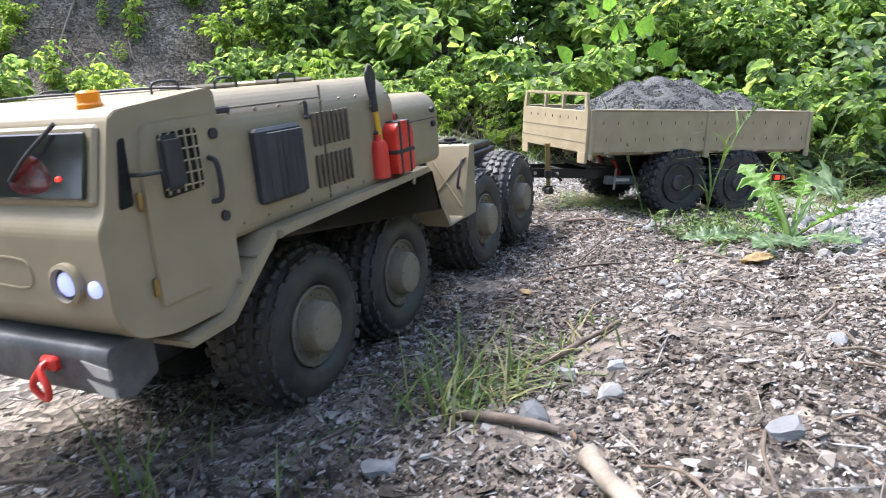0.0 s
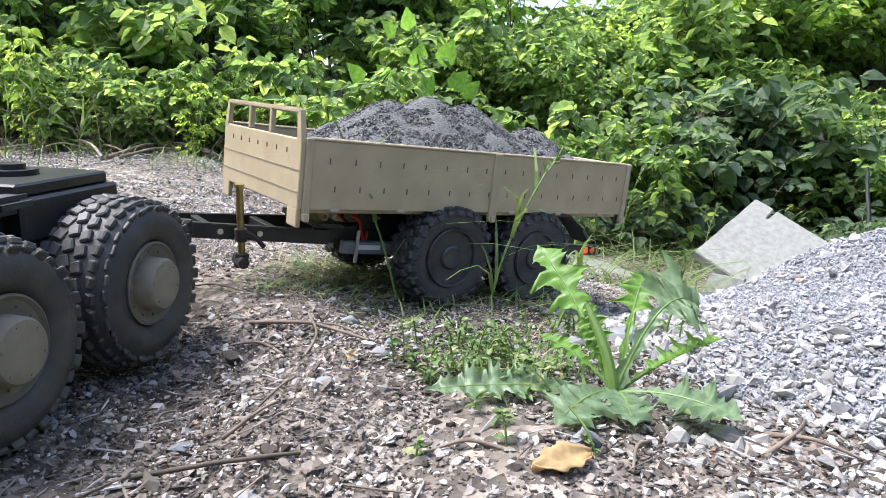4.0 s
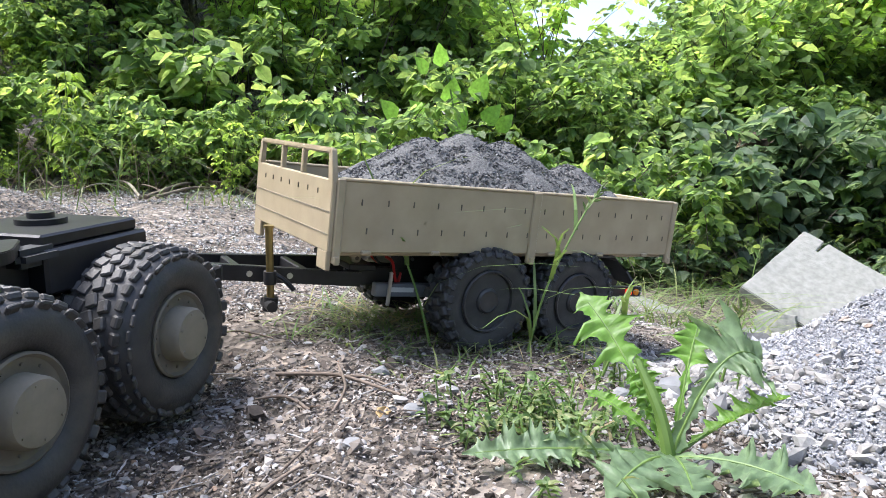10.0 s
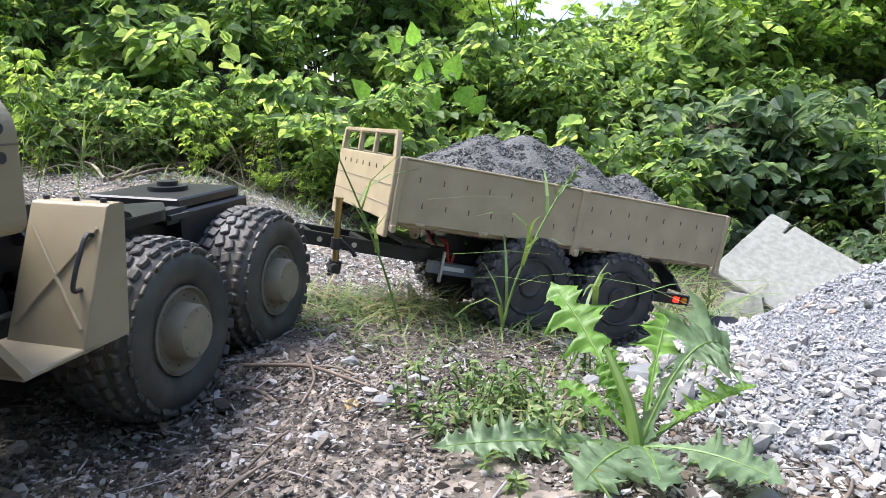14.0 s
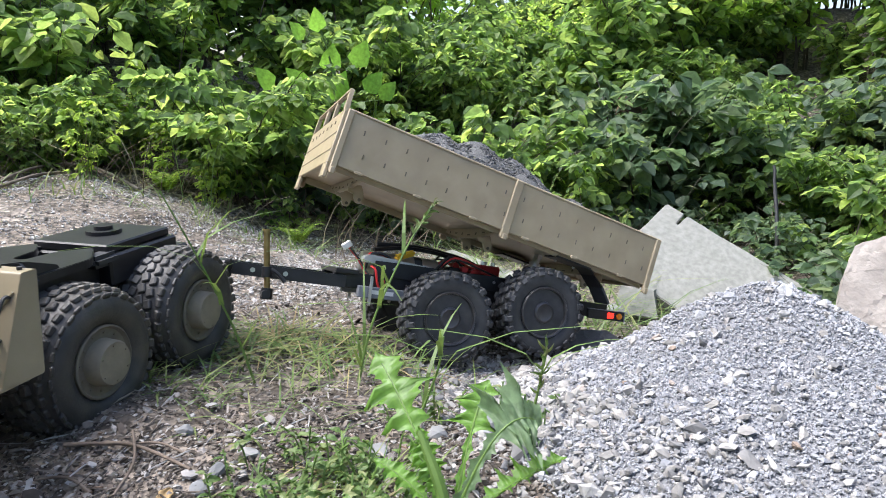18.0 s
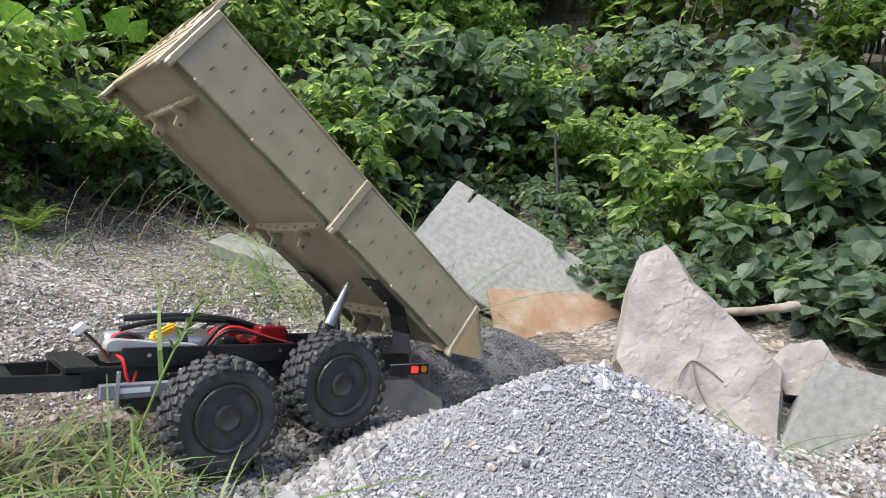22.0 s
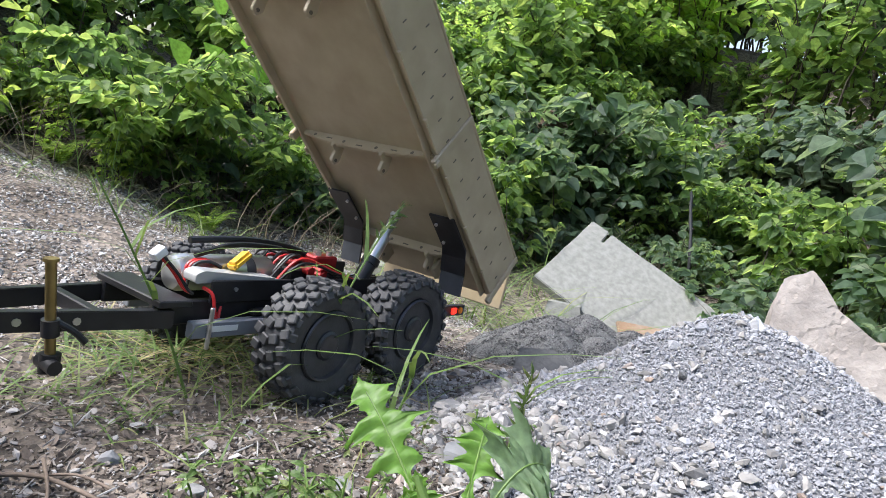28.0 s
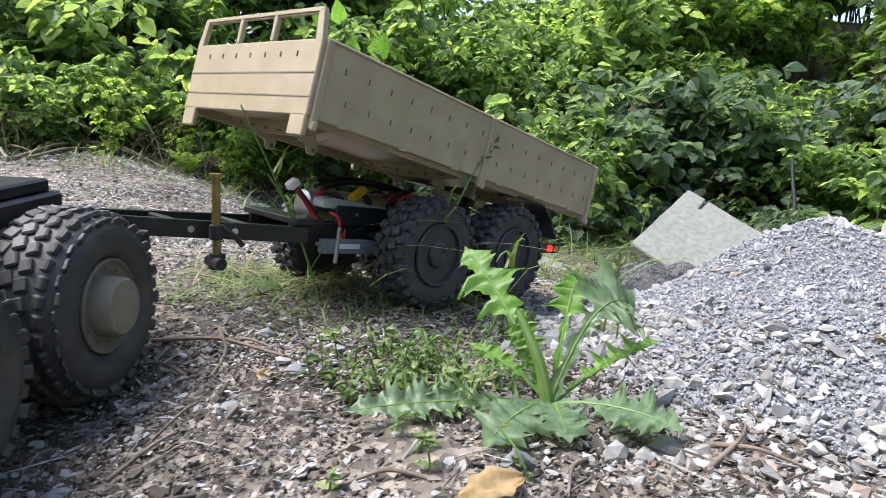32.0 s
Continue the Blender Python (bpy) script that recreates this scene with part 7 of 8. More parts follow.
def long_stalk(pts, seed, leaves, head=True):
    """A tall grass stalk with a drooping seed head and long side blades."""
    ob = thing("grass_stalk", "tall green grass stalk with drooping blades", "grass")
    bm = bmesh.new()
    tube(bm, pts, 0.0014, 6, 0.0007)
    part("stalk", bm, STEM, ob, "", True)
    rng = np.random.default_rng(seed)
    P = np.array(pts, float)
    n = leaves
    i = rng.uniform(0.0, 0.75, n) * (len(P) - 1)
    k = i.astype(int)
    base = P[k] + (P[k + 1] - P[k]) * (i - k)[:, None]
    hs, ws, ls = rng.uniform(0.05, 0.11, n), rng.uniform(0.003, 0.0045, n), rng.uniform(0.6, 1.8, n)
    for j in range(n):
        v, q = blades(rng, base[j:j + 1], hs[j:j + 1], ws[j:j + 1], ls[j:j + 1])
        mesh_part("blade", soup("blade", v, None, q), GRASS, ob)
    if head:
        tip, back = P[-1], P[-2]
        d = (tip - back) / np.linalg.norm(tip - back)
        m = 26
        b = tip + np.outer(np.linspace(-0.045, 0.0, m), d)
        dirs = d + rng.normal(0, 0.45, (m, 3))
        v, t, q = leaf_soup(b, dirs, rng.normal(0, 1, (m, 3)), np.full(m, 0.011), np.full(m, 0.003))
        mesh_part("seed_head", soup("seed_head", v, t, q), GRASS, ob)


long_stalk([(0.195, 0.700, -0.02), (0.212, 0.705, 0.04), (0.238, 0.715, 0.09), (0.265, 0.728, 0.13), (0.290, 0.742, 0.156)], 3, 8)
long_stalk([(0.094, 0.705, -0.01), (0.078, 0.70, 0.05), (0.052, 0.695, 0.12), (0.024, 0.694, 0.185)], 9, 6, False)
long_stalk([(0.235, 0.60, -0.01), (0.25, 0.60, 0.03), (0.255, 0.60, 0.06)], 4, 5, False)
for k, (x, y, lx, h) in enumerate(((-0.62, 1.72, 0.10, 0.26), (-0.58, 1.70, 0.17, 0.30), (-0.66, 1.75, 0.05, 0.24), (-0.52, 1.78, 0.08, 0.20), (0.02, 2.0, 0.05, 0.24), (0.60, 1.75, -0.06, 0.26), (0.82, 1.62, 0.07, 0.26), (-0.05, 2.05, -0.05, 0.28), (0.92, 1.40, 0.05, 0.20))):
    z = gz(x, y)
    long_stalk([(x, y, z - 0.01), (x + 0.2 * lx, y, z + 0.4 * h), (x + 0.55 * lx, y + 0.01, z + 0.75 * h), (x + lx, y + 0.02, z + h)], 90 + k, 5, k % 2 == 0)
long_stalk([(0.32, 0.55, 0.0), (0.325, 0.548, 0.03), (0.328, 0.545, 0.065)], 5, 3)


def thistle():
    """Sow thistle: a rosette of lobed, toothed leaves round a short stem."""
    ob = thing("sow_thistle", "green sow thistle with lobed spiny leaves growing in the gravel", "thistle")
    x0, y0 = 0.203, 0.418
    z0 = gz(x0, y0)
    bm = bmesh.new()
    tube(bm, [(x0, y0, z0), (x0 - 0.004, y0 + 0.01, z0 + 0.03), (x0 - 0.012, y0 + 0.03, z0 + 0.06)], 0.005, 8, 0.003)
    part("stem", bm, STEM, ob, "thick pale green stem", True)
    rr = random.Random(4)
    foot = Vector((x0, y0, z0 + 0.006))

    def leaf(tip, width, sag, face, lobes=5, cut=0.62, start=0.12, curl=0.15, mat=THISTLE):
        """A lobed, spiny leaf from the crown to its tip; sag lifts (or drops) its middle, face is its upper side."""
        tip = Vector(tip)
        mid = (foot + tip) / 2 + Vector((0, 0, sag))
        n = lobes * 12 + 1
        t = np.linspace(0, 1, n)
        P = np.array([tuple((1 - k) ** 2 * foot + 2 * k * (1 - k) * mid + k * k * tip) for k in t])
        f = np.gradient(P, axis=0)
        f /= np.linalg.norm(f, axis=1)[:, None]
        sd = np.cross(f, np.array(face, float))
        sd /= np.linalg.norm(sd, axis=1)[:, None]
        up = np.cross(sd, f)
        env = smooth_step(start, 0.60, t) * 0.82 + 0.18
        env = width * env * np.where(t > 0.80, (1 - t) / 0.20 * 0.9 + 0.1, 1)
        cols = []
        for side in (-1, 1):
            ph = (t * lobes + rr.uniform(0, 1) * 0.25 + (0.1 if side > 0 else 0)) % 1.0
            lob = np.where(ph < 0.72, (ph / 0.72) ** 1.3, (1 - ph) / 0.28)
            lob = (1 - cut) + cut * lob
            spine = 1 + 0.34 * (np.arange(n) % 4 == 1) - 0.14 * (np.arange(n) % 4 == 3)
            wd = env * lob * spine
            back = 0.25 * wd * np.where(ph < 0.72, 0.5, 1)
            ruf = curl * wd + 0.22 * wd * np.sin(t * lobes * 6.28 + rr.uniform(0, 6)) + 0.10 * wd * np.sin(t * lobes * 25)
            edge = P + sd * (side * wd)[:, None] + up * ruf[:, None] - f * back[:, None]
            half = P + sd * (side * 0.5 * wd)[:, None] + up * (0.45 * curl * wd + 0.14 * wd * np.sin(t * lobes * 12.5 + side))[:, None]
            cols.append((edge, half))
        v = np.stack([cols[0][0], cols[0][1], P - up * 0.0009, cols[1][1], cols[1][0]], 1).reshape(-1, 3)
        q = [(5 * i + k, 5 * i + k + 1, 5 * i + 6 + k, 5 * i + 5 + k) for i in range(n - 1) for k in range(4)]
        lf = mesh_part("leaf", soup("leaf", v, None, q), mat, ob, smooth=True, angle=0)
        bm = bmesh.new()
        tube(bm, [tuple(p) for p in P[:-3:6] - up[:-3:6] * 0.0008], 0.0013, 6, 0.0004)
        part("midrib", bm, STEM, lf, "pale midrib", True)

    see = (-0.45, -0.72, 0.45)
    leaf((0.176, 0.515, 0.088), 0.026, 0.020, (-0.3, -0.75, 0.6), 5, 0.80, 0.42, 0.06, THISTLE_LIT)    # tall leaf leaning back
    leaf((0.270, 0.432, 0.060), 0.031, 0.058, (-0.2, -0.6, 0.75), 6, 0.60, 0.50, 0.10)    # broad leaf arching over
    leaf((0.246, 0.468, 0.078), 0.020, 0.026, see, 6, 0.66, 0.50, 0.10, THISTLE_LIT)
    leaf((0.190, 0.448, 0.062), 0.010, 0.006, see, 6, 0.7, 0.25, 0.10, THISTLE_LIT)
    leaf((0.283, 0.420, 0.040), 0.013, 0.010, (-0.2, 0.1, 1), 7, 0.65, 0.15, 0.45, THISTLE_LIT)
    leaf((0.252, 0.350, 0.014), 0.023, 0.014, (0, -0.35, 1), 5, 0.45, 0.30, 0.0)
    leaf((0.139, 0.368, 0.010), 0.020, 0.016, (0, -0.35, 1), 4, 0.40, 0.30, 0.0)
    leaf((0.186, 0.360, 0.010), 0.016, 0.014, (0, -0.45, 1), 4, 0.35, 0.15, 0.0)
    leaf((0.072, 0.428, 0.010), 0.018, 0.010, (0.1, -0.55, 1), 8, 0.65, 0.20, 0.35)
    leaf((0.186, 0.452, 0.050), 0.009, 0.008, see, 6, 0.6, 0.2, 0.1, THISTLE_LIT)
    leaf((0.165, 0.470, 0.030), 0.010, 0.012, (0, -0.4, 1), 6, 0.6, 0.2, 0.2, THISTLE_LIT)


thistle()


def weed(x, y, n, h, seed, mat=GRASS):
    rng = np.random.default_rng(seed)
    ob = thing("weed", "small leafy green weed in the litter", "weed", group="weeds", kind="stuff")
    bm = bmesh.new()
    base, dirs, ln = [], [], []
    for k in range(n):
        px, py = x + rng.normal(0, 0.03), y + rng.normal(0, 0.022)
        hh = h * rng.uniform(0.4, 1.1)
        lx, ly = rng.normal(0, 0.35 * hh, 2)
        z = gz(px, py)
        tube(bm, [(px, py, z), (px + lx * 0.4, py + ly * 0.4, z + hh * 0.6), (px + lx, py + ly, z + hh)], 0.0008, 4)
        for j in range(9):
            t = rng.uniform(0.2, 1)
            a = rng.uniform(0, 6.28)
            base.append((px + lx * t, py + ly * t, z + hh * t))
            dirs.append((math.cos(a), math.sin(a), rng.uniform(-0.2, 0.5)))
            ln.append(rng.uniform(0.004, 0.011))
    part("stem", bm, STEM, ob, "", True)
    base, dirs, ln = np.array(base), np.array(dirs), np.array(ln)
    v, t, q = leaf_soup(base, dirs, np.column_stack([rng.normal(0, .4, (len(ln), 2)), np.ones(len(ln))]), ln, ln * 0.5)
    mesh_part("foliage", soup("foliage", v, t, q), mat, ob)


for k, (x, y, n, h) in enumerate(((0.11, 0.47, 22, 0.028), (0.14, 0.51, 20, 0.034), (0.17, 0.52, 14, 0.034), (0.088, 0.352, 4, 0.024), (0.24, 0.60, 8, 0.04), (0.33, 0.56, 5, 0.045), (0.15, 0.455, 20, 0.024))):
    weed(x, y, n, h, 70 + k)


# ---- small things on the ground ----
def fallen_leaf(x, y, turn, L, dz=0.004):
    nu, nv = 14, 9
    U, V = np.meshgrid(np.linspace(0, 1, nu), np.linspace(-1, 1, nv))
    half = 0.30 * np.sin(np.pi * np.clip(U * 0.98 + 0.01, 0, 1)) ** 0.9 * (1 + 0.16 * np.sin(U * 22))
    X, Y = L * (U - 0.5), L * half * V
    Z = 0.07 * L * V ** 2 - 0.05 * L * (U - 0.5) ** 2 + 0.025 * L * np.sin(U * 7 + V * 3) + 0.03 * L * np.sin(V * 5 - U * 4)
    idx = np.arange(nu * nv).reshape(nv, nu)
    q = np.stack([idx[:-1, :-1], idx[:-1, 1:], idx[1:, 1:], idx[1:, :-1]], -1).reshape(-1, 4)
    ob = mesh_part("fallen_leaf", soup("fallen_leaf", np.stack([X, Y, Z], -1).reshape(-1, 3), None, q), DRYLEAF, None, "", True, 0)
    ob.modifiers.new("thick", "SOLIDIFY").thickness = 0.0006
    ob.matrix_basis = pose(x, y, gz(x, y) + dz, 4, -3, turn)
    tagged(ob, "fallen yellow-brown dry leaf on the litter", "leaf", group="fallen leaves")


fallen_leaf(0.130, 0.335, 10, 0.038, 0.006)
fallen_leaf(0.03, 0.50, 70, 0.016)
fallen_leaf(-0.13, 0.30, 120, 0.02)


def stone(x, y, r, seed, flat=0.6, dz=0.0, label="grey angular stone lying on the litter"):
    bm = bmesh.new()
    bmesh.ops.create_icosphere(bm, subdivisions=2, radius=1)
    rs = random.Random(seed)
    cuts = [(Vector((rs.gauss(0, 1), rs.gauss(0, 1), rs.gauss(0, 0.7))).normalized(), rs.uniform(0.45, 0.8)) for _ in range(13)]
    for v in bm.verts:
        for nrm, d in cuts:
            k = v.co.dot(nrm)
            if k > d:
                v.co -= nrm * (k - d)
        v.co += Vector((noise.noise(v.co * 3 + Vector((seed, 0, 0))), 0, noise.noise(v.co * 3))) * 0.06
    bmesh.ops.scale(bm, vec=(r, r * rs.uniform(0.6, 0.95), r * flat), verts=bm.verts)
    ob = part("stone", bm, STONES, None, "", True, 14)
    ob.matrix_basis = pose(x, y, gz(x, y) + r * flat * 0.45 + dz, rs.uniform(-12, 12), rs.uniform(-12, 12), rs.uniform(0, 360))
    tagged(ob, label, "stone", group="stones")


for k, (x, y, r, fl) in enumerate(((-0.145, 0.03, 0.021, 0.55), (-0.072, 0.095, 0.012, 0.6), (-0.085, 0.06, 0.014, 0.5), (0.093, 0.092, 0.016, 0.5), (-0.004, -0.04, 0.017, 0.62), (-0.11, 0.10, 0.011, 0.7),
                                  (0.062, 0.522, 0.011, 0.5), (0.054, 0.505, 0.011, 0.4), (0.038, 0.600, 0.010, 0.6), (0.084, 0.544, 0.011, 0.5), (0.185, 0.555, 0.014, 0.5), (0.288, 0.567, 0.019, 0.75), (0.154, 0.356, 0.011, 0.8), (-0.037, 0.35, 0.010, 0.35), (0.008, 0.468, 0.011, 0.4), (0.24, 0.57, 0.012, 0.5),
                                  (0.345, 0.69, 0.027, 0.6), (0.50, 0.76, 0.022, 0.6), (0.86, 1.27, 0.045, 0.5), (0.36, 0.62, 0.014, 0.6), (-0.25, -0.02, 0.014, 0.6), (-0.33, -0.05, 0.012, 0.6), (0.02, 0.30, 0.009, 0.5), (-0.08, 0.42, 0.010, 0.4))):
    stone(x, y, r, 100 + k, fl)


def stick(name, pts, r, r2, mat=TWIG, label="thin brown twig lying on the litter"):
    P = [(x, y, gz(x, y) + h) for x, y, h in pts]
    log_piece(name, label, "twig", P, r, r2, mat)["group"] = "twigs"


stick("twig", [(-0.115, -0.02, 0.008), (-0.108, -0.055, 0.010), (-0.095, -0.10, 0.008)], 0.0075, 0.006, WOOD, "short weathered stick on the litter")
stick("twig", [(-0.20, 0.045, 0.006), (-0.16, 0.02, 0.010), (-0.13, 0.012, 0.006)], 0.004, 0.003)
stick("twig", [(-0.13, 0.13, 0.006), (-0.09, 0.145, 0.010), (-0.055, 0.17, 0.006)], 0.003, 0.002)
stick("twig", [(-0.42, -0.07, 0.006), (-0.36, -0.06, 0.008), (-0.30, -0.055, 0.006)], 0.007, 0.006, WOOD, "weathered stick in front of the truck")
stick("twig", [(-0.05, 0.60, 0.005), (0.0, 0.575, 0.009), (0.045, 0.525, 0.005)], 0.0018, 0.0012)
stick("twig", [(0.0, 0.59, 0.012), (0.005, 0.55, 0.008), (-0.005, 0.52, 0.004)], 0.0013, 0.001)
stick("twig", [(-0.10, 0.385, 0.004), (-0.05, 0.38, 0.006), (-0.01, 0.385, 0.004)], 0.0016, 0.0012, BARK, "dark straight twig on the litter")
srng = random.Random(12)
for k in range(60):
    x, y, a, L = srng.uniform(-0.5, 0.35), srng.uniform(-0.08, 0.75), srng.uniform(0, 6.28), srng.uniform(0.02, 0.07)
    dx, dy = math.cos(a) * L / 2, math.sin(a) * L / 2
    stick("twig", [(x - dx, y - dy, 0.003), (x + 0.15 * dy, y - 0.15 * dx, 0.008), (x + dx, y + dy, 0.004)], srng.uniform(0.0008, 0.0018), 0.0008)

for k in range(46):
    x, y, a, L = srng.uniform(-2.4, -0.3), srng.uniform(1.9, 3.0), srng.uniform(0, 6.28), srng.uniform(0.10, 0.45)
    dx, dy = math.cos(a) * L / 2, math.sin(a) * L / 2
    stick("dead_stick", [(x - dx, y - dy, 0.01), (x + 0.12 * dy, y - 0.12 * dx, 0.03), (x + dx, y + dy, 0.012)], srng.uniform(0.002, 0.006), 0.0015, srng.choice((WOOD, TWIG)), "dead grey stick lying on the bank")

# ---- small grey gravel mound by the far verge ----
MOUND = (-0.93, 1.52)
mx, my = np.meshgrid(np.linspace(-0.42, 0.42, 50), np.linspace(-0.32, 0.32, 40))
mh = 0.15 * np.maximum(1 - np.hypot(mx / 0.40, my / 0.30), 0) ** 0.9
mz = ground_z(mx + MOUND[0], my + MOUND[1]) + mh - 0.012 * (mh <= 0.002)
mi = np.arange(mx.size).reshape(mx.shape)
mq = np.stack([mi[:-1, :-1], mi[:-1, 1:], mi[1:, 1:], mi[1:, :-1]], -1).reshape(-1, 4)
mound = thing("gravel_mound", "low mound of grey gravel at the foot of the bank", "gravel heap", kind="stuff")
mesh_part("core", soup("mound_core", np.stack([mx + MOUND[0], my + MOUND[1], mz], -1).reshape(-1, 3), None, mq), GROUND, mound, smooth=True, angle=0)
mp = rng.uniform((-0.40, -0.30), (0.40, 0.30), (9000, 2))
mr = np.maximum(1 - np.hypot(mp[:, 0] / 0.40, mp[:, 1] / 0.30), 0)
mp, mr = mp[mr > 0.01], mr[mr > 0.01]
ms = rng.lognormal(-6.1, 0.35, len(mp))
v, t = grains(rng, np.column_stack([mp + np.array(MOUND), ground_z(*(mp + np.array(MOUND)).T) + 0.15 * mr ** 0.9 + 0.2 * ms]), ms, 0.6, 0.6)
mesh_part("grains", soup("mound_grains", v, t), GRAVEL_TAN, mound)

# ---- the load ----
LX0, LX1 = XF - HINGE[0] - 0.012, XR - HINGE[0] + 0.010
CLUMPS = []


def load_height(x, y):
    """Height of the gravel over the tray bed, in the tray's space."""
    u = (LX0 - x) / (LX0 - LX1)
    big = 0.089 * np.exp(-np.abs((u - 0.40) / 0.25) ** 1.8)
    hump = 0.084 * np.exp(-np.abs((u - 0.58) / 0.15) ** 2)
    small = 0.068 * np.exp(-np.abs((u - 0.78) / 0.12) ** 2)
    h = np.maximum(np.maximum(big, hump), small) + 0.022
    edge = np.clip((1 - np.abs(y) / (WY - 0.006)) / 0.75, 0, 1) ** 0.8
    return np.minimum(h, 0.040 + edge * 0.09) * smooth_step(-0.05, 0.10, u)


def build_load(n=8):
    """Overlapping mounds that together make the load."""
    rng = np.random.default_rng(31)
    zb = ZB - HINGE[1] + 0.0125
    step = (LX0 - LX1) / n
    for i in range(n):
        cx = LX1 + (i + 0.5) * step
        peak = float(load_height(cx, 0.0)) + 0.004
        half = min(0.115, peak / 0.62)

        def height(x, y):
            r_ = np.sqrt((x - cx) ** 2 + y ** 2 + 0.00012)
            return np.maximum(peak + 0.006 - 0.62 * r_, 0.0)

        lo, hi = max(cx - half, LX1), min(cx + half, LX0)
        wy = min(half, WY - 0.008)
        X, Y = np.meshgrid(np.linspace(lo, hi, 34), np.linspace(-wy, wy, 40))
        Z = height(X, Y)
        Z = Z + (Z > 0.004) * 0.0045 * np.array([noise.fractal(Vector((p * 45, r * 45, 2.0 + i)), 1.0, 2.1, 4) for p, r in zip(X.ravel(), Y.ravel())]).reshape(X.shape)
        ny, nx = X.shape
        top = np.stack([X - cx, Y, Z], -1).reshape(-1, 3)
        bot = top.copy()
        bot[:, 2] = 0
        idx = np.arange(nx * ny).reshape(ny, nx)
        quads = [np.stack([idx[:-1, :-1], idx[:-1, 1:], idx[1:, 1:], idx[1:, :-1]], -1).reshape(-1, 4)]
        o = nx * ny
        ring = np.concatenate([idx[0, :], idx[1:, -1], idx[-1, -2::-1], idx[-2:0:-1, 0]])
        nxt = np.roll(ring, -1)
        quads.append(np.stack([ring, ring + o, nxt + o, nxt], -1))
        ob = thing("gravel_clump", "dark grey damp gravel carried as the trailer's load", "gravel", group="trailer load", kind="stuff")
        mesh_part("core", soup("clump_core", np.concatenate([top, bot]), None, np.concatenate(quads)), LOAD_CORE, ob, smooth=True, angle=60)
        m = 5000
        px, py = rng.uniform(lo, hi, m), rng.uniform(-wy, wy, m)
        s = rng.lognormal(-6.35, 0.25, m)
        at = np.column_stack([px - cx, py, height(px, py) + 0.0004])
        k = 1500
        ex = np.where(rng.random(k) < 0.5, rng.choice((lo, hi), k), rng.uniform(lo, hi, k))
        ey = np.where((ex == lo) | (ex == hi), rng.uniform(-wy, wy, k), rng.choice((-wy, wy), k))
        ez = rng.random(k) * height(ex, ey)
        at, s = np.concatenate([at, np.column_stack([ex - cx, ey, ez])]), np.concatenate([s, rng.lognormal(-6.2, 0.3, k)])
        v, t = grains(rng, at, s, 0.9, 0.85)
        mesh_part("grains", soup("grains", v, t), DARKGRAVEL, ob)
        CLUMPS.append((ob, cx, zb, i, peak))


build_load()


# ---- what moves ----
def tray_local(t):
    return pose(HINGE[0], 0, HINGE[1]) @ pose(0, 0, 0, 0, -at_time(TIP_ROWS, t)[0], 0)


def travel(rows, axle_dir, times):
    """Distance rolled along the vehicle's heading at the times."""
    out, s, last = [], 0.0, None
    for t in times:
        r = at_time(rows, t)
        if last is not None:
            h = radians((r[3] + last[3]) / 2)
            s += (r[0] - last[0]) * math.cos(h) + (r[1] - last[1]) * math.sin(h)
        last = r
        out.append(s)
    return out


# the near front wheel hangs on its spring while the tray is over the hollow
WHEEL_DROP = [(0.0, 0.0), (14.5, 0.0), (16.5, -0.012), (17.5, -0.020), (24.5, -0.026), (27.5, -0.009), (30.0, -0.006), (31.0, -0.001), (32.0, 0.0)]


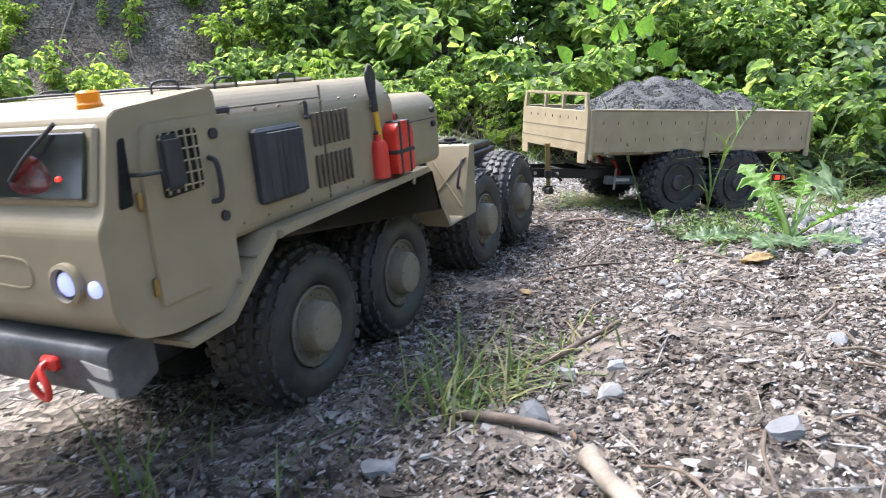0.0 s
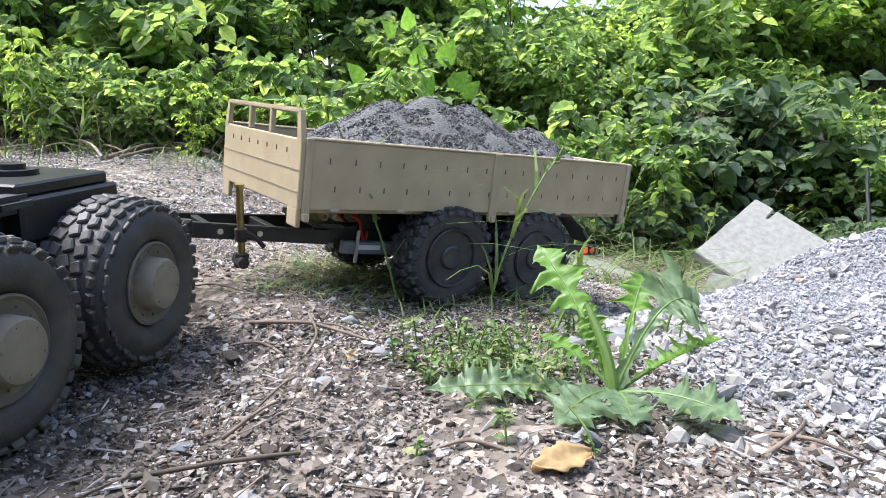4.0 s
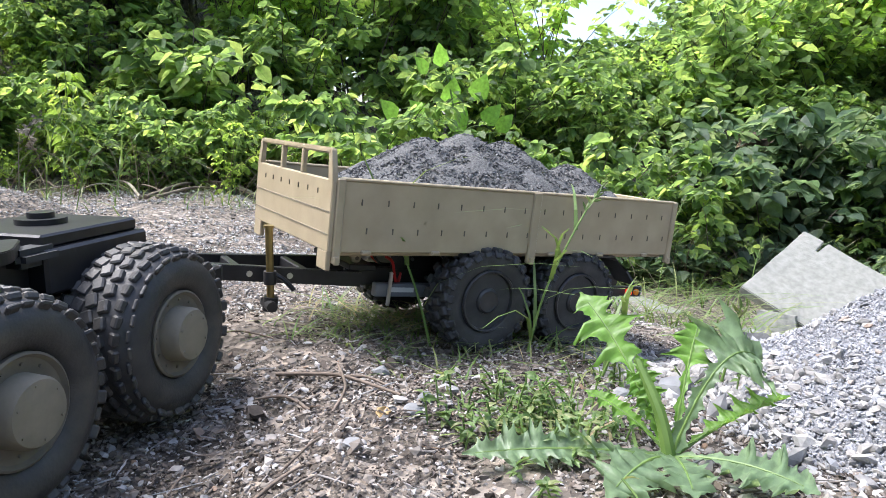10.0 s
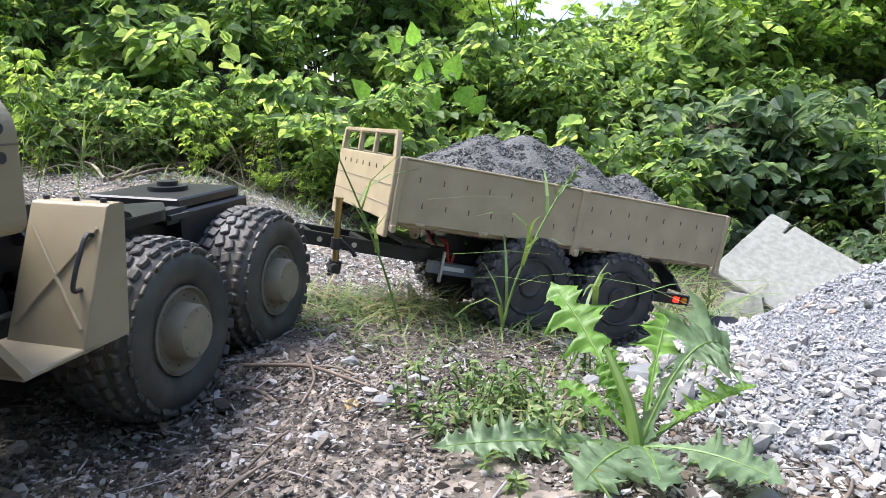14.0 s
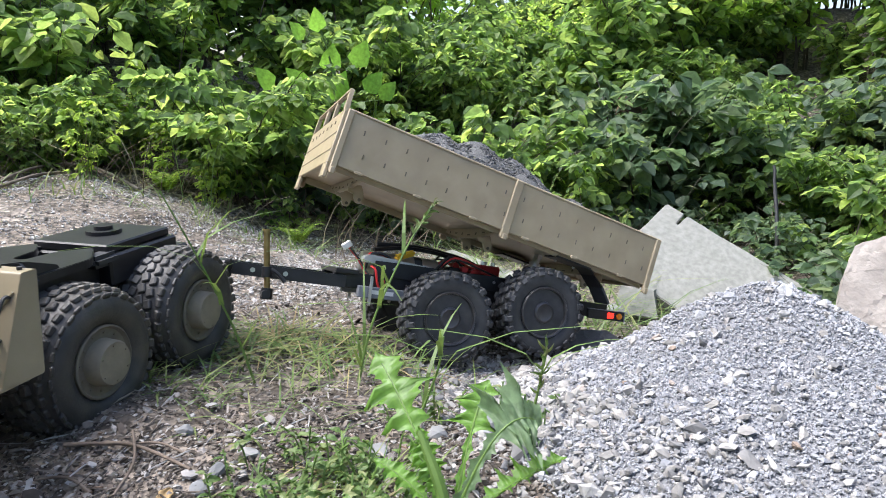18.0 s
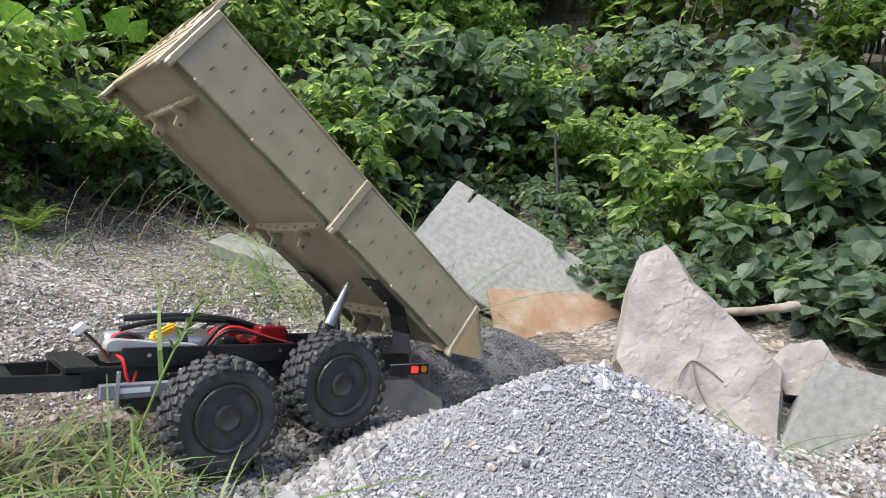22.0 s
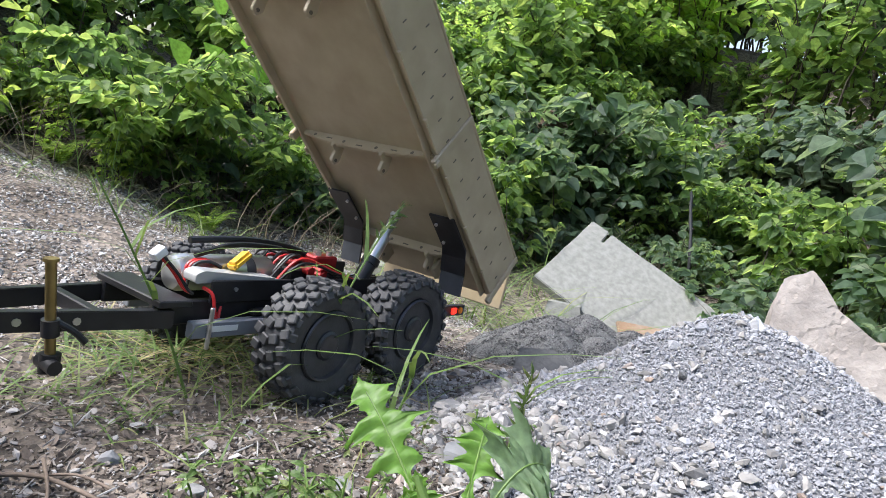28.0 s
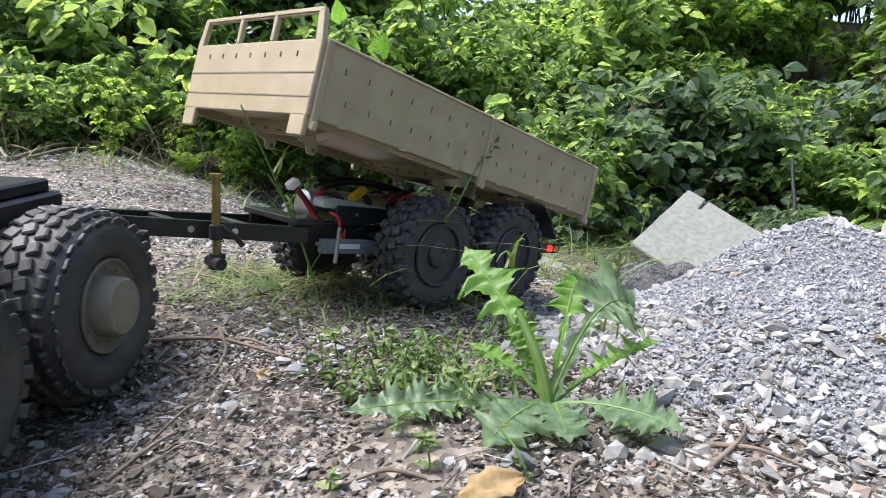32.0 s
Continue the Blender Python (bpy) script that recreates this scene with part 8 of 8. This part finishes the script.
def motions():
    walk(truck, [(r[0], body_pose(r[1:])) for r in TRUCK_ROWS])
    walk(trailer, [(r[0], body_pose(r[1:])) for r in TRAILER_ROWS])
    walk(TRAY, [(t, tray_local(t)) for t, _ in TIP_ROWS])
    times = [0.0] + [9.5 + 0.5 * k for k in range(37)] + [32.0]
    for wheels, rows, radius in ((TRUCK_WHEELS, TRUCK_ROWS, 0.066), (TRAILER_WHEELS, TRAILER_ROWS, 0.0555)):
        rolled = travel(rows, 1, times)
        for w_, x, s in wheels:
            base = w_.matrix_basis.copy()
            drop = WHEEL_DROP if (wheels is TRAILER_WHEELS and x > 0 and s > 0) else [(0.0, 0.0), (32.0, 0.0)]
            if wheels is TRAILER_WHEELS and s < 0:
                drop = [(0.0, 0.0), (9.5, 0.0), (17.0, -0.015), (32.0, -0.015)]
            walk(w_, [(t, pose(0, 0, at_time(drop, t)[0]) @ base @ pose(0, 0, 0, 0, s * math.degrees(d / radius), 0)) for t, d in zip(times, rolled)])
    # tail board swings on its upper edge once the bed is steep
    tail = [o for o in TRAY.children if o.name.startswith("tail_board")][0]
    px, pz = XR - HINGE[0], ZT - HINGE[1]
    walk(tail, [(t, pose(px, 0, pz) @ pose(0, 0, 0, 0, a, 0) @ pose(-px, 0, -pz)) for t, a in ((0, 0), (19.4, 0), (20.0, 22), (20.5, 34), (21.0, 38), (21.5, 43), (22.0, 50), (23.0, 60), (24.5, 64), (26.5, 60), (27.5, 50), (28.0, 36), (29.0, 12), (30.0, 0), (32.0, 0))])
    # ram between frame and bed
    foot = Vector((-0.082, 0, 0.062))
    for k, ob in enumerate(RAM):
        rows = []
        for t, _ in TIP_ROWS:
            head = tray_local(t) @ Vector((0.079, 0, ZB - HINGE[1] + 0.006))
            d = head - foot
            q = d.to_track_quat("Z", "Y").to_matrix().to_4x4()
            reach = max(d.length - 0.056, 0.0)
            rows.append((t, Matrix.Translation(foot + d.normalized() * reach * k / 2) @ q))
        walk(ob, rows)
    # the load rides in the bed, then slides out clump by clump
    for ob, cx, zb, i, peak in CLUMPS:
        t0 = 19.6 + 0.04 * i
        drop = 20.7 + 0.15 * i - t0
        rows = [(t, carried(t, cx, zb, cx)) for t in sorted({0.0, 4.5, 5.5, 9.5} | {0.5 * k for k in range(10, 41)} | {t0})]
        for k in (0.25, 0.5, 0.75, 1.0):
            rows.append((t0 + k * drop, carried(t0 + k * drop, cx, zb, cx + (LX1 + 0.055 - cx) * min(1.0, 1.5 * k) if cx > LX1 + 0.055 else cx)))
        rows.append((t0 + drop + 0.09, carried(t0 + drop + 0.09, cx, zb, LX1 - 0.085)))
        u, v = REST[i]
        hx, hy = 0.672 + 0.97 * u - 0.10 * v, 0.938 + 0.03 * u + v
        crest = -0.038 - 0.07 * u - 0.62 * max(abs(u) - 0.085, 0) - (0.55 if v > 0 else 0.30) * abs(v)
        rest = pose(hx, hy, crest - peak, 0, 0, 40 * i)
        rows.append((t0 + drop + 0.21, rest))
        rows.append((32.0, rest))
        walk(ob, rows)


# where each clump comes to lie along the crest of the tipped heap, first ones by the tail
REST = [(0.05, 0.02), (0.090, -0.04), (0.0, -0.055), (-0.05, -0.01), (0.045, -0.095), (-0.085, -0.055), (0.015, -0.02), (-0.03, -0.105)]


def carried(t, cx, zb, x):
    return body_pose(at_time(TRAILER_ROWS, t)) @ tray_local(t) @ pose(x, 0, zb)


motions()
